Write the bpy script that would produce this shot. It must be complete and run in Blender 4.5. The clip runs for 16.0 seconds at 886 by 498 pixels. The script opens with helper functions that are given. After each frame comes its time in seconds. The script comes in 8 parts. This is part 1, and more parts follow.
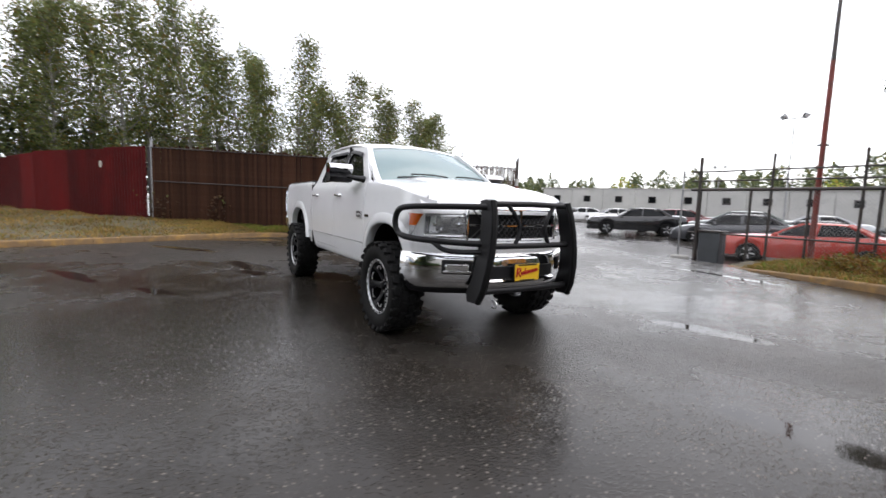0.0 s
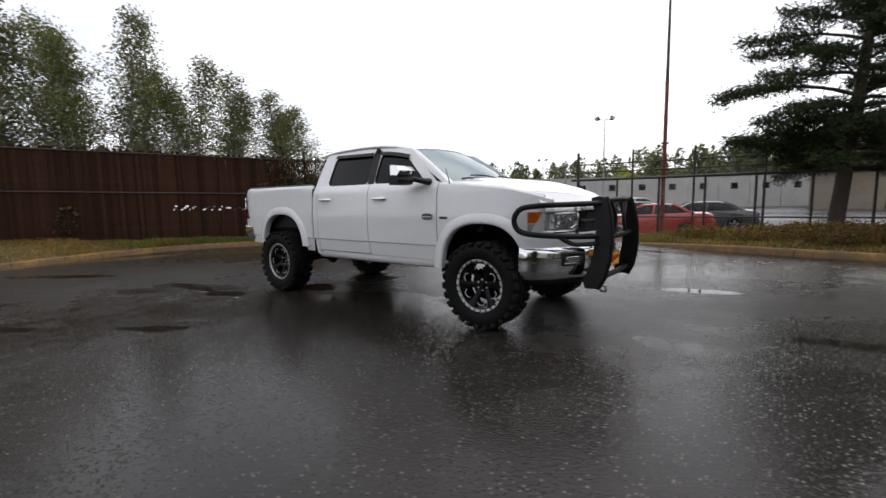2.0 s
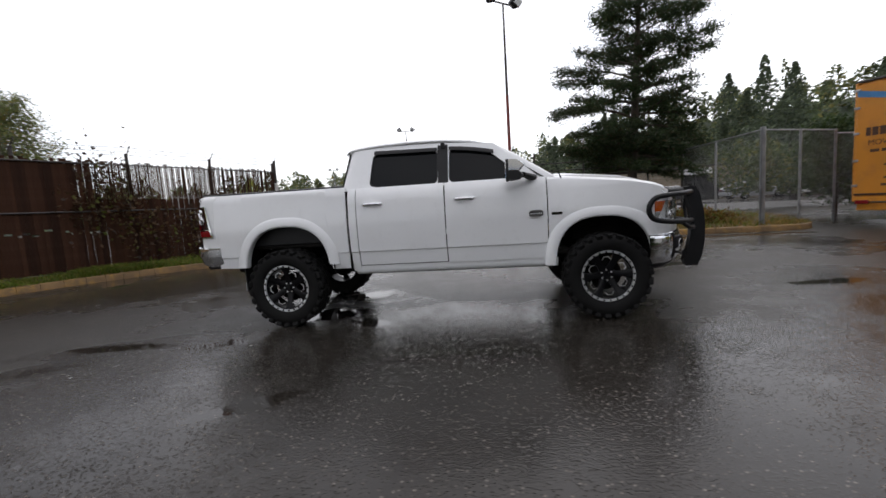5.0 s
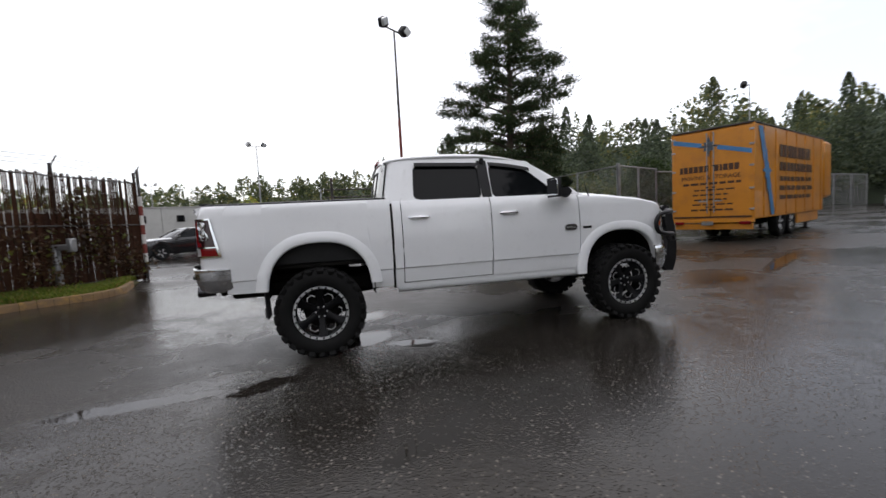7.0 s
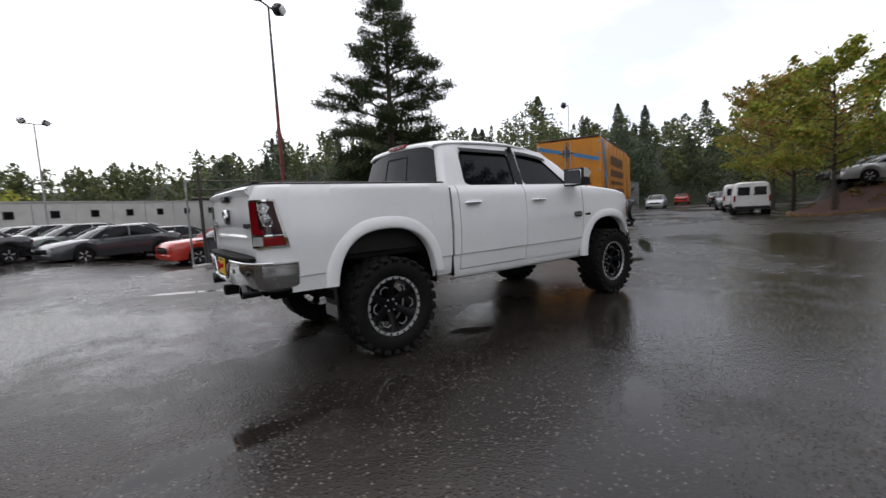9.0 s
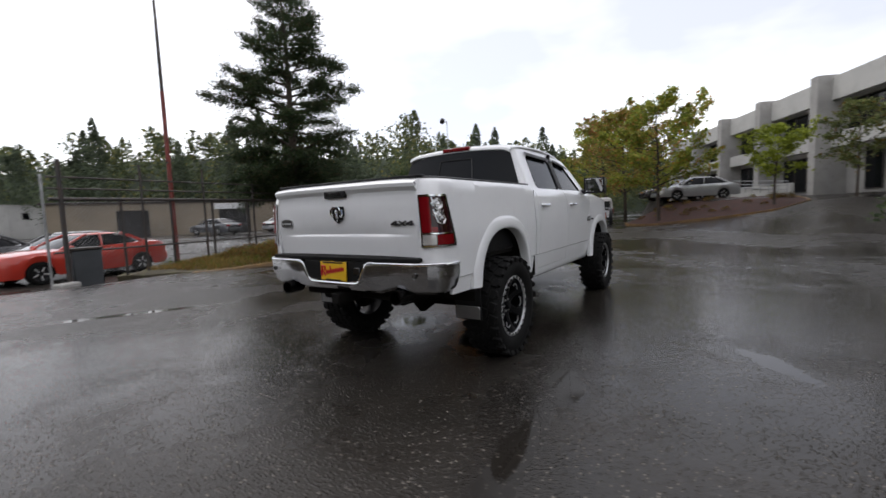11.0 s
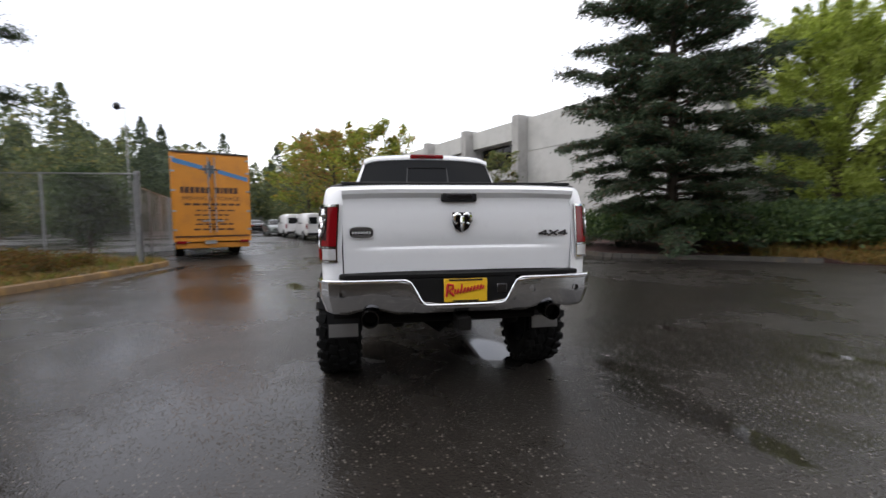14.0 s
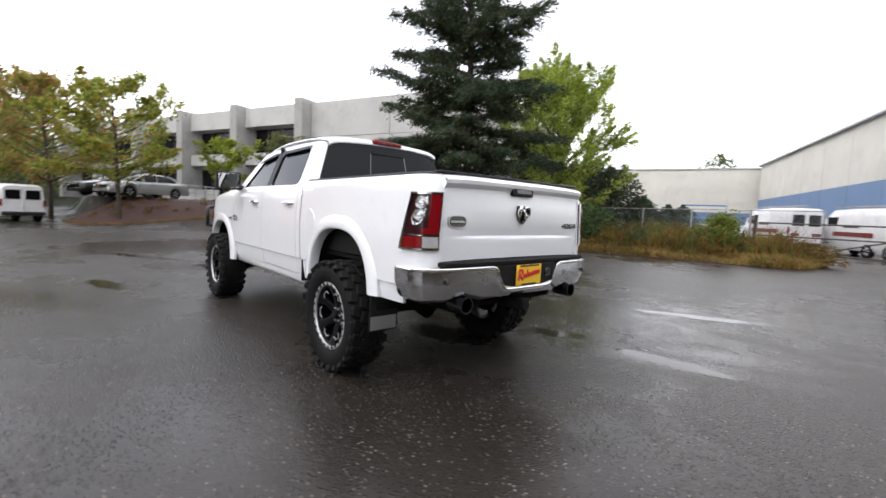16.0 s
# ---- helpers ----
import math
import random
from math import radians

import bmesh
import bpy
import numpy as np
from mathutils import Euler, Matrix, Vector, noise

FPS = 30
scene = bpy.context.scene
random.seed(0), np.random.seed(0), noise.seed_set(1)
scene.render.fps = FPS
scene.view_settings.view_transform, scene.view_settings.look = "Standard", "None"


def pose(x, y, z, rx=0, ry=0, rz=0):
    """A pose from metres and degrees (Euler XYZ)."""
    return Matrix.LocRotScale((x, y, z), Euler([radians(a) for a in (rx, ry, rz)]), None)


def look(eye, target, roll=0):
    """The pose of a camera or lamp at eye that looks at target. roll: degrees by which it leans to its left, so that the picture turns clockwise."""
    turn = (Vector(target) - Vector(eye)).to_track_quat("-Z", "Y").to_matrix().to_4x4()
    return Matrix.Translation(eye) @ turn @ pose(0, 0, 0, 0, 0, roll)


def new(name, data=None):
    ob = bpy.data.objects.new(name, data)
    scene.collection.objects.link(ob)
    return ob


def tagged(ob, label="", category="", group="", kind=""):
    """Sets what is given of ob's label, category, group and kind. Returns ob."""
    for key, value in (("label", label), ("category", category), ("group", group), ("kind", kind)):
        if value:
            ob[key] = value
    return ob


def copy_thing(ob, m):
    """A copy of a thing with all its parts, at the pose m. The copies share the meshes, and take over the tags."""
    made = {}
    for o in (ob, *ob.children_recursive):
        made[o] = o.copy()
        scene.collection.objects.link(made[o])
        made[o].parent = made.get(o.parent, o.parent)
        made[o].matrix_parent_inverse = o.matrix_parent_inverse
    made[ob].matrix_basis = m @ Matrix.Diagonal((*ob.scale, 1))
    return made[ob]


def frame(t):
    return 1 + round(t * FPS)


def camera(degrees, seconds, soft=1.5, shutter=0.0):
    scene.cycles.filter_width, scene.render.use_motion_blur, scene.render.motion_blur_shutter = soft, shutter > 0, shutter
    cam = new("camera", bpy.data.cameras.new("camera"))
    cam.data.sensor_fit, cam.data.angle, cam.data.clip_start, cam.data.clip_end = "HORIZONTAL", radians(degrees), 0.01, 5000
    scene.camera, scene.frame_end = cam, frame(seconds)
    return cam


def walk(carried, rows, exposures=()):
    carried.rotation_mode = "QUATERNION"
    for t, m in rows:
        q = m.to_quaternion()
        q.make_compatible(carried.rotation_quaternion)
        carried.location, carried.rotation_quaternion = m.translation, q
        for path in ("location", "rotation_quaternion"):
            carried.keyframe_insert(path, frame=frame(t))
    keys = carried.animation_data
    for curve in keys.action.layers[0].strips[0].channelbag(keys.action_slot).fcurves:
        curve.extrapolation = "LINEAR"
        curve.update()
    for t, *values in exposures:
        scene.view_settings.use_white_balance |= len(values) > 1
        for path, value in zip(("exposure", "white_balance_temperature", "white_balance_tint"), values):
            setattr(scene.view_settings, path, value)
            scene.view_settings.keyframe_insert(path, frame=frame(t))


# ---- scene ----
cam = camera(91.9, 16.0, shutter=0.5)
PATH = [
    (0, (5.686, -2.664, 1.271), (3.994, -1.618, 1.066), 1.8),
    (0.5, (5.44, -3.249, 1.288), (3.851, -2.055, 1.066), 1.3),
    (1, (5.038, -3.702, 1.302), (3.532, -2.399, 1.118), 0.3),
    (1.5, (4.627, -4.242, 1.316), (3.315, -2.746, 1.105), -0.1),
    (2, (4.094, -4.627, 1.309), (2.89, -3.045, 1.087), -1.0),
    (2.5, (3.589, -4.99, 1.347), (2.582, -3.275, 1.136), -0.5),
    (3, (3.047, -5.291, 1.363), (2.175, -3.506, 1.131), -1.0),
    (3.5, (2.461, -5.486, 1.367), (1.746, -3.635, 1.118), -0.6),
    (4, (1.904, -5.588, 1.321), (1.372, -3.676, 1.069), -2.5),
    (4.2, (1.677, -5.58, 1.309), (1.181, -3.657, 1.077), -3.9),
    (6.3, (-0.853, -5.614, 1.353), (-0.56, -3.647, 1.143), -3.8),
    (6.5, (-1.056, -5.577, 1.354), (-0.687, -3.62, 1.166), -5.4),
    (7, (-1.613, -5.419, 1.356), (-1.123, -3.486, 1.2), -3.1),
    (7.5, (-2.183, -5.239, 1.334), (-1.457, -3.389, 1.113), -3.3),
    (8, (-2.742, -4.934, 1.323), (-1.885, -3.138, 1.129), -3.2),
    (8.5, (-3.285, -4.656, 1.322), (-2.237, -2.966, 1.11), -4.0),
    (8.7, (-3.463, -4.534, 1.32), (-2.348, -2.886, 1.116), -3.8),
    (10.8, (-5.185, -2.788, 1.308), (-3.573, -1.619, 1.124), -0.8),
    (11, (-5.328, -2.578, 1.322), (-3.661, -1.486, 1.147), -2.2),
    (11.5, (-5.491, -2.080, 1.345), (-3.729, -1.148, 1.182), -0.9),
    (12, (-5.689, -1.562, 1.327), (-3.830, -0.850, 1.140), -0.5),
    (12.5, (-5.724, -1.008, 1.278), (-3.794, -0.528, 1.073), -0.7),
    (13, (-5.797, -0.458, 1.279), (-3.813, -0.266, 1.105), -0.9),
    (13.5, (-5.756, 0.075, 1.297), (-3.767, 0.069, 1.095), -1.5),
    (14, (-5.690, 0.572, 1.345), (-3.720, 0.258, 1.206), -0.5),
    (14.5, (-5.598, 1.079, 1.344), (-3.698, 0.467, 1.218), -0.3),
    (15, (-5.429, 1.579, 1.327), (-3.630, 0.714, 1.205), 2.3),
    (15.5, (-5.249, 2.109, 1.318), (-3.607, 0.985, 1.113), 4.5),
    (16, (-4.957, 2.571, 1.317), (-3.455, 1.260, 1.148), 2.4),
]
EXPOSURES = [(0, 0.84), (1, 0.42), (1.5, 0.14), (3.5, 0.05), (7, 0.12), (8.5, 0.1), (11, 0.09), (12.5, 0.26), (13.5, 0.48), (14.5, 0.62), (16, 0.95)]
walk(cam, [(t, look(eye, target, roll)) for t, eye, target, roll in PATH], [(t, e, 6700, 13) for t, e in EXPOSURES])

# ---- world and light ----
SUN_EL, SUN_ROT = radians(60), radians(20)


def build_world():
    w = bpy.data.worlds.new("overcast_sky")
    scene.world = w
    w.use_nodes = True
    nt = w.node_tree
    nt.nodes.clear()
    out = nt.nodes.new("ShaderNodeOutputWorld")
    sky = nt.nodes.new("ShaderNodeTexSky")
    sky.sky_type, sky.sun_disc = "NISHITA", False
    sky.sun_elevation, sky.sun_rotation = SUN_EL, SUN_ROT
    b1 = nt.nodes.new("ShaderNodeBackground")
    b1.inputs["Strength"].default_value = 0.05
    nt.links.new(sky.outputs[0], b1.inputs["Color"])
    # the closed cloud cover: broad, soft swells of grey and white
    tc = nt.nodes.new("ShaderNodeTexCoord")
    mp = nt.nodes.new("ShaderNodeMapping")
    mp.inputs["Scale"].default_value = (1.0, 1.0, 2.6)
    n = nt.nodes.new("ShaderNodeTexNoise")
    n.inputs["Scale"].default_value, n.inputs["Detail"].default_value, n.inputs["Roughness"].default_value = 1.7, 5, 0.5
    nt.links.new(tc.outputs["Generated"], mp.inputs["Vector"])
    nt.links.new(mp.outputs[0], n.inputs["Vector"])
    r = nt.nodes.new("ShaderNodeValToRGB")
    r.color_ramp.elements[0].position, r.color_ramp.elements[0].color = 0.36, (0.57, 0.59, 0.64, 1)
    r.color_ramp.elements[1].position, r.color_ramp.elements[1].color = 0.62, (1.0, 1.0, 1.0, 1)
    nt.links.new(n.outputs["Fac"], r.inputs["Fac"])
    # the cloud is brighter on the side where the sun stands behind it
    side = nt.nodes.new("ShaderNodeVectorMath")
    side.operation = "DOT_PRODUCT"
    side.inputs[1].default_value = (math.sin(SUN_ROT), math.cos(SUN_ROT), 0.0)
    nt.links.new(tc.outputs["Generated"], side.inputs[0])
    grade = nt.nodes.new("ShaderNodeMapRange")
    grade.inputs["From Min"].default_value, grade.inputs["From Max"].default_value = -1.0, 1.0
    grade.inputs["To Min"].default_value, grade.inputs["To Max"].default_value = SKY * 0.96, SKY * 1.12
    nt.links.new(side.outputs["Value"], grade.inputs["Value"])
    b2 = nt.nodes.new("ShaderNodeBackground")
    nt.links.new(grade.outputs["Result"], b2.inputs["Strength"])
    nt.links.new(r.outputs["Color"], b2.inputs["Color"])
    add = nt.nodes.new("ShaderNodeAddShader")
    nt.links.new(b1.outputs[0], add.inputs[0])
    nt.links.new(b2.outputs[0], add.inputs[1])
    nt.links.new(add.outputs[0], out.inputs["Surface"])
    lamp = bpy.data.lights.new("sun", "SUN")
    lamp.energy, lamp.angle, lamp.color = 0.5, radians(60), (1.0, 0.97, 0.93)
    ob = new("sun", lamp)
    d = Vector((math.sin(SUN_ROT) * math.cos(SUN_EL), math.cos(SUN_ROT) * math.cos(SUN_EL), math.sin(SUN_EL)))
    ob.matrix_world = look(d * 50, (0, 0, 0))


SKY = 1.11
build_world()


# ---- materials ----
def base_mat(name):
    m = bpy.data.materials.new(name)
    m.use_nodes = True
    nt = m.node_tree
    return m, nt, nt.nodes["Principled BSDF"]


def add_noise(nt, scale, detail=4, rough=0.55, kind="Object", stretch=None):
    tc = nt.nodes.new("ShaderNodeTexCoord")
    n = nt.nodes.new("ShaderNodeTexNoise")
    n.inputs["Scale"].default_value, n.inputs["Detail"].default_value, n.inputs["Roughness"].default_value = scale, detail, rough
    src = tc.outputs[kind]
    if stretch:
        mp = nt.nodes.new("ShaderNodeMapping")
        mp.inputs["Scale"].default_value = stretch
        nt.links.new(src, mp.inputs["Vector"])
        src = mp.outputs[0]
    nt.links.new(src, n.inputs["Vector"])
    return n.outputs["Fac"]


def ramp(nt, fac, stops):
    r = nt.nodes.new("ShaderNodeValToRGB")
    el = r.color_ramp.elements
    while len(el) < len(stops):
        el.new(0.5)
    for e, (p, c) in zip(el, stops):
        e.position = p
        e.color = (*c, 1) if not isinstance(c, (int, float)) else (c, c, c, 1)
    nt.links.new(fac, r.inputs["Fac"])
    return r.outputs["Color"]


def mixc(nt, fac, a, b, mode="MIX"):
    m = nt.nodes.new("ShaderNodeMix")
    m.data_type, m.blend_type = "RGBA", mode
    for sock, v in ((m.inputs[0], fac), (m.inputs[6], a), (m.inputs[7], b)):
        if isinstance(v, (int, float)):
            sock.default_value = v
        elif isinstance(v, tuple):
            sock.default_value = (*v, 1)
        else:
            nt.links.new(v, sock)
    return m.outputs[2]


def calc(nt, op, a, b=0.0):
    m = nt.nodes.new("ShaderNodeMath")
    m.operation = op
    for sock, v in ((m.inputs[0], a), (m.inputs[1], b)):
        if isinstance(v, (int, float)):
            sock.default_value = v
        else:
            nt.links.new(v, sock)
    return m.outputs[0]


def add_bump(nt, p, height, strength, dist=0.01):
    b = nt.nodes.new("ShaderNodeBump")
    b.inputs["Distance"].default_value = dist
    if isinstance(strength, (int, float)):
        b.inputs["Strength"].default_value = strength
    else:
        nt.links.new(strength, b.inputs["Strength"])
    nt.links.new(height, b.inputs["Height"])
    nt.links.new(b.outputs[0], p.inputs["Normal"])


def surf(name, col, rough=0.6, metal=0.0, vary=0.25, scale=3.0, grain=60.0, bump=0.15, coat=0.0, dirt=None, stretch=None, island=0.0, objrand=0.0, spec=0.5):
    """A worn surface: colour varied at two scales, fine relief, uneven gloss."""
    m, nt, p = base_mat(name)
    big = add_noise(nt, scale, 5, stretch=stretch)
    fine = add_noise(nt, grain, 3, stretch=stretch)
    lo, hi = tuple(c * (1 - vary) for c in col), tuple(min(1, c * (1 + vary)) for c in col)
    c = ramp(nt, big, [(0.3, lo), (0.7, hi)])
    c = mixc(nt, calc(nt, "MULTIPLY", fine, vary * 0.9), c, tuple(v * 0.45 for v in col))
    if dirt:
        d = ramp(nt, add_noise(nt, scale * 2.3, 6, 0.7), [(0.5, 0.0), (0.75, 0.8)])
        c = mixc(nt, d, c, dirt)
    if island or objrand:
        if objrand:
            rnd = nt.nodes.new("ShaderNodeObjectInfo").outputs["Random"]
        else:
            rnd = nt.nodes.new("ShaderNodeNewGeometry").outputs["Random Per Island"]
        amt = max(island, objrand)
        c = mixc(nt, 1.0, c, ramp(nt, rnd, [(0.0, 1 - amt), (1.0, 1.0)]), "MULTIPLY")
    nt.links.new(c, p.inputs["Base Color"])
    p.inputs["Metallic"].default_value = metal
    p.inputs["Specular IOR Level"].default_value = spec
    p.inputs["Coat Weight"].default_value = coat
    p.inputs["Coat Roughness"].default_value = 0.03
    nt.links.new(ramp(nt, big, [(0.25, max(0.0, rough - 0.12 * rough)), (0.75, min(1.0, rough * 1.15))]), p.inputs["Roughness"])
    if bump:
        add_bump(nt, p, fine, bump, 0.004)
    return m


def paint(name, col, coat=0.9, rough=0.32, drops=True):
    """Wet car paint under clear coat, with fine rain drops."""
    m, nt, p = base_mat(name)
    big = add_noise(nt, 1.3, 4)
    c = ramp(nt, big, [(0.3, tuple(v * 0.95 for v in col)), (0.7, col)])
    grime = ramp(nt, add_noise(nt, 9, 6, 0.7), [(0.56, 0.0), (0.8, 0.12)])
    c = mixc(nt, grime, c, (0.3, 0.28, 0.26))
    nt.links.new(c, p.inputs["Base Color"])
    p.inputs["Roughness"].default_value = rough
    p.inputs["Coat Weight"].default_value = coat
    p.inputs["Coat Roughness"].default_value = 0.04
    if drops:
        v = nt.nodes.new("ShaderNodeTexVoronoi")
        v.inputs["Scale"].default_value = 95
        tc = nt.nodes.new("ShaderNodeTexCoord")
        nt.links.new(tc.outputs["Object"], v.inputs["Vector"])
        h = ramp(nt, v.outputs["Distance"], [(0.0, 1.0), (0.28, 0.0)])
        b = nt.nodes.new("ShaderNodeBump")
        b.inputs["Strength"].default_value, b.inputs["Distance"].default_value = 0.12, 0.002
        nt.links.new(h, b.inputs["Height"])
        nt.links.new(b.outputs[0], p.inputs["Coat Normal"])
    return m


def glass_mat(name, tint, trans=0.0, rough=0.02, spec=0.6):
    m, nt, p = base_mat(name)
    p.inputs["Base Color"].default_value = (*tint, 1)
    p.inputs["Roughness"].default_value = rough
    p.inputs["Transmission Weight"].default_value = trans
    p.inputs["IOR"].default_value = 1.45
    p.inputs["Specular IOR Level"].default_value = spec
    return m


def leaf_mat(name, dark, light, autumn=None, autumn_at=0.85):
    m, nt, p = base_mat(name)
    rnd = nt.nodes.new("ShaderNodeNewGeometry").outputs["Random Per Island"]
    stops = [(0.0, dark), (0.8 if not autumn else autumn_at - 0.1, light)]
    if autumn:
        stops.append((autumn_at, autumn))
    c = ramp(nt, rnd, stops)
    c = mixc(nt, 1.0, c, ramp(nt, add_noise(nt, 0.45, 4), [(0.3, 0.55), (0.7, 1.25)]), "MULTIPLY")
    nt.links.new(c, p.inputs["Base Color"])
    p.inputs["Roughness"].default_value = 0.55
    p.inputs["Specular IOR Level"].default_value = 0.3
    tr = nt.nodes.new("ShaderNodeBsdfTranslucent")
    nt.links.new(c, tr.inputs["Color"])
    mx = nt.nodes.new("ShaderNodeMixShader")
    mx.inputs[0].default_value = 0.35
    nt.links.new(p.outputs[0], mx.inputs[1])
    nt.links.new(tr.outputs[0], mx.inputs[2])
    nt.links.new(mx.outputs[0], nt.nodes["Material Output"].inputs["Surface"])
    return m


def asphalt_mat():
    m, nt, p = base_mat("wet_asphalt")
    tc = nt.nodes.new("ShaderNodeTexCoord")

    def nz(scale, detail=4, rough=0.55, stretch=None):
        return add_noise(nt, scale, detail, rough, "Object", stretch)

    patch = nz(0.16, 5, 0.55)
    mid = nz(0.9, 5, 0.6)
    fine = nz(55, 3)
    vor = nt.nodes.new("ShaderNodeTexVoronoi")
    vor.inputs["Scale"].default_value = 42
    nt.links.new(tc.outputs["Object"], vor.inputs["Vector"])
    stone = ramp(nt, vor.outputs["Distance"], [(0.0, 1.0), (0.45, 0.0)])
    sep = nt.nodes.new("ShaderNodeSeparateColor")
    nt.links.new(vor.outputs["Color"], sep.inputs[0])
    pick = ramp(nt, sep.outputs[0], [(0.78, 0.0), (0.95, 1.0)])
    c = ramp(nt, mid, [(0.3, (0.017, 0.015, 0.012)), (0.7, (0.038, 0.032, 0.026))])
    c = mixc(nt, calc(nt, "MULTIPLY", fine, 0.6), c, (0.02, 0.019, 0.018))
    c = mixc(nt, calc(nt, "MULTIPLY", calc(nt, "MULTIPLY", stone, pick), 0.75), c, (0.40, 0.36, 0.31))
    # standing water: broad damp hollows, and the deeper puddles by their plan (x, y, half length, half width, turn)
    ragged = calc(nt, "ADD", calc(nt, "MULTIPLY", nz(2.6, 6, 0.65), 0.55), calc(nt, "MULTIPLY", mid, 0.45))
    damp = ramp(nt, calc(nt, "ADD", calc(nt, "MULTIPLY", patch, 0.72), calc(nt, "MULTIPLY", ragged, 0.28)), [(0.47, 0.0), (0.56, 1.0)])
    def hollow(spots, level, rag):
        """How deep a place lies in the nearest of the hollows."""
        deep = None
        for x, y, rx, ry, turn in spots:
            mp = nt.nodes.new("ShaderNodeMapping")
            mp.vector_type = "TEXTURE"
            mp.inputs["Location"].default_value = (x, y, 0)
            mp.inputs["Rotation"].default_value = (0, 0, radians(turn))
            mp.inputs["Scale"].default_value = (rx, ry, 1)
            nt.links.new(tc.outputs["Object"], mp.inputs["Vector"])
            ln = nt.nodes.new("ShaderNodeVectorMath")
            ln.operation = "LENGTH"
            nt.links.new(mp.outputs[0], ln.inputs[0])
            one = calc(nt, "SUBTRACT", level, calc(nt, "ADD", ln.outputs["Value"], calc(nt, "MULTIPLY", ragged, rag)))
            deep = one if deep is None else calc(nt, "MAXIMUM", deep, one)
        return deep

    pool = hollow(PUDDLES, 2.15, 2.2)
    film = ramp(nt, hollow(FILMS, 1.9, 1.8), [(0.0, 0.0), (0.85, 1.0)])
    damp = calc(nt, "MAXIMUM", damp, film)
    pool = ramp(nt, pool, [(0.0, 0.0), (0.48, 1.0)])
    wet = calc(nt, "MAXIMUM", calc(nt, "MULTIPLY", damp, 0.68), calc(nt, "MAXIMUM", pool, calc(nt, "MULTIPLY", film, 0.63)))
    dry = calc(nt, "SUBTRACT", 1.0, wet)
    nt.links.new(mixc(nt, calc(nt, "MULTIPLY", wet, 0.6), c, (0.016, 0.014, 0.012)), p.inputs["Base Color"])
    r = calc(nt, "ADD", calc(nt, "MULTIPLY", dry, 0.27), 0.03)
    r = calc(nt, "ADD", r, calc(nt, "MULTIPLY", calc(nt, "MULTIPLY", mid, dry), 0.12))
    nt.links.new(r, p.inputs["Roughness"])
    p.inputs["Specular IOR Level"].default_value = 0.25
    h = calc(nt, "ADD", calc(nt, "MULTIPLY", stone, 0.7), calc(nt, "MULTIPLY", fine, 0.5))
    add_bump(nt, p, h, calc(nt, "ADD", calc(nt, "MULTIPLY", dry, 0.52), 0.012), 0.015)
    return m


PUDDLES = ((-1.50, -0.55, 0.62, 0.36, 20), (-0.85, -0.95, 0.45, 0.22, -20), (-2.25, -1.60, 0.50, 0.20, 28), (-1.2, 0.6, 0.5, 0.3, 40), (7.8, 1.7, 2.7, 0.2, 30), (-9.0, -1.4, 0.5, 2.2, -20), (-8.0, 3.0, 0.45, 1.8, 45), (1.5, 6.8, 2.0, 0.16, -8), (6.5, 6.2, 2.2, 0.28, -2), (-6.6, -2.6, 1.2, 0.22, 35), (-2.6, 4.6, 1.4, 0.14, 150), (-3.3, -1.66, 0.8, 0.15, 5), (-1.15, -2.95, 0.55, 0.17, 35), (-2.85, -4.08, 1.1, 0.16, 27), (4.85, 0.42, 0.7, 0.22, 12), (3.4, 2.2, 0.7, 0.2, 14))
FILMS = ((-3.0, -3.2, 1.1, 0.25, -32), (2.6, 3.6, 4.2, 2.4, 40), (4.9, 0.6, 1.9, 1.1, 20), (2.3, -2.5, 1.2, 0.6, 25), (0.4, -5.2, 2.6, 0.7, 8), (-3.2, -1.6, 1.5, 0.36, 20), (-2.8, -4.0, 1.3, 0.14, 26), (-3.6, -2.3, 1.2, 0.4, 24), (-1.1, -2.9, 0.9, 0.35, 15), (-2.6, 1.9, 1.8, 0.9, 20), (-1.0, 3.4, 2.2, 1.1, 10), (-4.4, 3.4, 2.2, 1.1, 150), (-6.2, 1.5, 1.8, 1.0, 60), (-5.0, 8.5, 3.0, 1.5, 20), (3.7, -0.5, 0.5, 0.35, 0))


WHITE = paint("white_paint", (0.85, 0.86, 0.87))
ASPHALT = asphalt_mat()
CHROME = surf("chrome", (0.78, 0.79, 0.80), 0.07, 1.0, vary=0.06, scale=4, bump=0.02)
STEEL = surf("machined_alloy", (0.70, 0.71, 0.72), 0.42, 0.75, vary=0.12, bump=0.05)
BLACKGLOSS = surf("black_gloss", (0.010, 0.010, 0.011), 0.16, 0.0, vary=0.3, bump=0.02, coat=0.5)
BLACKPL = surf("black_plastic", (0.012, 0.012, 0.013), 0.5, 0.0, vary=0.3, grain=220, bump=0.12, spec=0.3)
BLACKSTEEL = surf("black_powdercoat", (0.012, 0.012, 0.013), 0.42, 0.0, vary=0.35, grain=160, bump=0.12, spec=0.22)
UNDER = surf("grimy_underbody", (0.010, 0.009, 0.008), 0.8, 0.0, vary=0.5, scale=8, bump=0.4, spec=0.15)
RUBBER = surf("tyre_rubber", (0.007, 0.007, 0.007), 0.7, 0.0, vary=0.35, scale=7, grain=90, bump=0.2, dirt=(0.011, 0.010, 0.009), spec=0.2)
DARKGLASS = glass_mat("tinted_glass", (0.006, 0.007, 0.008), spec=0.2)
# pale teal base at half transmission imitates the sky reflected in the windscreen
SKYGLASS = glass_mat("windscreen_sky_glass", (0.34, 0.46, 0.47), 0.5)
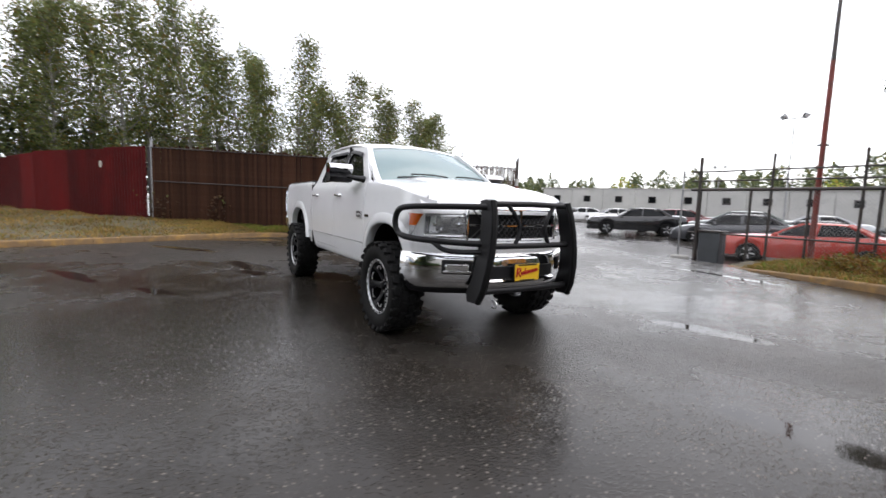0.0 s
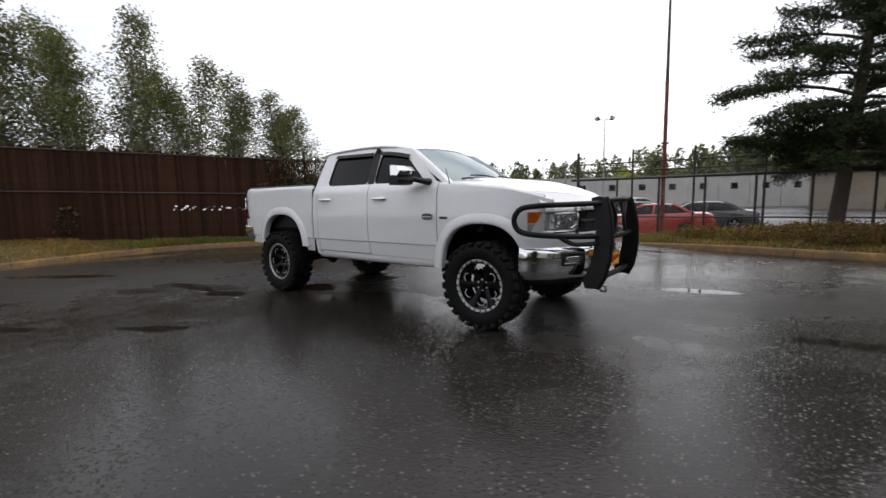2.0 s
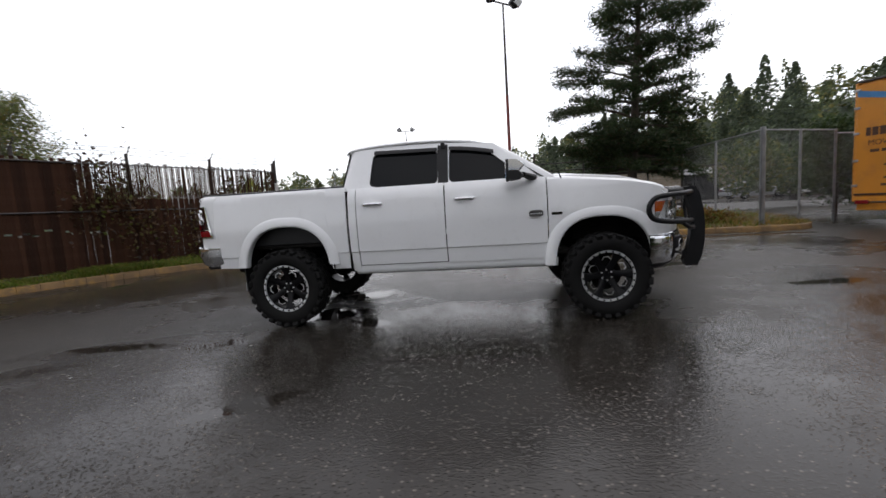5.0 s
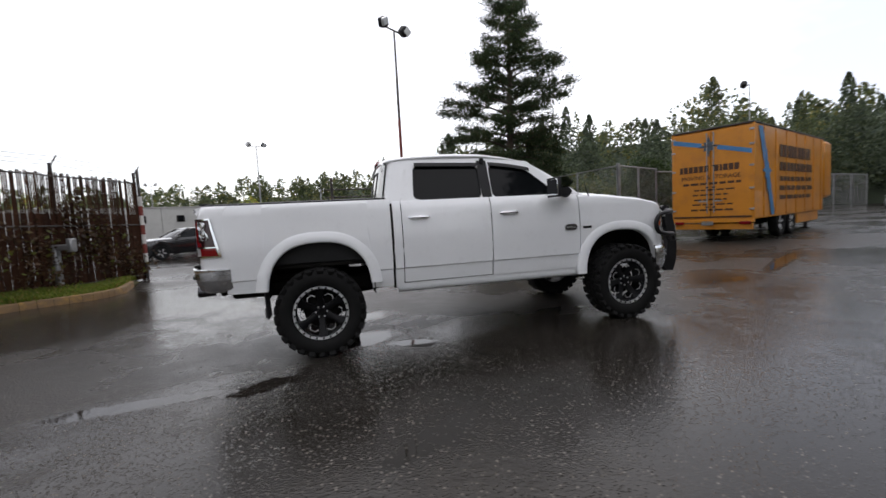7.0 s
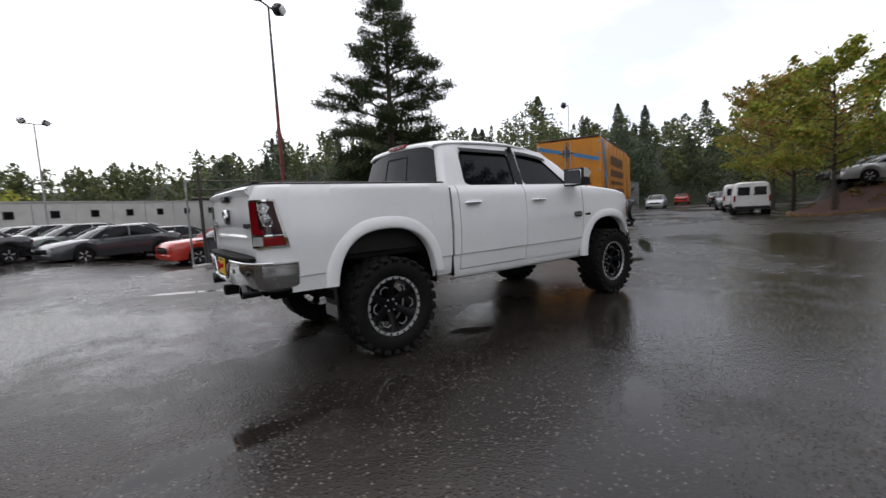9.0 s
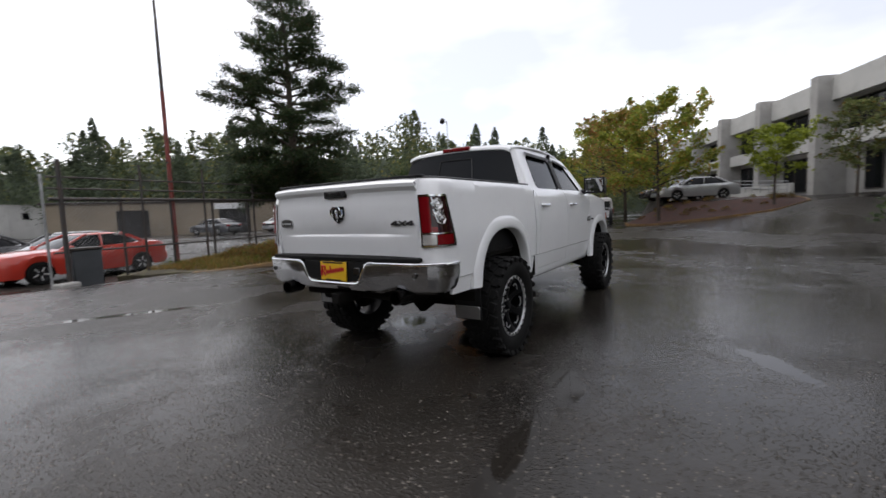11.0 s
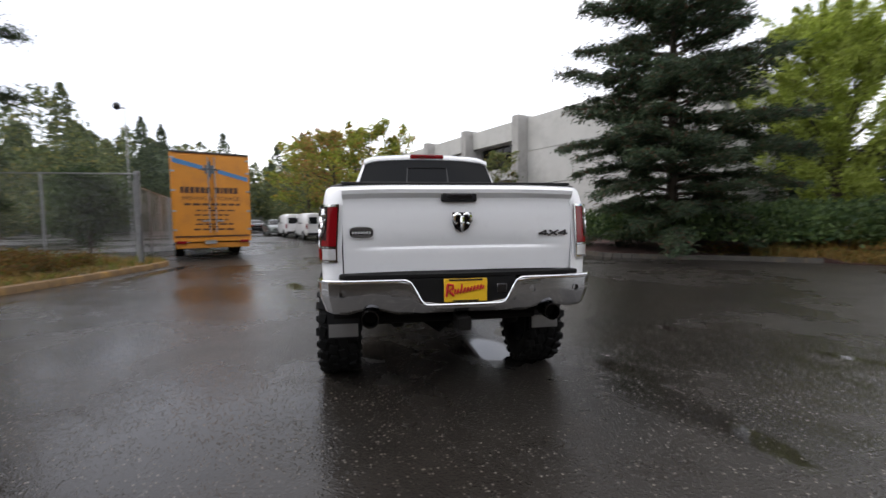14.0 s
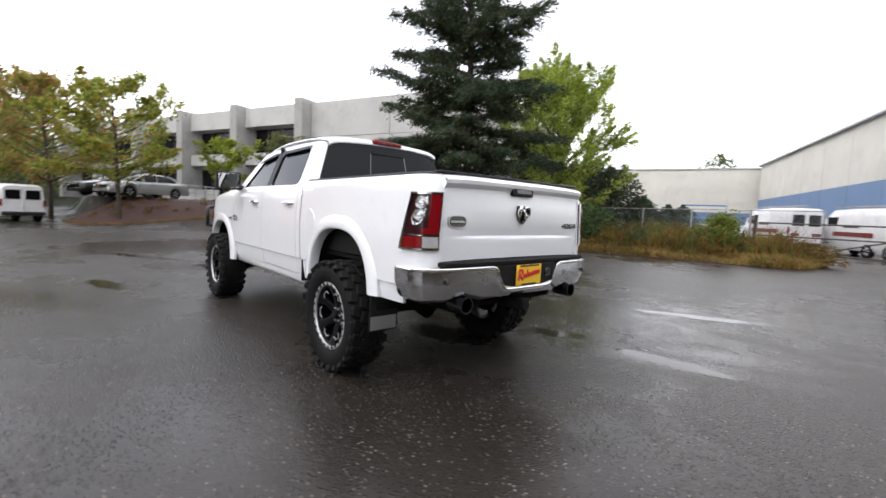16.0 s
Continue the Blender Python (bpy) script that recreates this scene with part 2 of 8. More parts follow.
MIRROR = surf("mirror_glass", (0.80, 0.82, 0.83), 0.03, 1.0, vary=0.03, bump=0.0)
LENS = glass_mat("lamp_lens", (0.97, 0.98, 0.98), 1.0, 0.0, 0.25)
REDLENS = glass_mat("red_lens", (0.19, 0.005, 0.008), 0.0, 0.06)
SMOKED = glass_mat("smoked_lens", (0.03, 0.008, 0.009), 0.0, 0.04)
MILKY = surf("lamp_reflector", (0.80, 0.81, 0.82), 0.16, 0.55, vary=0.12, scale=14, bump=0.3)
AMBER = glass_mat("amber_lens", (0.75, 0.13, 0.012), 0.0, 0.10)
LEATHER = surf("dark_leather", (0.03, 0.028, 0.026), 0.5, vary=0.25, grain=120, bump=0.2)
PLATEYELLOW = surf("yellow_plate", (0.80, 0.48, 0.02), 0.4, vary=0.1, bump=0.03)
PLATERED = surf("red_lettering", (0.50, 0.02, 0.02), 0.45, vary=0.15, bump=0.03)
CONCRETE = surf("weathered_concrete", (0.36, 0.35, 0.33), 0.8, vary=0.16, scale=0.7, grain=25, bump=0.3, dirt=(0.24, 0.235, 0.22))
PALECONC = surf("pale_panel_wall", (0.47, 0.465, 0.44), 0.8, vary=0.10, scale=0.4, grain=20, bump=0.25, dirt=(0.36, 0.35, 0.33))
KERBMAT = surf("kerb_concrete", (0.17, 0.10, 0.04), 0.7, vary=0.4, scale=2.0, grain=45, bump=0.5, dirt=(0.38, 0.21, 0.03))
DARKKERB = surf("dark_wet_kerb", (0.075, 0.068, 0.058), 0.6, vary=0.35, scale=2.0, grain=45, bump=0.5, dirt=(0.16, 0.12, 0.06))
SOIL = surf("grassy_soil", (0.085, 0.07, 0.04), 0.95, vary=0.4, scale=1.1, grain=30, bump=0.8, dirt=(0.12, 0.13, 0.04))
MULCH = surf("bark_mulch", (0.060, 0.026, 0.020), 0.9, vary=0.45, scale=3, grain=28, bump=1.0)
RUSTPOST = surf("rusty_red_paint", (0.20, 0.035, 0.025), 0.55, vary=0.4, scale=2.5, bump=0.3, dirt=(0.07, 0.03, 0.02))
GALV = surf("galvanised_steel", (0.34, 0.345, 0.35), 0.45, 0.7, vary=0.25, scale=5, bump=0.15)
DARKSTEEL = surf("dark_painted_steel", (0.055, 0.05, 0.047), 0.5, 0.3, vary=0.35, scale=4, bump=0.25, dirt=(0.10, 0.05, 0.03))
SLAT = surf("rust_brown_slat", (0.060, 0.025, 0.013), 0.8, vary=0.45, scale=2.0, grain=18, bump=0.35, dirt=(0.085, 0.045, 0.028), stretch=(1, 1, 0.15), objrand=0.55, spec=0.15)
REDMETAL = surf("dark_red_sheet_metal", (0.085, 0.008, 0.008), 0.7, 0.0, vary=0.35, scale=1.2, grain=20, bump=0.2, dirt=(0.035, 0.008, 0.008), spec=0.10, stretch=(1, 1, 0.25))
ORANGE = surf("faded_orange_paint", (0.62, 0.235, 0.015), 0.42, vary=0.12, scale=0.9, grain=30, bump=0.1, dirt=(0.42, 0.16, 0.03), coat=0.2)
BLUEBAND = surf("blue_strap_paint", (0.05, 0.20, 0.42), 0.5, vary=0.2, scale=3, bump=0.1)
BROWNTEXT = surf("brown_lettering", (0.075, 0.03, 0.012), 0.6, vary=0.2, bump=0.05)
BARK = surf("tree_bark", (0.060, 0.045, 0.034), 0.9, vary=0.4, scale=5, grain=25, bump=1.0, stretch=(1, 1, 0.25))
PALEBARK = surf("pale_bark", (0.21, 0.20, 0.17), 0.85, vary=0.4, scale=4, grain=20, bump=0.6, stretch=(1, 1, 0.5), dirt=(0.06, 0.05, 0.045))
# needle colour lightened to stand in for haze over the distant firs
LF_FIR_HAZE = leaf_mat("hazed_fir_needle", (0.050, 0.072, 0.048), (0.115, 0.145, 0.080))
LF_POPLAR = leaf_mat("poplar_leaf", (0.065, 0.09, 0.028), (0.21, 0.24, 0.075), (0.22, 0.14, 0.03), 0.94)
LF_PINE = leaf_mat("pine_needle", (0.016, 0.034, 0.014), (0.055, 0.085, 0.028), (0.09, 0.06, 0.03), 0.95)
LF_SPRUCE = leaf_mat("spruce_needle", (0.024, 0.046, 0.028), (0.075, 0.11, 0.052), (0.11, 0.05, 0.03), 0.96)
LF_LIME = leaf_mat("yellow_green_leaf", (0.15, 0.20, 0.02), (0.38, 0.44, 0.05))
LF_MAPLE = leaf_mat("autumn_maple_leaf", (0.15, 0.20, 0.03), (0.38, 0.41, 0.06), (0.48, 0.24, 0.06), 0.93)
LF_RED = leaf_mat("orange_maple_leaf", (0.17, 0.19, 0.04), (0.37, 0.34, 0.07), (0.46, 0.19, 0.07), 0.80)
LF_HEDGE = leaf_mat("juniper_leaf", (0.022, 0.050, 0.020), (0.085, 0.13, 0.038))
# leaf greens raised so the colour itself imitates haze on the woods
LF_FAR_HAZE = leaf_mat("hazed_far_foliage", (0.06, 0.085, 0.045), (0.15, 0.18, 0.075), (0.24, 0.22, 0.07), 0.9)
LF_GRASS = leaf_mat("grass_blade", (0.065, 0.11, 0.012), (0.20, 0.26, 0.03), (0.30, 0.22, 0.07), 0.9)
LF_STRAW = leaf_mat("dry_grass_blade", (0.20, 0.13, 0.04), (0.40, 0.25, 0.075), (0.16, 0.18, 0.04), 0.85)
LF_DEAD = leaf_mat("withered_leaf", (0.030, 0.018, 0.010), (0.095, 0.052, 0.022), (0.10, 0.11, 0.02), 0.93)
LF_FEATHER = leaf_mat("feathery_leaf", (0.20, 0.26, 0.035), (0.44, 0.52, 0.10))
LF_WEED = leaf_mat("rusty_weed_leaf", (0.09, 0.05, 0.018), (0.26, 0.14, 0.03), (0.12, 0.16, 0.03), 0.85)


# ---- mesh building ----
def lerp_table(x, table):
    return float(np.interp(x, [t[0] for t in table], [t[1] for t in table]))


class Geo:
    """Collects vertices and faces for one mesh."""

    def __init__(self):
        self.v, self.f = [], []

    def add(self, verts, faces):
        n = len(self.v)
        self.v.extend([tuple(p) for p in verts])
        self.f.extend([tuple(i + n for i in q) for q in faces])
        return self

    def box(self, c, s, bevel=0.006, m=None):
        """A box with chamfered edges."""
        hx, hy, hz = s[0] / 2, s[1] / 2, s[2] / 2
        b = min(bevel, hx * 0.45, hy * 0.45, hz * 0.45)
        vs, idx = [], {}
        for sx in (-1, 1):
            for sy in (-1, 1):
                for sz in (-1, 1):
                    for k, p in enumerate(((hx, hy - b, hz - b), (hx - b, hy, hz - b), (hx - b, hy - b, hz))):
                        idx[sx, sy, sz, k] = len(vs)
                        vs.append(Vector((sx * p[0], sy * p[1], sz * p[2])))
        fs = []
        cyc = ((-1, -1), (1, -1), (1, 1), (-1, 1))
        for s_ in (-1, 1):
            fs.append([idx[s_, a, b_, 0] for a, b_ in cyc][::s_])
            fs.append([idx[b_, s_, a, 1] for a, b_ in cyc][::s_])
            fs.append([idx[a, b_, s_, 2] for a, b_ in cyc][::s_])
        for a in (-1, 1):
            for d in (-1, 1):
                q = [idx[a, d, -1, 0], idx[a, d, 1, 0], idx[a, d, 1, 1], idx[a, d, -1, 1]]
                fs.append(q if a * d < 0 else q[::-1])
                q = [idx[a, -1, d, 0], idx[a, 1, d, 0], idx[a, 1, d, 2], idx[a, -1, d, 2]]
                fs.append(q if a * d > 0 else q[::-1])
                q = [idx[-1, a, d, 1], idx[1, a, d, 1], idx[1, a, d, 2], idx[-1, a, d, 2]]
                fs.append(q if a * d < 0 else q[::-1])
                for e in (-1, 1):
                    t = [idx[a, d, e, 0], idx[a, d, e, 1], idx[a, d, e, 2]]
                    fs.append(t if a * d * e > 0 else t[::-1])
        t = Matrix.Translation(c) @ (m or Matrix.Identity(4))
        return self.add([t @ p for p in vs], fs)

    def tube(self, pts, r, n=8, cap=True, flat=1.0):
        """A round bar along a line of points; r is one radius or one for each point."""
        pts = [Vector(p) for p in pts]
        rs = r if isinstance(r, (list, tuple)) else [r] * len(pts)
        ring0 = len(self.v)
        side = None
        for i, p in enumerate(pts):
            d = (pts[min(i + 1, len(pts) - 1)] - pts[max(i - 1, 0)]).normalized()
            if side is None:
                up = Vector((0, 0, 1)) if abs(d.z) < 0.9 else Vector((1, 0, 0))
                side = d.cross(up).normalized()
            else:
                side = (side - d * side.dot(d)).normalized()
            other = d.cross(side)
            for k in range(n):
                a = 2 * math.pi * k / n
                self.v.append(tuple(p + rs[i] * (math.cos(a) * side + flat * math.sin(a) * other)))
        for i in range(len(pts) - 1):
            for k in range(n):
                a, b = ring0 + i * n + k, ring0 + i * n + (k + 1) % n
                self.f.append((a, b, b + n, a + n))
        if cap:
            self.f.append(tuple(ring0 + k for k in range(n))[::-1])
            e = ring0 + (len(pts) - 1) * n
            self.f.append(tuple(e + k for k in range(n)))
        return self

    def lathe(self, prof, n=32, m=None, close=False):
        """A profile of (radius, y) turned round the y axis."""
        t = m or Matrix.Identity(4)
        k0, k = len(self.v), len(prof)
        for i in range(n):
            a = 2 * math.pi * i / n
            for r, y in prof:
                self.v.append(tuple(t @ Vector((r * math.cos(a), y, r * math.sin(a)))))
        for i in range(n):
            j = (i + 1) % n
            for q in range(k if close else k - 1):
                w = (q + 1) % k
                self.f.append((k0 + i * k + q, k0 + i * k + w, k0 + j * k + w, k0 + j * k + q))
        return self

    def slab(self, P, th=0.012, flip=False):
        """A sheet from a grid of points, given thickness behind it."""
        P = np.asarray(P, float)
        du, dv = np.gradient(P, axis=0), np.gradient(P, axis=1)
        n = np.cross(du, dv)
        n /= np.linalg.norm(n, axis=2, keepdims=True) + 1e-12
        if flip:
            n = -n
        Q = P - n * th
        a, b = P.shape[:2]
        k0 = len(self.v)
        self.v.extend(map(tuple, P.reshape(-1, 3)))
        self.v.extend(map(tuple, Q.reshape(-1, 3)))

        def i(u, w, back=0):
            return k0 + back * a * b + u * b + w

        out = []
        for u in range(a - 1):
            for w in range(b - 1):
                out.append((i(u, w), i(u + 1, w), i(u + 1, w + 1), i(u, w + 1)))
                out.append((i(u, w, 1), i(u, w + 1, 1), i(u + 1, w + 1, 1), i(u + 1, w, 1)))
        for u in range(a - 1):
            out.append((i(u, 0), i(u, 0, 1), i(u + 1, 0, 1), i(u + 1, 0)))
            out.append((i(u, b - 1), i(u + 1, b - 1), i(u + 1, b - 1, 1), i(u, b - 1, 1)))
        for w in range(b - 1):
            out.append((i(0, w), i(0, w + 1), i(0, w + 1, 1), i(0, w, 1)))
            out.append((i(a - 1, w), i(a - 1, w, 1), i(a - 1, w + 1, 1), i(a - 1, w + 1)))
        self.f.extend([q[::-1] for q in out] if flip else out)
        return self

    def prism(self, pts, vec):
        """A flat outline pushed along a vector."""
        k, n, vec = len(self.v), len(pts), Vector(vec)
        self.v.extend(tuple(Vector(p)) for p in pts)
        self.v.extend(tuple(Vector(p) + vec) for p in pts)
        self.f.append(tuple(range(k, k + n))[::-1])
        self.f.append(tuple(range(k + n, k + 2 * n)))
        for i in range(n):
            j = (i + 1) % n
            self.f.append((k + i, k + j, k + n + j, k + n + i))
        return self

    def loft(self, rings, cap=True, close=True):
        """Rings of equal counts joined one to the next."""
        k0, n = len(self.v), len(rings[0])
        for r in rings:
            self.v.extend(tuple(p) for p in r)
        for i in range(len(rings) - 1):
            for k in range(n if close else n - 1):
                a, b = k0 + i * n + k, k0 + i * n + (k + 1) % n
                self.f.append((a, b, b + n, a + n))
        if cap:
            self.f.append(tuple(k0 + k for k in range(n))[::-1])
            e = k0 + (len(rings) - 1) * n
            self.f.append(tuple(e + k for k in range(n)))
        return self

    def mesh(self, name, mat, smooth=38):
        me = bpy.data.meshes.new(name)
        me.from_pydata(self.v, [], self.f)
        me.materials.append(mat)
        bm = bmesh.new()
        bm.from_mesh(me)
        bmesh.ops.recalc_face_normals(bm, faces=bm.faces)
        bm.to_mesh(me)
        bm.free()
        if smooth:
            me.shade_smooth()
            me.set_sharp_from_angle(angle=radians(smooth))
        return me


def part(name, geo, mat, parent, label="", smooth=38):
    me = geo if isinstance(geo, bpy.types.Mesh) else geo.mesh(name, mat, smooth)
    ob = new(name, me)
    ob.parent = parent
    if label:
        tagged(ob, label)
    return ob


def thing(name, label, category, m=None, group="", kind=""):
    ob = new(name)
    ob.empty_display_size = 0.2
    if m:
        ob.matrix_world = m
    return tagged(ob, label, category, group, kind)


def single(name, geo, mat, label, category="", kind="", group="", smooth=38, m=None):
    ob = new(name, geo if isinstance(geo, bpy.types.Mesh) else geo.mesh(name, mat, smooth))
    if m:
        ob.matrix_world = m
    return tagged(ob, label, category, group, kind)


def soup(name, verts, faces, mat, smooth=False):
    """A mesh from arrays of triangles or quads, quickly."""
    me = bpy.data.meshes.new(name)
    verts, faces = np.asarray(verts, np.float32), np.asarray(faces, np.int32)
    k = faces.shape[1]
    me.vertices.add(len(verts))
    me.vertices.foreach_set("co", verts.ravel())
    me.loops.add(faces.size)
    me.loops.foreach_set("vertex_index", faces.ravel())
    me.polygons.add(len(faces))
    me.polygons.foreach_set("loop_start", np.arange(0, faces.size, k, dtype=np.int32))
    me.update(calc_edges=True)
    me.validate()
    me.materials.append(mat)
    return me


def leaf_arrays(rng, pos, size, aspect=0.55, axis=None, spread=1.0):
    """Small pointed leaves (two triangles folded on a mid rib) at the given places."""
    n = len(pos)
    d = rng.normal(size=(n, 3))
    if axis is not None:
        d = d * spread + axis
    d /= np.linalg.norm(d, axis=1, keepdims=True) + 1e-9
    s = np.cross(d, rng.normal(size=(n, 3)))
    s /= np.linalg.norm(s, axis=1, keepdims=True) + 1e-9
    u = np.cross(d, s)
    L = (size if np.ndim(size) else np.full(n, size))[:, None] * rng.uniform(0.7, 1.3, (n, 1))
    a = pos - d * L * 0.5
    b = pos + d * L * 0.5
    mid = pos - u * L * 0.08
    v = np.stack([a, mid + s * L * aspect * 0.5, b, mid - s * L * aspect * 0.5], 1).reshape(-1, 3)
    i = np.arange(n)[:, None] * 4
    f = np.concatenate([i + [0, 1, 2], i + [0, 2, 3]], 0)
    return v, f


# ---- ground, kerbs and verges ----
def ease(t):
    t = min(1.0, max(0.0, t))
    return t * t * (3 - 2 * t)


def ground_z(x, y):
    """The lot beyond the north fence lies a little lower."""
    return -0.38 * ease((y - 8.6) / 4.0) * ease((x + 6.0) / 4.5) * ease((12.0 - x) / 4.0) * ease((28.0 - y) / 6.0)


def build_ground():
    g = Geo()
    s = 1200.0
    xs = [-s, -200, -60, -20] + list(np.linspace(-6, 12, 25)) + [20, 60, 200, s]
    ys = [-s, -200, -60, -20, 0] + list(np.linspace(8.6, 28, 25)) + [60, 200, s]
    g.slab([[(x, y, ground_z(x, y)) for y in ys] for x in xs], 0.3)
    single("ground", g, ASPHALT, "wet dark asphalt lot with damp patches and stones", "ground", "structure", smooth=0)


def smooth_line(pts, k=6):
    """A denser, rounded line through the points (Catmull-Rom)."""
    P = [np.array(p, float) for p in pts]
    P = [2 * P[0] - P[1]] + P + [2 * P[-1] - P[-2]]
    out = []
    for i in range(1, len(P) - 2):
        for j in range(k):
            t = j / k
            a, b, c, d = P[i - 1], P[i], P[i + 1], P[i + 2]
            out.append(0.5 * (2 * b + (c - a) * t + (2 * a - 5 * b + 4 * c - d) * t * t + (3 * b - a - 3 * c + d) * t ** 3))
    return out + [P[-2]]


def kerb(pts, inside, label, h=0.15, w=0.16, mat=None):
    """A cast kerb of separate lengths with a rounded nose; inside is +1 or -1: the side of the verge."""
    line = smooth_line(pts, 5)
    root = thing("kerb", label, "kerb", kind="structure")
    for i in range(len(line) - 1):
        a, b = line[i], line[i + 1]
        t = (b - a)[:2] / (np.linalg.norm((b - a)[:2]) + 1e-9)
        nrm = np.array([-t[1], t[0]]) * inside
        g = Geo()
        rings = []
        for q, e in ((a, 0.004), (b, -0.004)):
            q2 = q[:2] + t * e
            z = q[2] if len(q) > 2 else 0.0
            prof = [(0.0, -0.05), (0.012, h - 0.045), (0.03, h - 0.012), (0.06, h), (w, h + 0.004), (w, -0.05)]
            rings.append([(*(q2 + nrm * u), z + v) for u, v in prof])
        g.loft(rings)
        part("kerbstone", g, mat or KERBMAT, root)
    return line


def verge(name, line_a, line_b, za, zb, mat, label, rows=8, bumpy=0.03):
    """Sloping soil between two lines of equal counts."""
    rng = np.random.default_rng(5)
    P = []
    for i, (a, b) in enumerate(zip(line_a, line_b)):
        row = []
        for j in range(rows):
            t = j / (rows - 1)
            z = (za[i] if np.ndim(za) else za) * (1 - t) + (zb[i] if np.ndim(zb) else zb) * t
            q = np.array(a[:2]) * (1 - t) + np.array(b[:2]) * t
            row.append((q[0], q[1], z + (rng.uniform(-bumpy, bumpy) if 0 < j else 0)))
        P.append(row)
    g = Geo()
    g.slab(P, 0.25)
    # the slab may hang under or over by orientation: keep it below the turf
    zs = [v[2] for v in g.v]
    k = len(P) * rows
    if np.mean(zs[k:]) > np.mean(zs[:k]):
        g = Geo()
        g.slab(P, 0.25, flip=True)
    ob = single(name, g, mat, label, "verge", "structure", smooth=60)
    return np.array(P)


def blades(name, P, n, h, mat, label, seed, width=0.012, lean=0.5, keep=None):
    """Grass or weeds standing on a verge given as a grid of points."""
    rng = np.random.default_rng(seed)
    a, b = P.shape[:2]
    u, v = rng.uniform(0, a - 1.001, n), rng.uniform(0, b - 1.001, n)
    i, j = u.astype(int), v.astype(int)
    fu, fv = (u - i)[:, None], (v - j)[:, None]
    q = P[i, j] * (1 - fu) * (1 - fv) + P[i + 1, j] * fu * (1 - fv) + P[i, j + 1] * (1 - fu) * fv + P[i + 1, j + 1] * fu * fv
    if keep is not None:
        q = q[keep(q, rng)]
    n = len(q)
    clump = np.array([0.45 + 1.1 * max(0.0, noise.noise((x * 0.8, y * 0.8, seed)) + 0.35) for x, y, _ in q])
    L = (h * clump * rng.uniform(0.5, 1.3, n))[:, None]
    d = np.concatenate([rng.normal(0, lean, (n, 2)), np.ones((n, 1))], 1)
    d /= np.linalg.norm(d, axis=1, keepdims=True)
    s = np.cross(d, rng.normal(size=(n, 3)))
    s /= np.linalg.norm(s, axis=1, keepdims=True)
    mid = q + d * L * 0.55
    tip = q + d * L + np.concatenate([rng.normal(0, 0.25, (n, 2)), -0.1 * np.ones((n, 1))], 1) * L
    w = width * rng.uniform(0.6, 1.4, (n, 1))
    q = q - [0, 0, 0.02]
    V = np.stack([q - s * w, q + s * w, mid + s * w * 0.7, mid - s * w * 0.7, tip], 1).reshape(-1, 3)
    k = np.arange(n)[:, None] * 5
    F = np.concatenate([k + [0, 1, 2], k + [0, 2, 3], k + [3, 2, 4]], 0)
    ob = new(name, soup(name, V, F, mat))
    return tagged(ob, label, "grass", kind="stuff")


def bushes(name, P, n, r, per, size, mat, label, seed, category="bush", keep=None):
    """Low leafy clumps over a verge, in one mesh."""
    rng = np.random.default_rng(seed)
    a, b = P.shape[:2]
    pos, ax = [], []
    for _ in range(n):
        c = P[rng.integers(a), rng.integers(b)] + [*rng.normal(0, r * 0.5, 2), 0]
        if keep is not None and not keep(c):
            continue
        rr = r * rng.uniform(0.6, 1.25)
        d = rng.normal(size=(per, 3))
        d[:, 2] = np.abs(d[:, 2])
        d /= np.linalg.norm(d, axis=1, keepdims=True)
        pos.append(c + d * (rr * rng.uniform(0.35, 1.0, (per, 1)) ** 0.6) * [1, 1, 0.9])
        ax.append(d)
    V, F = leaf_arrays(rng, np.concatenate(pos), size, 0.5, np.concatenate(ax), 0.7)
    return tagged(new(name, soup(name, V, F, mat)), label, category, kind="stuff")


build_ground()

KERB_W = [(-5.2, -14.0), (-6.6, -9.5), (-7.4, -6.8), (-8.4, -4.0), (-9.35, -1.6), (-9.65, 0.0), (-9.3, 1.5), (-8.4, 3.1), (-7.4, 4.25), (-6.5, 4.9), (-6.25, 5.6), (-6.5, 6.8)]
lw = kerb(KERB_W, 1, "low concrete kerb with worn yellow paint along the lot")
FENCE_A, FENCE_B = np.array((-12.1, -3.4)), np.array((-6.75, 8.2))
n_w = len(lw)
far_w = []
for i, q in enumerate(lw):
    s = i / (n_w - 1)
    if s < 0.3:
        far_w.append(np.array((-26.0, -14.0)) * (1 - s / 0.3) + np.array((-13.2, -5.0)) * (s / 0.3))
    else:
        w_ = (s - 0.3) / 0.7
        far_w.append((FENCE_A + (-0.5, -0.3)) * (1 - w_) + (FENCE_B + (-0.25, 0.1)) * w_)
zfar = [0.62 if i / (n_w - 1) < 0.2 else 0.62 - 0.55 * min(1, (i / (n_w - 1) - 0.2) / 0.8) for i in range(n_w)]
off_w = [q + np.array((-0.12, 0.0)) for q in lw]
VERGE_W = verge("verge_west", off_w, far_w, 0.135, zfar, SOIL, "grassy soil bank between kerb and fence", rows=12)
blades("green_grass", VERGE_W[24:], 20000, 0.13, LF_GRASS, "short wet green grass growing on the verge", 3, keep=lambda q, r: r.uniform(size=len(q)) < 0.95)
blades("dry_grass", VERGE_W[:30], 24000, 0.10, LF_STRAW, "short yellowed dry grass on the bank", 4)

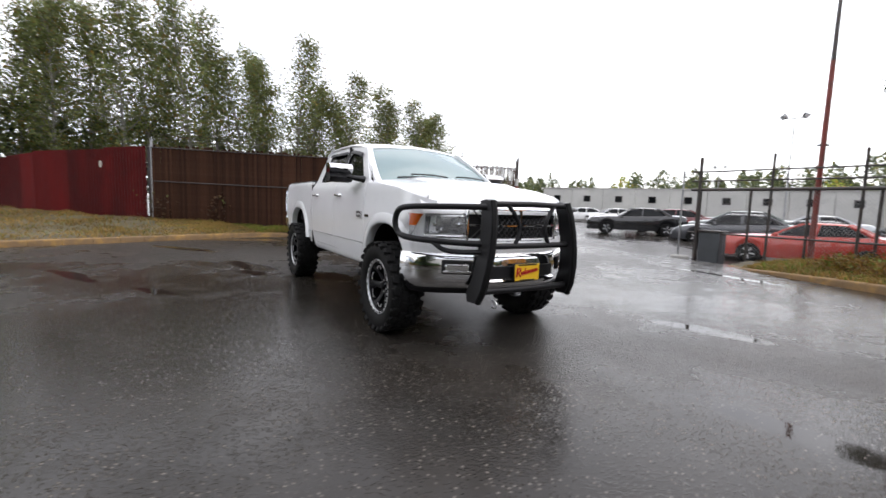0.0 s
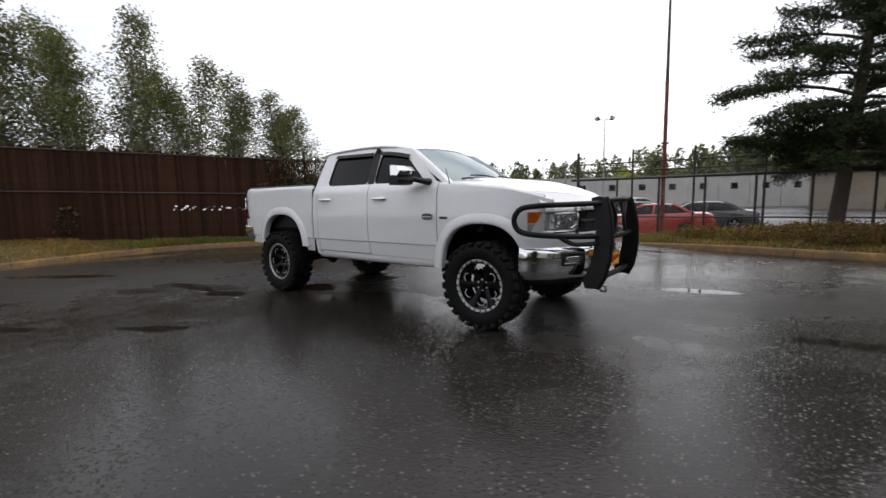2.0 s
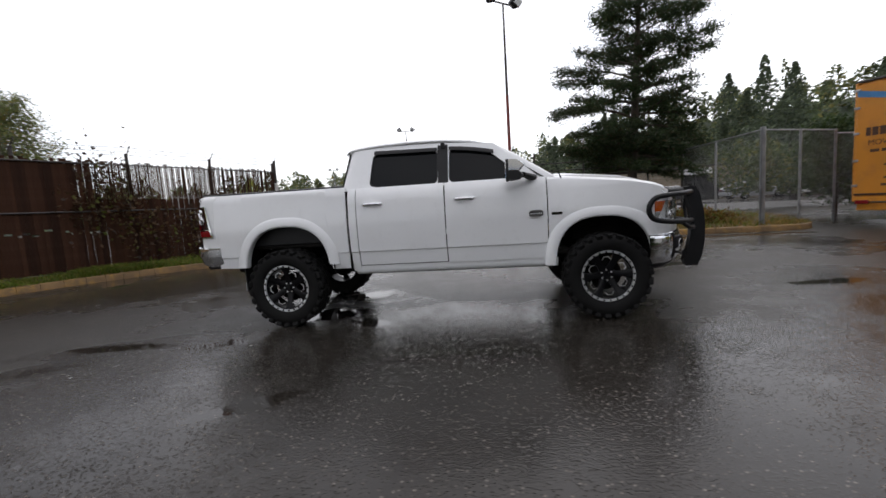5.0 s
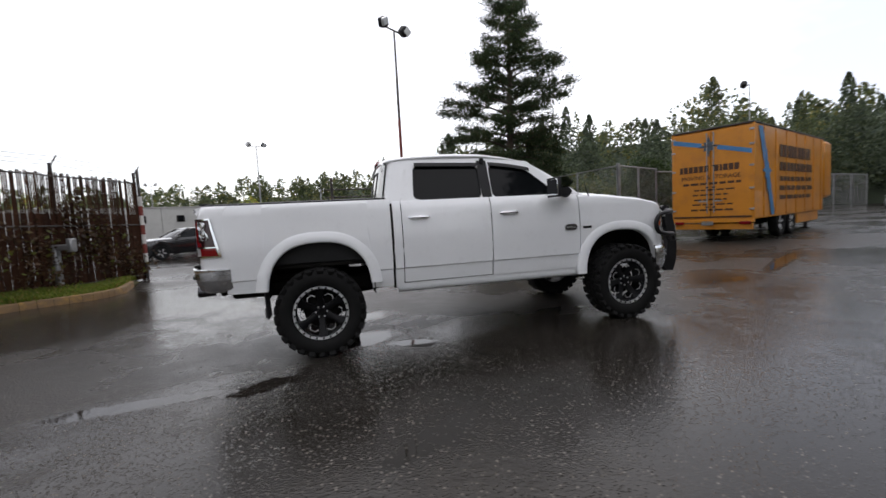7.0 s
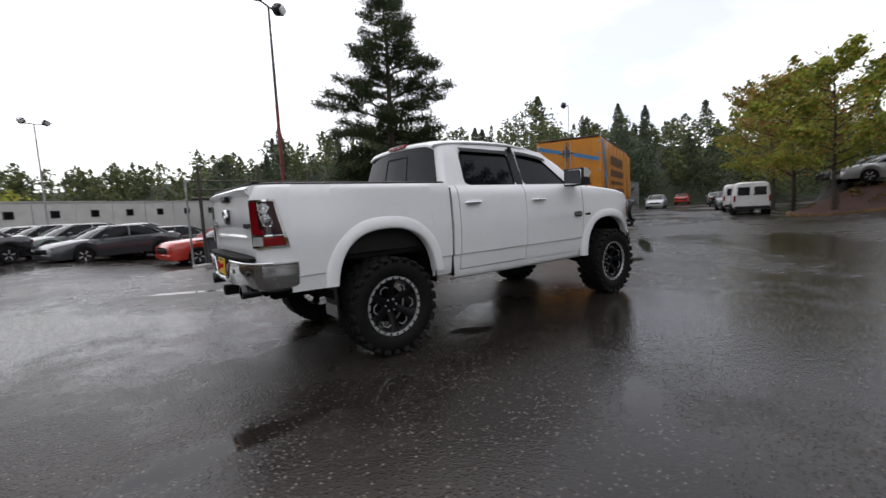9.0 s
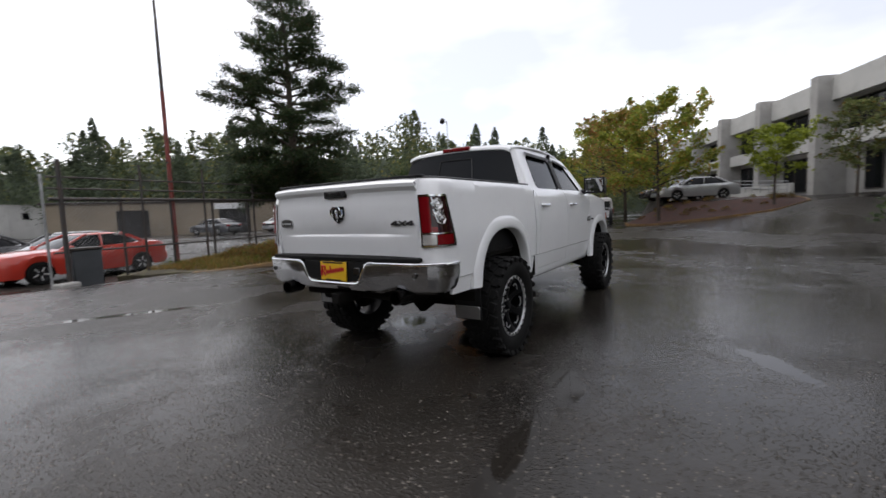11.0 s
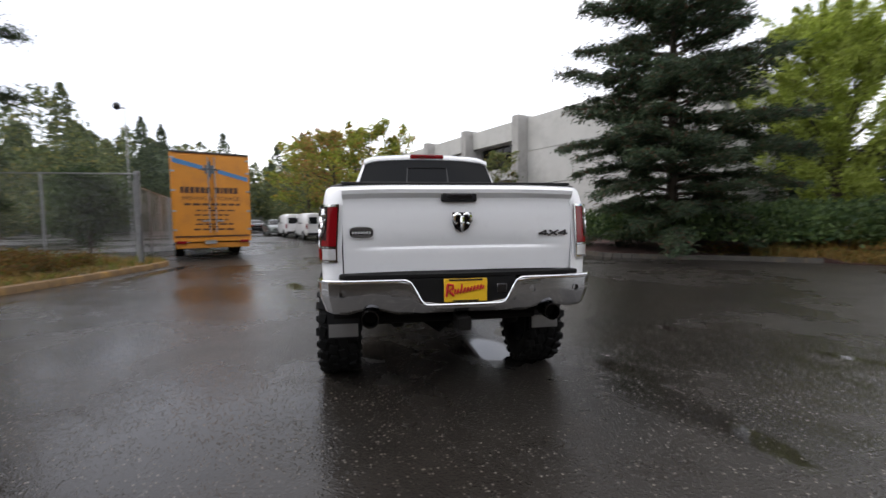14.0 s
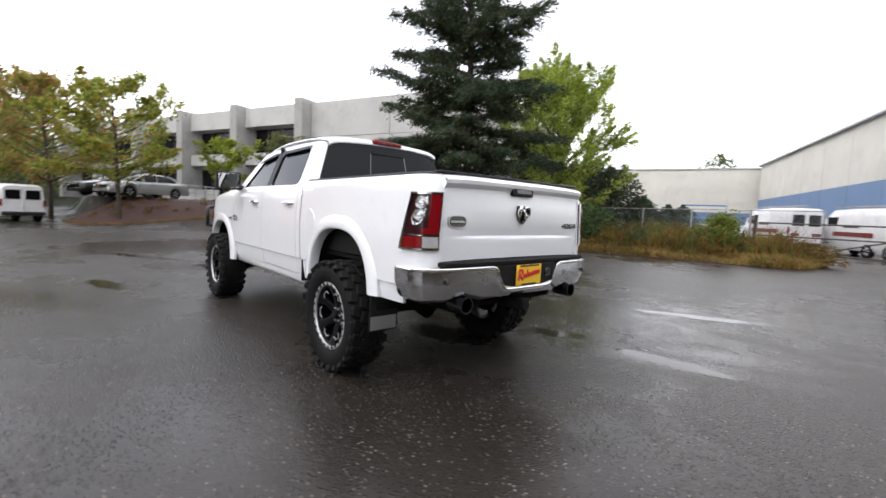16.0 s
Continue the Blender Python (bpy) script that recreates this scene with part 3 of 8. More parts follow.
KERB_N = [(0.35, 9.0, -0.16), (1.0, 8.4, -0.12), (2.1, 7.85, -0.05), (3.6, 7.35), (5.2, 7.05), (6.8, 6.85), (8.2, 6.75), (9.0, 7.1), (9.35, 8.2), (9.5, 10.5)]
KERB_N = [(*p, 0.0) if len(p) == 2 else p for p in KERB_N]
ln = kerb(KERB_N, 1, "rounded concrete kerb with worn yellow edge and puddles")
n_n = len(ln)
far_n = [np.array((-0.4 + 8.7 * (i / (n_n - 1)), 11.6 + 0.7 * (i / (n_n - 1)))) for i in range(n_n)]
VERGE_N = verge("verge_north", [q + np.array((0, 0.1, 0)) for q in ln], far_n, [max(-0.02, 0.13 + q[2]) for q in ln], [-0.12 + 0.5 * min(1, i / (n_n * 0.6)) for i in range(n_n)], SOIL, "narrow strip of soil and grass under the fence", rows=9)
blades("verge_grass", VERGE_N[4:], 16000, 0.16, LF_STRAW, "yellow-green grass growing along the kerb", 6)
blades("verge_green_grass", VERGE_N[6:], 2500, 0.22, LF_GRASS, "green tufts of grass along the fence", 7)
bushes("rusty_shrubs", VERGE_N[12:44, 2:6], 230, 0.42, 110, 0.08, LF_WEED, "low rust-brown shrubs spread under the pine tree", 8, keep=lambda c: 1.8 < c[0] < 7.6 and c[1] > 7.9)

# south and east verge with its kerb
KERB_S = [(21.0, -9.5, 0.5), (17.0, -9.0, 0.22), (14.6, -8.5, 0.05), (13.6, -7.7, 0.0), (11.0, -7.3, 0.0), (8.4, -7.25, 0.0), (7.2, -8.2, 0.0), (6.0, -10.2, 0.0), (4.6, -12.0, 0.0), (2.8, -13.0, 0.0), (0.7, -13.5, 0.0), (-1.6, -13.9, 0.0), (-2.4, -14.6, -0.02), (-2.6, -17.0, -0.05)]
kerb(KERB_S[:9], -1, "dark concrete kerb along the planted bank", mat=DARKKERB)
ls = smooth_line(KERB_S, 5)
n_s = len(ls)
far_s = []
for i, q in enumerate(ls):
    s = i / (n_s - 1)
    a, b, c = np.array((24.0, -13.0)), np.array((9.5, -19.0)), np.array((-2.2, -17.5))
    far_s.append(a * (1 - s * 2) + b * s * 2 if s < 0.5 else b * (2 - s * 2) + c * (s * 2 - 1))
VERGE_S = verge("verge_south", [q + np.array((0, -0.12, 0)) for q in ls], far_s, [0.13 + q[2] if q[0] > 4.5 else 0.02 for q in ls], 0.45, MULCH, "dark planted bank with bark mulch", rows=12)


# ---- trees ----
def limb(rng, a, d, L, r, bend=0.15, droop=0.0, k=5):
    pts, d = [np.array(a, float)], np.array(d, float)
    for i in range(k):
        d = d + rng.normal(0, bend, 3) * 0.5
        d[2] -= droop / k
        d /= np.linalg.norm(d)
        pts.append(pts[-1] + d * L / k)
    return pts, [r * (1 - 0.85 * i / k) for i in range(k + 1)]


def plant(root, wood, wood_mat, V, F, leaf, trunk_name="trunk"):
    part(trunk_name, wood, wood_mat, root, smooth=60)
    part("crown", soup("crown", V, F, leaf), leaf, root)
    return root


def broadleaf(label, m, h, r, base, n_limb, n_leaf, size, leaf, bark, seed, r0=0.13, up=0.8, group="", top=0.25, name="tree", sparse=0.5, slim=0.62, reach=1.0, cone=False, plume=0.0):
    """A tree with a tapered trunk, limbs that fork and leaves in clusters at the twigs."""
    rng = np.random.default_rng(seed)
    root = thing(name, label, "tree", m, group)
    g = Geo()
    tp, tr = limb(rng, (0, 0, -0.2), (0, 0, 1), h * 0.95, r0, 0.05, 0, 9)
    g.tube([tuple(p) for p in tp], [max(0.012, v) for v in tr], 8)
    tips, sprays = [], []
    for i in range(n_limb):
        z = base + (h * 0.92 - base) * (i + rng.uniform(0, 1)) / n_limb
        s = (z - base) / (h - base)
        k = np.interp(z, [p[2] for p in tp], range(len(tp)))
        p0 = tp[int(k)] + (tp[min(int(k) + 1, 9)] - tp[int(k)]) * (k - int(k))
        az = i * 2.4 + rng.uniform(-0.5, 0.5)
        env = r * (math.sin(math.pi * min(1, 0.18 + s * (1 - top * 0.4))) ** 0.7) * rng.uniform(0.6, 1.15)
        if cone:
            env = r * (0.25 + (1 - s) ** 0.8 * min(1, 0.35 + 3 * s)) * rng.uniform(0.6, 1.15)
        L = max(0.4, env)
        lp, lr = limb(rng, p0, (math.cos(az), math.sin(az), up * rng.uniform(0.5, 1.3)), L, r0 * 0.38 * (1 - 0.6 * s), 0.22, 0, 5)
        g.tube([tuple(p) for p in lp], [max(0.006, v) for v in lr], 5)
        sprays.append((np.array(lp), 1.0))
        for q in (2, 3, 4, 5):
            tips.append((lp[q], 0.3 + 0.1 * q))
        for _ in range(3):
            q = rng.integers(2, 5)
            d = rng.normal(size=3)
            d[2] = abs(d[2]) * 0.8
            if plume:
                d = d * 0.45 + (lp[5] - lp[2]) / np.linalg.norm(lp[5] - lp[2])
            sp, sr = limb(rng, lp[q], d / np.linalg.norm(d), L * 0.4, lr[q] * 0.6, 0.25, 0, 3)
            g.tube([tuple(p) for p in sp], [max(0.004, v) for v in sr], 4)
            tips += [(sp[2], 0.5), (sp[3], 0.6)]
            sprays.append((np.array(sp), 0.8))
    w = np.array([t[1] for t in tips]) * rng.uniform(0.1, 1.0, len(tips)) ** sparse
    c = rng.choice(len(tips), n_leaf, p=w / w.sum())
    sig = r * 0.11 * reach
    pos = np.array([t[0] for t in tips])[c] + rng.normal(0, sig, (n_leaf, 3))
    axis = None
    if plume:
        # leaves in tapering sprays along the boughs
        w = np.array([q[1] for q in sprays]) * rng.uniform(0.25, 1.0, len(sprays))
        c = rng.choice(len(sprays), n_leaf, p=w / w.sum())
        t = rng.uniform(0.12, 1.0, n_leaf) ** 0.8
        pos, axis = np.zeros((n_leaf, 3)), np.zeros((n_leaf, 3))
        for i, (A, _) in enumerate(sprays):
            mine = np.nonzero(c == i)[0]
            u = t[mine] * (len(A) - 1)
            j = np.minimum(u.astype(int), len(A) - 2)
            pos[mine] = A[j] + (A[j + 1] - A[j]) * (u - j)[:, None]
            axis[mine] = (A[-1] - A[0]) / np.linalg.norm(A[-1] - A[0])
        pos += rng.normal(0, 1, (n_leaf, 3)) * (plume * (1.15 - t))[:, None] * [1, 1, 0.7]
    V, F = leaf_arrays(rng, pos, size, slim, axis, 0.9)
    return plant(root, g, bark, V, F, leaf)


def conifer(label, m, h, base, rad, n_br, per, size, leaf, bark, seed, r0=0.16, droop=0.35, tilt=0.1, aspect=0.2, tuft=0.35, name="tree", group="", bare=0.25, low=0.85, fan=0.34, sig=0.04, hang=0.15, bunch=0.7):
    """An evergreen: boughs in tiers, each a flat fan of twigs set with needles; rad gives the reach at a height share."""
    rng = np.random.default_rng(seed)
    root = thing(name, label, "tree", m, group)
    g = Geo()
    tp, tr = limb(rng, (0, 0, -0.3), (0, 0, 1), h + 0.2, r0, 0.025, 0, 10)
    g.tube([tuple(p) for p in tp], [max(0.015, v) for v in tr], 9)
    up = np.array((0.0, 0.0, 1.0))
    pos, ax = [], []
    for i in range(n_br):
        s = ((i + rng.uniform(0, 1)) / n_br) ** low
        z = base + (h - 0.15 - base) * s
        k = min(9.0, np.interp(z, [p[2] for p in tp], range(len(tp))))
        p0 = tp[int(k)] + (tp[min(int(k) + 1, 10)] - tp[int(k)]) * (k - int(k))
        az = i * 2.39996 + rng.uniform(-0.4, 0.4)
        L = max(0.3, rad(s, az) * rng.uniform(0.62, 1.12))
        lp, lr = limb(rng, p0, (math.cos(az), math.sin(az), tilt + 0.55 * s), L, r0 * 0.30 * (1 - 0.7 * s) + 0.008, 0.16, droop * (1 - s), 6)
        g.tube([tuple(p) for p in lp], [max(0.006, v) for v in lr], 4)
        A = np.array(lp)
        nt = max(5, int(L * 7.5))
        t = np.append(np.clip(np.linspace(bare, 0.97, nt) + rng.normal(0, 0.03, nt), 0.05, 0.98), 0.90) * 6
        j = np.minimum(t.astype(int), 5)
        q = A[j] + (A[j + 1] - A[j]) * (t - j)[:, None]
        along = A[j + 1] - A[j]
        along /= np.linalg.norm(along, axis=1, keepdims=True)
        across = np.cross(along, up)
        turn = np.where(np.arange(nt + 1) % 2, 1, -1) * rng.uniform(0.55, 1.25, nt + 1)
        turn[-1] = 0
        d = along * np.cos(turn)[:, None] + across * np.sin(turn)[:, None] + up * (rng.normal(0, 0.16, nt + 1) - hang)[:, None]
        d /= np.linalg.norm(d, axis=1, keepdims=True)
        ln = (fan * L * (1.12 - t / 6) + 0.17) * rng.uniform(0.6, 1.2, nt + 1)
        who = np.repeat(np.arange(nt + 1), np.maximum(5, (per * ln).astype(int)))
        n = len(who)
        u = rng.uniform(0, 1, n) ** bunch
        pos.append(q[who] + d[who] * (ln[who] * u)[:, None] + rng.normal(0, sig, (n, 3)) * (0.5 + u)[:, None] * [1, 1, 0.7])
        ax.append(d[who] + rng.normal(0, tuft, (n, 3)))
    V, F = leaf_arrays(rng, np.concatenate(pos), size, aspect, np.concatenate(ax), 0.3)
    return plant(root, g, bark, V, F, leaf)


def rad_pine(s, az):
    lobes = 1 + 0.16 * math.sin(2 * az + 9 * s) + 0.12 * math.sin(15 * s + az)
    return max(0.4, lerp_table(s, ((0.0, 2.5), (0.10, 2.85), (0.26, 2.7), (0.45, 2.5), (0.65, 2.0), (0.80, 1.4), (0.92, 0.8), (1.0, 0.3))) * lobes)


def rad_spruce(s, az):
    return (3.75 * (1 - s ** 1.8) ** 0.9 * min(1.0, 0.66 + 1.3 * s) + 0.25) * (1 + 0.13 * math.sin(3 * az + 9 * s))


conifer("tall dark green pine tree with layered needle boughs", pose(5.55, 11.3, 0.35, -3.5, 5.0, 0), 10.8, 1.7, rad_pine, 84, 165, 0.16, LF_PINE, BARK, 11, r0=0.2, droop=0.50, tilt=0.18, name="pine_tree", low=1.28, tuft=0.8, aspect=0.17, bare=0.30, fan=0.29, sig=0.11, hang=-0.02, bunch=0.55)
conifer("tall blue-green spruce tree with drooping boughs", pose(7.3, -9.3, 0.25), 13.6, 0.5, rad_spruce, 150, 112, 0.17, LF_SPRUCE, BARK, 12, r0=0.2, droop=0.55, tilt=0.16, name="spruce_tree", low=1.0, tuft=0.6, aspect=0.22, bare=0.2, fan=0.28, sig=0.085, hang=0.22)
broadleaf("yellow-green feathery tree with upright arching boughs", pose(8.4, -17.2, 0.4), 9.0, 4.6, 0.3, 84, 62000, 0.18, LF_FEATHER, BARK, 13, up=1.15, name="feathery_tree", r0=0.16, slim=0.34, plume=0.24)
bushes("juniper_hedge", VERGE_S[14:44, 1:8] + np.array((0, 0, 0.45)), 300, 1.2, 260, 0.165, LF_HEDGE, "spreading green juniper shrubs under the spruce", 14, "hedge", keep=lambda c: 5.2 < c[0] < 12.5)
blades("dry_bank_grass", VERGE_S[36:, :9], 22000, 0.34, LF_STRAW, "tall dry orange-brown grass on the bank", 15, width=0.014)
bushes("bank_weeds", VERGE_S[34:, 1:], 240, 0.5, 130, 0.09, LF_WEED, "rust-brown and green weeds on the bank", 16)
bushes("bank_green_bushes", VERGE_S[34:, 5:], 34, 0.75, 260, 0.12, LF_HEDGE, "green bushes along the boundary fence", 17, keep=lambda c: c[0] > 2.2)
blades("tall_weeds", VERGE_S[36:62, 2:], 5200, 1.0, LF_WEED, "tall withered brown weeds on the bank", 18, width=0.02, lean=0.25)
blades("tall_green_weeds", VERGE_S[36:60, 3:], 3000, 0.9, LF_HEDGE, "tall green weeds on the bank", 19, width=0.022, lean=0.3)
broadleaf("small green bush at the end of the bank", pose(0.3, -15.6, 0.0), 1.5, 0.95, 0.1, 22, 3600, 0.09, LF_GRASS, BARK, 20, name="round_bush", r0=0.03, up=0.9)
g = Geo().box((0, 0, 0.35), (0.26, 0.2, 0.75), 0.04)
single("utility_box", g, GALV, "small grey utility box standing in the shrubs", "utility box", m=pose(5.3, -13.6, 0.3))
broadleaf("maple tree with yellow-green autumn leaves", pose(23.0, 0.6, 0.35), 7.2, 3.5, 1.5, 30, 11000, 0.18, LF_MAPLE, BARK, 21, name="maple_tree", r0=0.11, up=0.45, plume=0.34)
broadleaf("maple tree turning orange and red", pose(28.2, 3.4, 0.2), 8.0, 4.2, 1.5, 34, 12000, 0.18, LF_RED, BARK, 22, name="maple_tree", r0=0.13, up=0.5, plume=0.36)
broadleaf("thin yellow-green maple tree beside the street", pose(36.0, 6.5, 0.0), 9.0, 4.2, 1.5, 32, 10000, 0.2, LF_MAPLE, BARK, 23, name="maple_tree", up=0.6, plume=0.40)
broadleaf("small light green street tree on the mulch bed", pose(24.1, -4.9, 0.9), 4.5, 2.0, 1.4, 20, 3600, 0.16, LF_LIME, BARK, 24, name="street_tree", r0=0.07, up=0.6, plume=0.26)
broadleaf("small tree with dull green leaves before the building", pose(24.2, -8.2, 1.0), 5.2, 2.2, 1.6, 20, 2600, 0.16, LF_POPLAR, BARK, 25, name="street_tree", r0=0.07, up=0.5, plume=0.30)
# poplar row behind the brown fence
pop = []
for i in range(3):
    pop.append(broadleaf("tall slender poplar tree with thinning green leaves", pose(-26 - i * 2, -9 + 6 * i, 0.2), 12.4, 2.1, 2.6, 48, 5200, 0.15, LF_POPLAR, PALEBARK, 31 + i, name="poplar_tree", up=1.2, r0=0.11, group="poplar row", sparse=0.9, cone=True, reach=1.1))
rng0 = np.random.default_rng(40)
for i in range(34):
    s = i / 33
    x, y = -23.5 - 2.2 * (i % 3) + rng0.uniform(-0.8, 0.8), -17.0 + 33.0 * s
    hh = lerp_table(s, ((0.0, 1.06), (0.25, 1.02), (0.45, 0.98), (0.7, 0.88), (1.0, 0.70))) * rng0.uniform(0.84, 1.06)
    o = copy_thing(pop[i % 3], pose(x, y, 0.2))
    o.matrix_basis = pose(x, y, 0.2, rng0.uniform(-2, 2), rng0.uniform(-2, 2), rng0.uniform(0, 360)) @ Matrix.Diagonal((1.0, 1.0, hh, 1))
broadleaf("leafy green tree overhanging the red fence", pose(-13.2, -9.5, 0.5), 6.8, 2.2, 1.2, 26, 5000, 0.16, LF_LIME, BARK, 35, name="tree")


def forest(name, spots, seed, label, mat=LF_FAR_HAZE, per=190, leaf=0.85):
    """A far wood: many small crowns, conical and round, in one mesh."""
    rng = np.random.default_rng(seed)
    pos, size = [], []
    for x, y, z, h, kind in spots:
        n = per
        s = rng.uniform(0, 1, n) ** 0.8
        az = rng.uniform(0, 6.283, n)
        if kind == 0:
            rr = ((1 - s) ** 0.85 * h * 0.21 + 0.12) * rng.uniform(0.25, 1.1, n) ** 0.7
            rr = rr * (1 + 0.22 * np.sin(s * 31 + x) + 0.25 * np.sin(2 * az + 9 * s + x))
            q = np.stack([x + np.cos(az) * rr, y + np.sin(az) * rr, z + h * (0.1 + 0.9 * s)], 1)
        else:
            s = rng.uniform(0, 1, n)
            rr = h * 0.30 * np.sqrt(np.maximum(0.02, 1 - (2 * s - 0.9) ** 2)) * rng.uniform(0.1, 1.12, n) ** 0.6
            rr = rr * (1 + 0.22 * np.sin(3 * az + x) + 0.20 * np.sin(7 * s + 2 * az + y))
            s = s + 0.06 * np.sin(4 * az + x + y)
            q = np.stack([x + np.cos(az) * rr, y + np.sin(az) * rr, z + h * (0.25 + 0.72 * s)], 1)
        pos.append(q)
        size.append(np.full(n, leaf * (0.55 if kind == 0 else 0.75) * (h / 11) ** 0.5))
    V, F = leaf_arrays(rng, np.concatenate(pos), np.concatenate(size), 0.75)
    return tagged(new(name, soup(name, V, F, mat)), label, "woods", kind="stuff")


def hill(name, pts, label):
    """A wooded slope: a ridge line of (x, y, height) with its foot drawn toward the lot."""
    P = []
    line = smooth_line(pts, 6)
    for q in line:
        d = np.array(q[:2]) / np.linalg.norm(q[:2])
        P.append([(*(np.array(q[:2]) - d * o), q[2] * k) for o, k in ((32, -0.03), (22, 0.22), (12, 0.55), (4, 0.85), (0, 0.96), (-40, 1.0))])
    g = Geo()
    g.slab(P, 0.5)
    if np.mean([v[2] for v in g.v[len(line) * 6:]]) > np.mean([v[2] for v in g.v[:len(line) * 6]]):
        g = Geo()
        g.slab(P, 0.5, flip=True)
    single(name, g, surf("wooded_slope", (0.035, 0.05, 0.025), 0.9, vary=0.5, scale=0.12, grain=1.5, bump=0.9), label, "hill", "backdrop", smooth=60)
    return line


RIDGE = [(-120, 60, 4.0), (-95, 85, 5.0), (-60, 108, 6.0), (-25, 122, 8.5), (10, 118, 11.0), (40, 98, 15.0), (62, 76, 15.0), (82, 52, 14.0), (100, 32, 11.0), (112, 14, 9.0), (115, -8, 7.0)]
rl = hill("hillside", RIDGE, "low wooded hill in the misty distance")
rng1 = np.random.default_rng(50)
spots = []
for i in range(640):
    q = rl[rng1.integers(len(rl))]
    d = np.array(q[:2]) / np.linalg.norm(q[:2])
    o = rng1.uniform(0, 1) ** 1.2
    k = 1.0 - 0.92 * o
    p = np.array(q[:2]) - d * o * 30 + rng1.normal(0, 4.5, 2)
    spots.append((p[0], p[1], q[2] * k - 0.6, rng1.uniform(4.5, 6.8), 1 if rng1.uniform() < 0.8 else 0))
forest("far_woods", spots, 51, "dense green woods on the far hill", per=150, leaf=1.15)
spots = []
for x, y, h, k in [(23, 82, 18, 3), (35, 56, 17, 3), (31.6, 57.8, 15.5, 2), (49, 26.7, 13, 2), (31.5, 44.6, 13, 2), (36.8, 40.7, 11.6, 2), (71, 25, 15.5, 3), (67.5, 32.8, 16, 3), (10, 65.7, 10, 2), (78, 18, 15, 2), (84, 9, 15, 3), (90, -2, 15, 2), (58, 38, 13.5, 3), (62, 30, 12.5, 2), (44, 47, 13, 3), (28, 66, 13, 2), (53, 42, 13, 2), (17, 70, 11, 2)]:
    for j in range(k):
        spots.append((x + rng1.uniform(-2.6, 2.6) * (j > 0), y + rng1.uniform(-2.6, 2.6) * (j > 0), 0.3, h * (1 if j == 0 else rng1.uniform(0.68, 0.92)), 0 if h > 14 or j == 0 else 1))
forest("tall_firs", spots, 52, "tall dark fir trees above the woods", LF_FIR_HAZE, 1500, 0.55)
spots = [(25 + 2.2 * i + rng1.uniform(-1, 1), 21 + 0.88 * i + rng1.uniform(-1.5, 1.5), 0, rng1.uniform(6.5, 10.5), 1 if i % 3 else 0) for i in range(22)]
spots += [(12.5 + 1.6 * i, 17.5 + rng1.uniform(-1, 1) + 0.4 * i, 0, rng1.uniform(2.2, 4.2), 1) for i in range(10)]
spots += [(40 + 3 * i, 4.0 + 1.16 * i + rng1.uniform(-1, 1), 0, rng1.uniform(6, 10), i % 2) for i in range(16)]
forest("roadside_woods", spots, 53, "mixed green trees behind the fence and trailer", LF_FAR_HAZE, 1700, 0.38)
spots = [(-14 + rng1.uniform(-3, 3), 62 + rng1.uniform(-4, 4), 0, rng1.uniform(4, 6), 1) for i in range(3)] + [(-34, 52, 0, 6.2, 1), (-47, 50, 0, 4.0, 1)]
forest("lone_trees", spots, 54, "small autumn trees behind the long wall", LF_MAPLE, 300, 0.6)
spots = [(3.4 + 0.7 * i, -20.0 - 0.25 * i + rng1.uniform(-0.6, 0.6), 0, rng1.uniform(1.9, 2.4) + (0.1 * i if i < 5 else 1.4 + 0.12 * i), 1) for i in range(14)] + [(12.5 + 1.1 * i, -20.5 - 0.8 * i, 0, rng1.uniform(5.2, 6.6), 1) for i in range(8)]
forest("distant_tree", [(14.5, -62, 0, 10.5, 1), (17.5, -64, 0, 8, 1)], 58, "round trees far behind the annex", LF_FAR_HAZE, 900, 0.6)
forest("boundary_trees", spots, 55, "dark green thicket along the boundary", LF_SPRUCE, 1900, 0.30)
spots = [(-28 - 2.0 * (i % 3), -19 + 1.2 * i, 0, rng1.uniform(6.0, 7.6) - 0.10 * i, 1) for i in range(32)]
forest("poplar_undergrowth", spots, 56, "dark undergrowth below the poplar row", LF_SPRUCE, 900, 0.5)
broadleaf("round green bush beside the galvanised fence", pose(12.4, 11.2, 0.0), 3.2, 1.7, 0.25, 30, 9000, 0.13, LF_HEDGE, BARK, 57, name="round_bush", r0=0.06, up=0.9)


# ---- buildings ----
def text_geo(body, size, depth=0.004, width=None):
    """Letters as a mesh in the xy plane, centred, from the built-in font."""
    cu = bpy.data.curves.new("lettering", "FONT")
    cu.body, cu.size, cu.extrude, cu.align_x, cu.align_y = body, size, depth, "CENTER", "CENTER"
    ob = bpy.data.objects.new("lettering", cu)
    scene.collection.objects.link(ob)
    bpy.context.view_layer.update()
    me = bpy.data.meshes.new_from_object(ob)
    bpy.data.objects.remove(ob)
    if width:
        xs = [v.co.x for v in me.vertices]
        k = width / (max(xs) - min(xs))
        for v in me.vertices:
            v.co.x *= k
    return me


def frame_matrix(o, u, up=(0, 0, 1)):
    """Axes along u, outward, up, with the origin at o; outward is u turned to the left."""
    u = Vector(u).normalized()
    up = Vector(up)
    n = up.cross(u).normalized()
    m = Matrix.Identity(4)
    for i in range(3):
        m[i][0], m[i][1], m[i][2], m[i][3] = u[i], n[i], up[i], o[i]
    return m


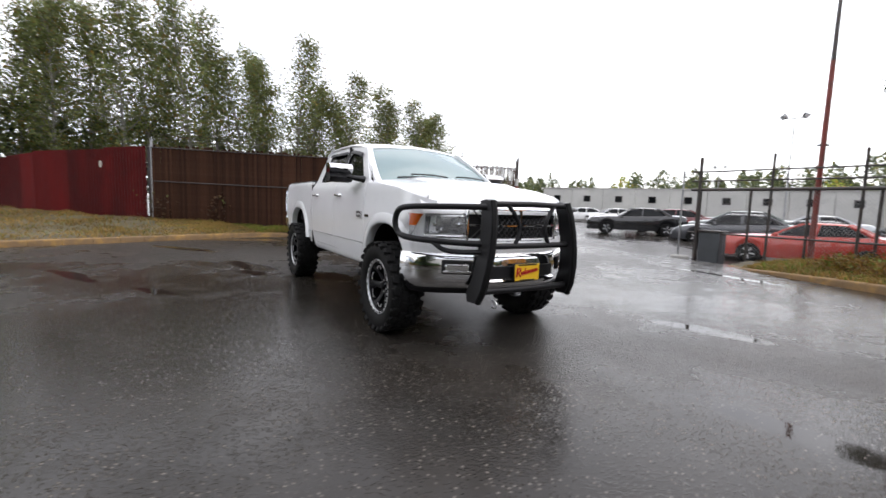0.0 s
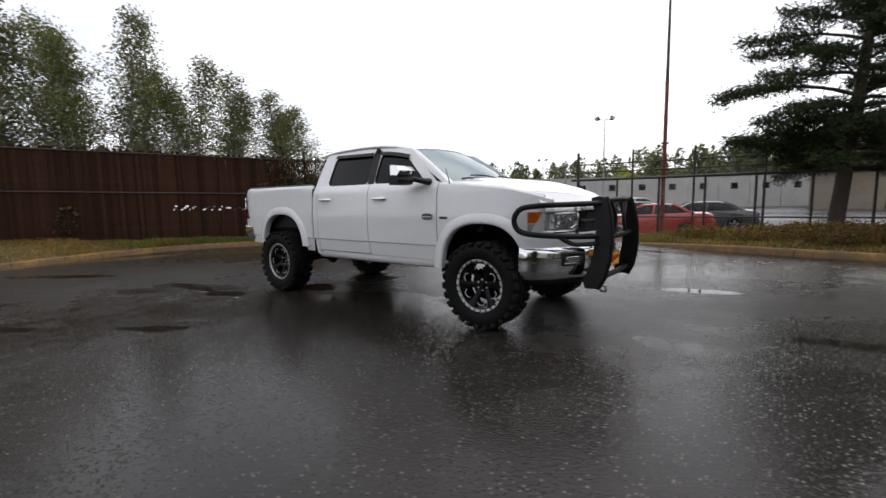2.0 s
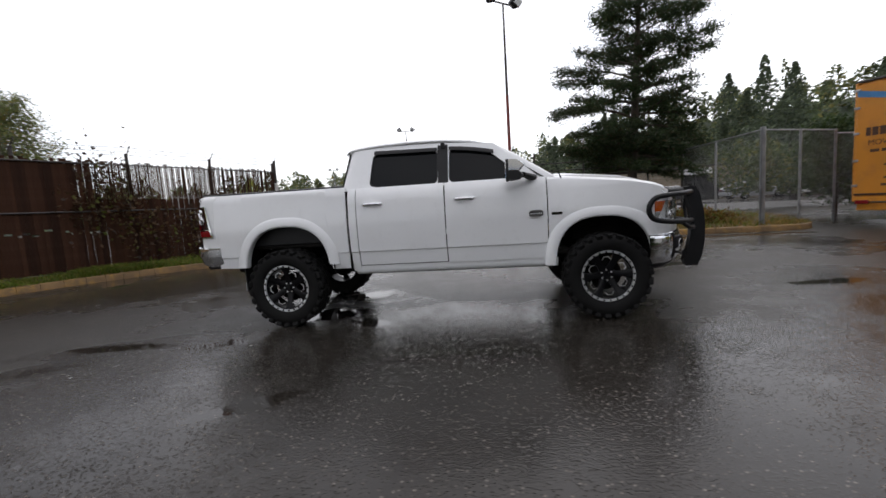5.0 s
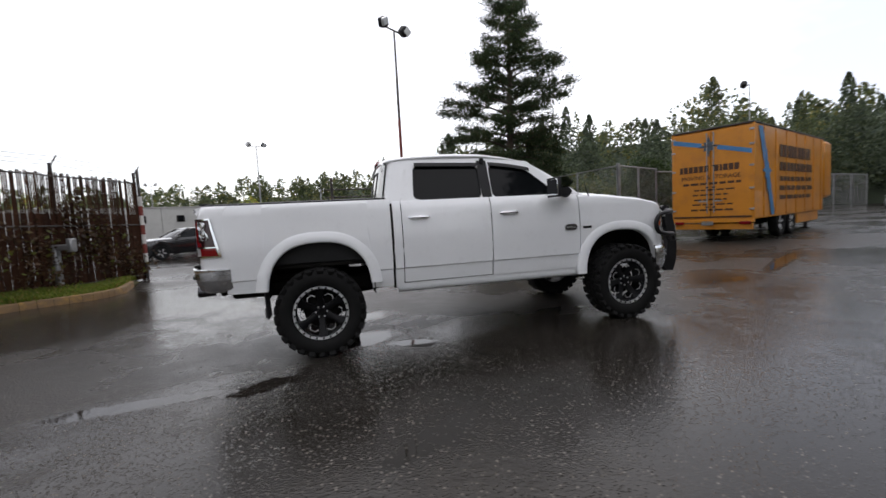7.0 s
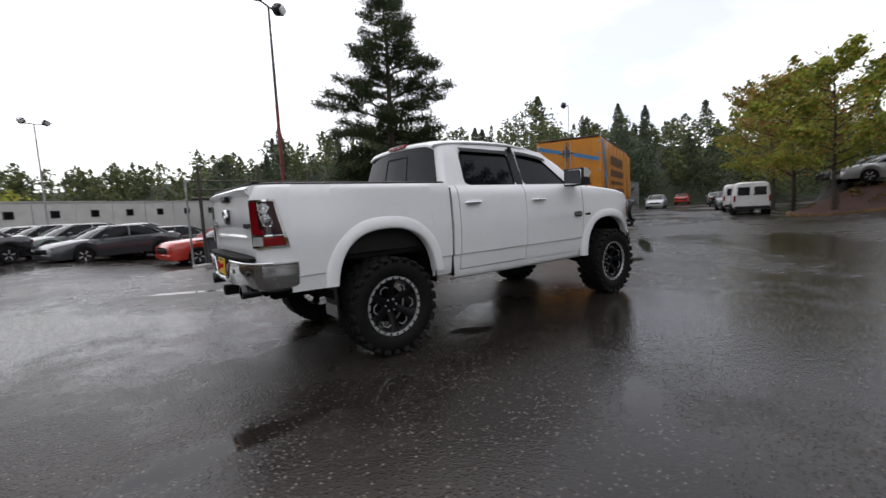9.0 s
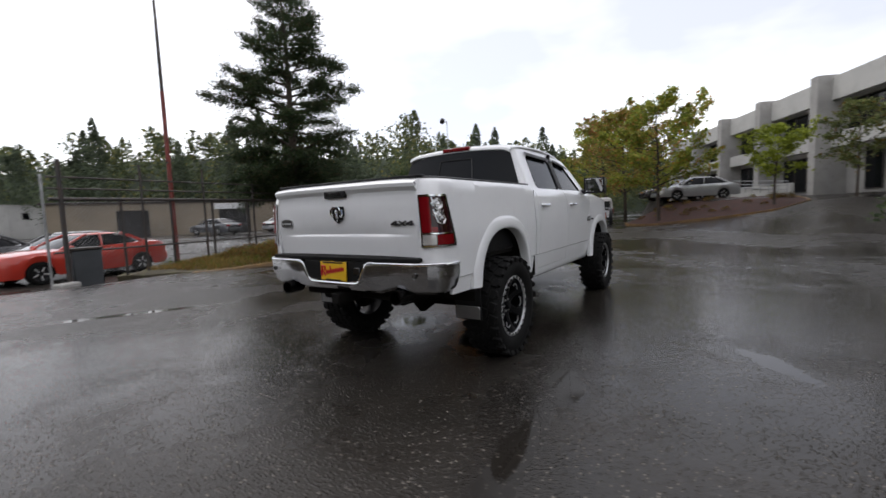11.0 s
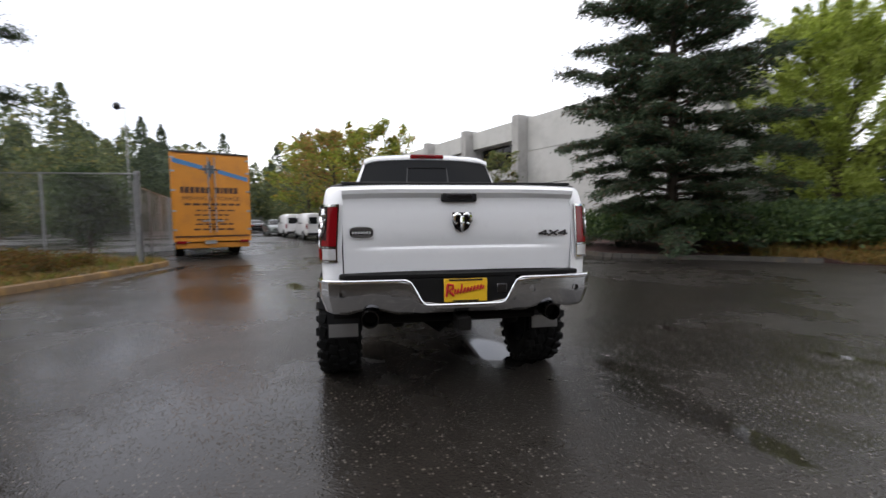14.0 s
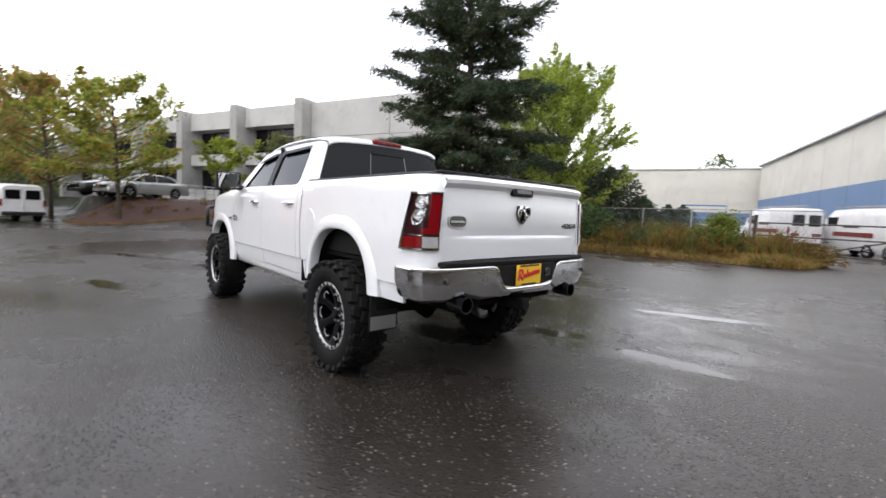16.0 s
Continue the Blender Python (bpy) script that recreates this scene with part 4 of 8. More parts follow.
def office_building():
    """Two storeys of concrete with tall fins, set on the raised lot. Local: x along the front, y outward, z up."""
    root = thing("office_building", "pale concrete two-storey office building with tall fins", "building")
    u = Vector((0.924, 0.383, 0)).normalized()
    m = frame_matrix((26.7, -10.6, 1.4), u)
    root.matrix_world = m
    H, B = 7.7, 7.05
    # fins at 0, B, 2B, ...; the blank wall runs to -28
    for k in range(6):
        part("fin", Geo().box((k * B, -0.70, H / 2 + 0.05), (0.75, 2.2, H + 0.25), 0.03), CONCRETE, root)
    for k in range(5):
        x0 = k * B + B / 2
        part("parapet", Geo().box((x0, -0.65, H - 0.75), (B - 0.76, 0.4, 1.5), 0.02), PALECONC, root)
        part("floor_band", Geo().box((x0, -0.65, 3.62), (B - 0.76, 0.4, 0.95), 0.02), PALECONC, root)
        part("back_wall", Geo().box((x0, -1.6, H / 2), (B - 0.76, 0.25, H - 0.2), 0.02), CONCRETE, root)
        for j in range(4):
            xw = x0 + (j - 1.5) * 1.5
            w = part("window", Geo().box((xw, -1.42, 5.15), (1.42, 0.08, 2.0), 0.01), DARKSTEEL, root)
            part("pane", Geo().box((xw, -1.40, 5.15), (1.28, 0.07, 1.86), 0.005), DARKGLASS, w)
            if j % 2 == 0 or k > 0:
                w = part("window", Geo().box((xw, -1.42, 1.6), (1.42, 0.08, 2.6), 0.01), DARKSTEEL, root)
                part("pane", Geo().box((xw, -1.40, 1.6), (1.28, 0.07, 2.45), 0.005), DARKGLASS, w)
    for i in range(2):
        for j in range(3):
            part("wall_panel", Geo().box((-3.9 - i * 7.06, -0.72, 1.28 + j * 2.57), (7.03, 0.3, 2.545), 0.02), PALECONC, root)
    part("roof", Geo().box((10, -9.0, H - 0.6), (50, 15.5, 0.3), 0.05), CONCRETE, root)
    part("end_wall", Geo().box((-14.6, -9, H / 2), (0.3, 16, H), 0.05), PALECONC, root)
    part("end_wall", Geo().box((35.6, -9, H / 2), (0.3, 16, H), 0.05), PALECONC, root)
    part("rear_wall", Geo().box((10.5, -16.8, H / 2), (50, 0.3, H), 0.05), PALECONC, root)
    lamp = part("wall_lamp", Geo().box((2 * B + 2.2, -1.25, 3.05), (0.45, 0.3, 0.22), 0.04), BLACKPL, root)
    e, nt, p = base_mat("lit_lamp")
    p.inputs["Emission Color"].default_value, p.inputs["Emission Strength"].default_value = (1.0, 0.62, 0.25, 1), 6.0
    part("lamp_glass", Geo().box((2 * B + 2.2, -1.05, 3.0), (0.36, 0.12, 0.16), 0.03), e, lamp)
    # steps and rail before the blank wall
    st = thing("outside_stairs", "concrete outside stairs with dark railings", "stairs")
    st.matrix_world = m
    for i in range(9):
        part("step", Geo().box((-1.6 - 0.3 * i, 1.1, 1.55 - 0.17 * i), (0.31, 1.3, 0.17 + 0.004), 0.01), CONCRETE, st)
    part("stringer", Geo().prism([(-1.3, 0.42, 1.45), (-4.2, 0.42, -0.1), (-1.3, 0.42, -0.1)], (0, 1.25, 0)), CONCRETE, st)
    for y in (0.5, 1.7):
        part("railing", Geo().tube([(-1.3, y, 2.55), (-4.3, y, 0.95), (-4.3, y, 0.0)], 0.03, 6), DARKSTEEL, st)
        for i in range(4):
            part("baluster", Geo().tube([(-1.5 - i * 0.8, y, 2.43 - 0.43 * i), (-1.5 - i * 0.8, y, 1.45 - 0.44 * i)], 0.02, 6), DARKSTEEL, st)
    rail = thing("ramp_railing", "pale metal railing beside the entrance ramp", "railing")
    rail.matrix_world = m
    for z in (0.55, 0.85, 1.15):
        part("rail", Geo().tube([(17.0, 1.0, z + 0.5), (8.5, 1.0, z)], 0.03, 6), GALV, rail)
    for i in range(8):
        part("post", Geo().tube([(16.8 - 1.18 * i, 1.0, 0.2 + 0.5 * (1 - i / 7)), (16.8 - 1.18 * i, 1.0, 1.2 + 0.5 * (1 - i / 7))], 0.025, 6), GALV, rail)
    single("ramp_wall", Geo().box((12.8, 0.8, 0.2), (9.0, 0.25, 1.6), 0.02), PALECONC, "low pale concrete wall below the railing", "wall", m=m)


def raised_lot():
    """The drive that climbs to the upper car park, and the mulch bed below it."""
    def foot(y):
        return lerp_table(y, ((-9.0, 1.35), (-6.2, 1.10), (-4.8, 0.68), (-2.9, 0.40), (-0.85, 0.20), (0.6, 0.03), (1.4, -0.02), (3.0, -0.02)))

    def z(x, y):
        end = 22.4 + 3.5 * min(1, max(0, (-6 - y) / 3))
        a = min(1, max(0, (x - 13.5) / (end - 13.5)))
        a = a * a * (3 - 2 * a)
        b = min(1, max(0, (x - 25.3) / 1.2)) * min(1, max(0, (2.4 - y) / 0.8))
        low = foot(y) * a - 0.02 * (1 - a)
        return low + (1.45 - low) * b
    P = [[(x, y, z(x, y)) for y in np.linspace(-42, 3.0, 64)] for x in np.linspace(12.5, 62, 100)]
    single("raised_lot", Geo().slab(P, 0.4), ASPHALT, "wet asphalt drive rising to an upper car park", "ground", "structure", smooth=60)
    K = [(25.4, 2.75, 0.0), (23.6, 2.4, 0.0), (22.7, 1.6, 0.0), (22.4, 0.6, 0.03), (22.5, -0.85, 0.20), (22.6, -2.9, 0.40), (23.0, -4.8, 0.68), (24.0, -6.0, 1.0), (25.4, -6.4, 1.15), (26.6, -5.9, 1.36)]
    line = kerb(K, -1, "low concrete kerb edging the mulch bed", 0.12)
    n = len(line)
    back = [np.array((26.8, 2.2)) * (1 - i / (n - 1)) + np.array((27.2, -5.4)) * (i / (n - 1)) for i in range(n)]
    bed = verge("mulch_bed", [q + np.array((0.12, 0, 0)) for q in line], back, [0.11 + q[2] for q in line], [0.30 + 1.2 * min(1, i / (n * 0.25)) for i in range(n)], MULCH, "dark red-brown bark mulch bed below the upper car park", rows=9)
    bushes("bed_plants", bed[6:, 2:8], 34, 0.30, 60, 0.10, LF_WEED, "low withered plants scattered over the mulch bed", 61, "plants")


def long_wall():
    """The long pale wall of the far building with small square windows."""
    root = thing("far_building", "long low pale concrete building with small dark windows", "building")
    a, b = Vector((-34.0, 36.5, 0)), Vector((14.0, 66.0, 0))
    root.matrix_world = frame_matrix(b, a - b)
    L = (b - a).length
    n = 16
    for i in range(n):
        part("wall_panel", Geo().box((L * (i + 0.5) / n, 0, 1.85), (L / n - 0.04, 0.4, 3.7), 0.03), PALECONC, root)
        w = part("window", Geo().box((L * (i + 0.5) / n, 0.2, 2.55), (0.8, 0.1, 0.75), 0.02), DARKSTEEL, root)
        part("pane", Geo().box((L * (i + 0.5) / n, 0.24, 2.55), (0.64, 0.06, 0.6), 0.01), DARKGLASS, w)
    part("coping", Geo().box((L / 2, 0, 3.76), (L + 0.3, 0.55, 0.13), 0.02), CONCRETE, root)
    part("roof", Geo().box((L / 2, -6.5, 3.5), (L, 12.5, 0.2), 0.02), CONCRETE, root)


def workshop():
    """The low tan building beyond the pine."""
    root = thing("tan_workshop", "low tan workshop building with dark openings and a white sign", "building")
    root.matrix_world = frame_matrix((38.3, 33.3, 0.0), (-1, 0.42, 0))
    tan = surf("tan_block_wall", (0.23, 0.19, 0.14), 0.85, vary=0.18, scale=0.4, grain=12, bump=0.3)
    L, H = 34.0, 3.2
    xs = 0.0
    for w, opening in ((3.5, 0), (2.6, 1), (5.0, 0), (2.4, 1), (4.0, 0), (3.0, 1), (6.0, 0), (2.5, 1), (5.0, 0)):
        c = xs + w / 2
        if opening:
            part("lintel", Geo().box((c, 0, 2.85), (w, 0.4, 0.7), 0.02), tan, root)
            d = part("roller_door", Geo().box((c, -0.25, 1.25), (w, 0.1, 2.5), 0.02), BLACKPL, root)
            part("door_handle", Geo().box((c, -0.19, 0.9), (0.2, 0.03, 0.05), 0.01), GALV, d)
        else:
            part("wall_panel", Geo().box((c, 0, H / 2), (w, 0.4, H), 0.02), tan, root)
        xs += w
    part("roof", Geo().box((L / 2, -6, H + 0.05), (L + 0.6, 12.8, 0.18), 0.03), DARKSTEEL, root)
    part("sign_board", Geo().box((19.5, 0.28, 2.75), (2.8, 0.1, 0.6), 0.02), surf("white_board", (0.7, 0.7, 0.7), 0.5, vary=0.06), root)


def warehouse():
    """The long warehouse behind the white vans: pale above, a blue band below."""
    root = thing("warehouse", "long pale warehouse with a blue painted band", "building")
    root.matrix_world = frame_matrix((-6.7, -24.0, 0.0), (0.422, -0.9066, 0))
    # local x runs away along the wall, y outward
    cream = surf("cream_siding", (0.58, 0.56, 0.50), 0.7, vary=0.08, scale=0.3, grain=9, bump=0.15, dirt=(0.46, 0.44, 0.39))
    blue = surf("blue_siding", (0.12, 0.20, 0.34), 0.6, vary=0.12, scale=0.4, grain=9, bump=0.15)
    n = 8
    for i in range(n):
        c = 36.0 * (i + 0.5) / n
        part("wall_panel", Geo().box((c, 0, 6.1), (36.0 / n - 0.03, 0.4, 3.8), 0.02), cream, root)
        part("lower_panel", Geo().box((c, 0, 3.1), (36.0 / n - 0.03, 0.42, 2.2), 0.02), blue, root)
        part("base_panel", Geo().box((c, 0, 1.0), (36.0 / n - 0.03, 0.4, 2.0), 0.02), cream, root)
    part("eaves", Geo().box((18.0, 0.1, 8.06), (36.4, 0.8, 0.18), 0.03), GALV, root)
    part("roof", Geo().box((18.0, -7.0, 8.0), (36.2, 13.6, 0.2), 0.03), DARKSTEEL, root)
    low = thing("low_annex", "low cream annex building beside the warehouse", "building")
    low.matrix_world = frame_matrix((9.0, -58.0, 0.0), (0.93, 0.36, 0))
    part("wall", Geo().box((10, 0, 3.9), (20, 0.4, 7.8), 0.03), cream, low)
    part("roof", Geo().box((10, -5.0, 7.9), (20.4, 10.6, 0.2), 0.03), CONCRETE, low)
    part("band", Geo().box((10, 0.23, 2.0), (20, 0.06, 1.4), 0.01), blue, low)


office_building()
raised_lot()
long_wall()
workshop()
warehouse()


# ---- fences, gate and lamp posts ----
def chain_link(p0, p1, h, z0, label, posts=4, rail=True, lift=0.05, name="chain_link_fence", bar=GALV, post_mats=None, post_h=0.0):
    """A wire fence: woven diagonal wires, posts and a top rail."""
    root = thing(name, label, "fence", kind="structure")
    a, b = Vector((*p0, z0)), Vector((*p1, z0))
    L = (b - a).length
    u = (b - a) / L
    V, F = [], []
    step, r = 0.095, 0.0022
    n = int((L + h) / step)
    for sgn in (0, 1):
        for i in range(n):
            s0 = i * step - h
            q0, q1 = max(0, s0), min(L, s0 + h)
            if q1 - q0 < 0.05:
                continue
            za, zb = (q0 - s0), (q1 - s0)
            if sgn:
                za, zb = h - za, h - zb
            pa, pb = a + u * q0 + Vector((0, 0, za + lift)), a + u * q1 + Vector((0, 0, zb + lift))
            d = (pb - pa).normalized()
            s = d.cross(Vector((0, 0, 1))).normalized() * r
            t = d.cross(s).normalized() * r
            k = len(V)
            V += [pa + s, pa - s * 0.5 + t, pa - s * 0.5 - t, pb + s, pb - s * 0.5 + t, pb - s * 0.5 - t]
            F += [(k, k + 1, k + 4, k + 3), (k + 1, k + 2, k + 5, k + 4), (k + 2, k, k + 3, k + 5)]
    part("wire_mesh", soup("wire_mesh", [tuple(v) for v in V], F, GALV), GALV, root)
    for i in range(posts):
        q = a + u * (L * i / (posts - 1))
        mat = (post_mats or [bar] * posts)[i]
        part("post", Geo().tube([q - Vector((0, 0, 0.5)), q + Vector((0, 0, h + 0.08 + post_h))], 0.036, 8), mat, root)
    if rail:
        part("top_rail", Geo().tube([a + Vector((0, 0, h + lift)), b + Vector((0, 0, h + lift))], 0.022, 6), bar, root)
    return root


def slat_fence():
    """Wire fence filled with rusty brown slats, torn in places, with barbed wire above."""
    root = thing("slat_fence", "rust-brown slatted wire fence, torn and leaning in places", "fence")
    a, b = Vector((*FENCE_A, 0.22)), Vector((*FENCE_B, 0.0))
    d = b - a
    L = d.length
    u = d / L
    rng = random.Random(7)
    variants = {}

    def slat(w, h, gap, thin):
        key = (w, h, gap, thin)
        if key not in variants:
            g = Geo()
            top = 1.78 if thin else h
            if thin:
                for e in (-0.0195, 0.0195):
                    g.box((e, 0, 0.89), (0.044, 0.012, 1.78), 0.002)
                    g.box((e, 0, (1.78 + h) / 2), (0.027, 0.010, h - 1.78), 0.002)
                variants[key] = g.mesh("slat", SLAT, 0)
                return variants[key]
            if gap:
                g.box((0, 0, gap / 2), (w, 0.012, gap), 0.002)
                g.box((0, 0, (gap + 0.045 + top) / 2), (w, 0.012, top - gap - 0.045), 0.002)
            else:
                g.box((0, 0, top / 2), (w, 0.012, top), 0.002)
            variants[key] = g.mesh("slat", SLAT, 0)
        return variants[key]
    n = 176
    ang = math.degrees(math.atan2(u.y, u.x))
    for i in range(n):
        s = (i + 0.5) / n
        torn = rng.random() < (0.66 if 0.36 < s < 0.66 else 0.04)
        w, thin = (0.082, 0) if s < 0.60 else (0.082, 0.042)
        h = rng.choice((2.62, 2.68, 2.72))
        gap = rng.choice((0.98, 1.03, 1.08)) if torn else 0
        ob = new("slat", slat(w, h, gap, thin))
        ob.parent = root
        p = a + d * s + Vector(((-0.008 if i % 2 else 0.008) + rng.uniform(-0.003, 0.003), 0, 0.05))
        ob.matrix_basis = pose(p.x, p.y, p.z, rng.uniform(-0.4, 0.4), rng.uniform(-0.15, 0.15) * (2.5 if s > 0.6 else 1), ang)
    for i in range(7):
        s = i / 6
        p = a + d * s
        part("post", Geo().tube([p + Vector((-0.06, 0, -0.3)), p + Vector((-0.06, 0, 2.98))], 0.04, 8), DARKSTEEL if i else GALV, root)
        part("wire_arm", Geo().tube([p + Vector((-0.06, 0, 2.9)), p + Vector((0.12, -0.05, 3.15))], 0.015, 5), DARKSTEEL, root)
    for z, off in ((2.68, 0.03), (1.55, 0.03), (0.16, 0.03)):
        part("rail", Geo().tube([a + Vector((off, 0, z)), b + Vector((off, 0, z))], 0.02, 6), DARKSTEEL, root)
    for k in range(3):
        o = Vector((0.02 * k, -0.02 * k, 2.94 + 0.09 * k))
        pts = [a + d * (j / 24) + o + Vector((0, 0, -0.04 * math.sin(math.pi * ((j / 4) % 1)))) for j in range(25)]
        part("barbed_wire", Geo().tube(pts, 0.005, 4), DARKSTEEL, root)
    # creeper and torn sheet hanging in the fence
    rngn = np.random.default_rng(9)
    pos = []
    for s, z, r, k in ((0.02, 0.6, 0.3, 160), (0.17, 0.75, 0.28, 120), (0.62, 2.2, 0.4, 420), (0.60, 1.6, 0.35, 300), (0.86, 1.9, 0.3, 260), (0.88, 1.2, 0.3, 220), (0.97, 0.4, 0.3, 260), (0.70, 0.8, 0.5, 420), (0.78, 1.0, 0.5, 420), (0.92, 0.9, 0.45, 380), (0.66, 1.5, 0.4, 350), (0.82, 0.5, 0.4, 300)):
        c = np.array(a + d * s) + [0.05, -0.02, z]
        pos.append(c + rngn.normal(0, r, (k, 3)) * [0.5, 0.9, 1.0])
    V, F = leaf_arrays(rngn, np.concatenate(pos), 0.1, 0.7)
    tagged(new("fence_creeper", soup("fence_creeper", V, F, LF_DEAD)), "withered brown creeper hanging in the fence", "creeper", kind="stuff")


def red_fence():
    """Corrugated sheet fence in dark red, in panels."""
    root = thing("red_metal_fence", "dark red corrugated sheet metal fence with mismatched panels", "fence")
    pts = [Vector((-12.2, -3.55, 0.30)), Vector((-17.6, -7.5, 0.48)), Vector((-25.5, -11.0, 0.5)), Vector((-40, -17, 0.5))]
    tops = [2.95, 2.88, 2.8, 2.8]
    bright = surf("red_sheet_panel", (0.125, 0.010, 0.010), 0.7, spec=0.10, vary=0.25, scale=1.2, grain=20, bump=0.2, stretch=(1, 1, 0.25))
    k = 0
    for i in range(3):
        a, b = pts[i], pts[i + 1]
        n = max(1, round((b - a).length / 2.1))
        for j in range(n):
            p, q = a.lerp(b, j / n), a.lerp(b, (j + 1.012) / n)
            za, zb = tops[i] + (tops[i + 1] - tops[i]) * j / n, tops[i] + (tops[i + 1] - tops[i]) * (j + 1) / n
            u = (q - p).normalized()
            nr = Vector((-u.y, u.x, 0))
            G = []
            m = 42
            for c in range(m + 1):
                s = c / m
                ph = (s * 14) % 1
                o = 0.018 if ph < 0.5 else -0.006
                x = p.lerp(q, s) + nr * o
                G.append([(x.x, x.y, p.z - 0.1), (x.x, x.y, (za + zb) / 2 - 0.03 * (k % 2))])
            part("sheet_panel", Geo().slab(G, 0.004), bright if k in (2, 3) else REDMETAL, root, smooth=0)
            part("post", Geo().box((p.x - nr.x * 0.08, p.y - nr.y * 0.08, 1.55), (0.08, 0.08, 2.7), 0.008), DARKSTEEL, root)
            k += 1
    part("warning_plate", Geo().box((-14.2, -5.02, 2.35), (0.16, 0.05, 0.22), 0.01, Matrix.Rotation(radians(34), 4, "Z")), surf("faded_sign", (0.5, 0.48, 0.42), 0.6, vary=0.2), root)


def lamp_post(x, y, h, label, red_to=0.0, twin=True, turn=0.0, r=0.07):
    root = thing("lamp_post", label, "lamp post", pose(x, y, 0, 0, 0, turn))
    pole = part("pole", Geo().tube([(0, 0, -0.5), (0, 0, red_to or h)], [r * 1.25, r * 1.0] if red_to else [r, r * 0.6], 10), RUSTPOST if red_to else GALV, root)
    if red_to:
        part("upper_pole", Geo().tube([(0, 0, red_to), (0, 0, h)], [r * 0.92, r * 0.55], 10), DARKSTEEL, root)
        part("base_plate", Geo().box((0, 0, 0.03), (0.36, 0.36, 0.06), 0.01), RUSTPOST, root)
        part("strap", Geo().tube([(-0.13, 0, 3.1), (0.13, 0, 3.1)], 0.03, 6), DARKSTEEL, root)
    part("cross_arm", Geo().tube([(-0.5 if twin else 0.0, 0, h - 0.02), (0.5, 0, h - 0.02)], 0.03, 6), DARKSTEEL, root)
    for s in ((-1, 1) if twin else (1,)):
        hd = part("floodlight", Geo().box((s * 0.58, 0, h + 0.12), (0.34, 0.30, 0.34), 0.05, Matrix.Rotation(radians(35 * s), 4, "Y") @ Matrix.Rotation(radians(20), 4, "X")), BLACKPL, root)
        part("lamp_glass", Geo().box((s * 0.64, -0.12, h + 0.10), (0.30, 0.12, 0.28), 0.03, Matrix.Rotation(radians(35 * s), 4, "Y") @ Matrix.Rotation(radians(20), 4, "X")), STEEL, hd)
    return root


def north_gate():
    """Sliding gate rails, posts, the grey box and guard posts at the lot's entry."""
    root = thing("sliding_gate", "dark steel sliding gate with long horizontal rails", "gate")
    a, b = Vector((-1.55, 11.05, 0)), Vector((7.6, 11.9, 0))
    for z, r in ((2.52, 0.022), (2.24, 0.022), (1.98, 0.045), (0.66, 0.025)):
        part("rail", Geo().tube([a + Vector((-0.25, 0, z)), b + Vector((0, 0, z))], r, 8), DARKSTEEL, root)
    for i in range(6):
        p = a.lerp(b, i / 5)
        part("upright", Geo().tube([p + Vector((0, 0, -0.5)), p + Vector((0, 0, 2.95 if i < 3 else 2.6))], 0.05 if i == 0 else 0.035, 8), DARKSTEEL, root)
    part("gate_post", Geo().tube([(-1.95, 10.85, -0.5), (-1.95, 10.85, 2.55)], 0.03, 8), GALV, root)
    box = thing("control_box", "dark grey gate control box on the ground by the post", "control box", pose(-1.15, 11.25, -0.3))
    part("housing", Geo().box((0, 0, 0.5), (0.62, 0.42, 1.0), 0.03), surf("grey_cabinet", (0.045, 0.05, 0.055), 0.5, vary=0.2, bump=0.1), box)
    part("lid", Geo().box((0, 0, 1.02), (0.68, 0.48, 0.06), 0.02), DARKSTEEL, box)
    single("debris", Geo().box((0, 0, 0.06), (0.5, 0.3, 0.16), 0.05, Matrix.Rotation(0.4, 4, "Z")), CONCRETE, "broken lump of concrete at the gate post", "debris", m=pose(-1.75, 10.6, ground_z(-1.75, 10.6)))


slat_fence()
red_fence()
chain_link((-1.55, 11.15), (7.7, 12.0), 1.95, 0.0, "galvanised chain-link fence beside the lot", 8, bar=DARKSTEEL)
chain_link((7.7, 12.0), (7.75, 7.15), 2.55, 0.1, "galvanised chain-link fence with pale posts on the verge", 3)
chain_link((7.75, 7.15), (10.6, 8.7), 2.55, 0.1, "galvanised chain-link fence behind the trailer", 3)
chain_link((10.6, 8.7), (34.0, 16.0), 2.55, 0.0, "galvanised chain-link fence along the road", 9)
part("corner_post", Geo().tube([(7.8, 7.2, -0.1), (7.8, 7.2, 2.78)], 0.07, 10), GALV, thing("fence_corner", "thick galvanised corner post of the wire fence", "fence post"))
chain_link((-2.2, -18.4), (9.5, -19.8), 1.7, 0.2, "rusty wire fence with a top rail behind the bushes", 6)
lamp_post(1.2, 11.5, 8.55, "tall rust-red lamp post with two floodlights", red_to=5.2, turn=40, r=0.058)
lamp_post(-7.2, 32.7, 7.8, "grey lamp post with twin floodlights in the lot", turn=20)
lamp_post(22.4, 14.8, 8.0, "grey lamp post with a floodlight behind the trailer", turn=70, twin=False, r=0.045)
lamp_post(-24.0, 58.0, 7.2, "distant grey lamp post with floodlights", turn=10)
north_gate()

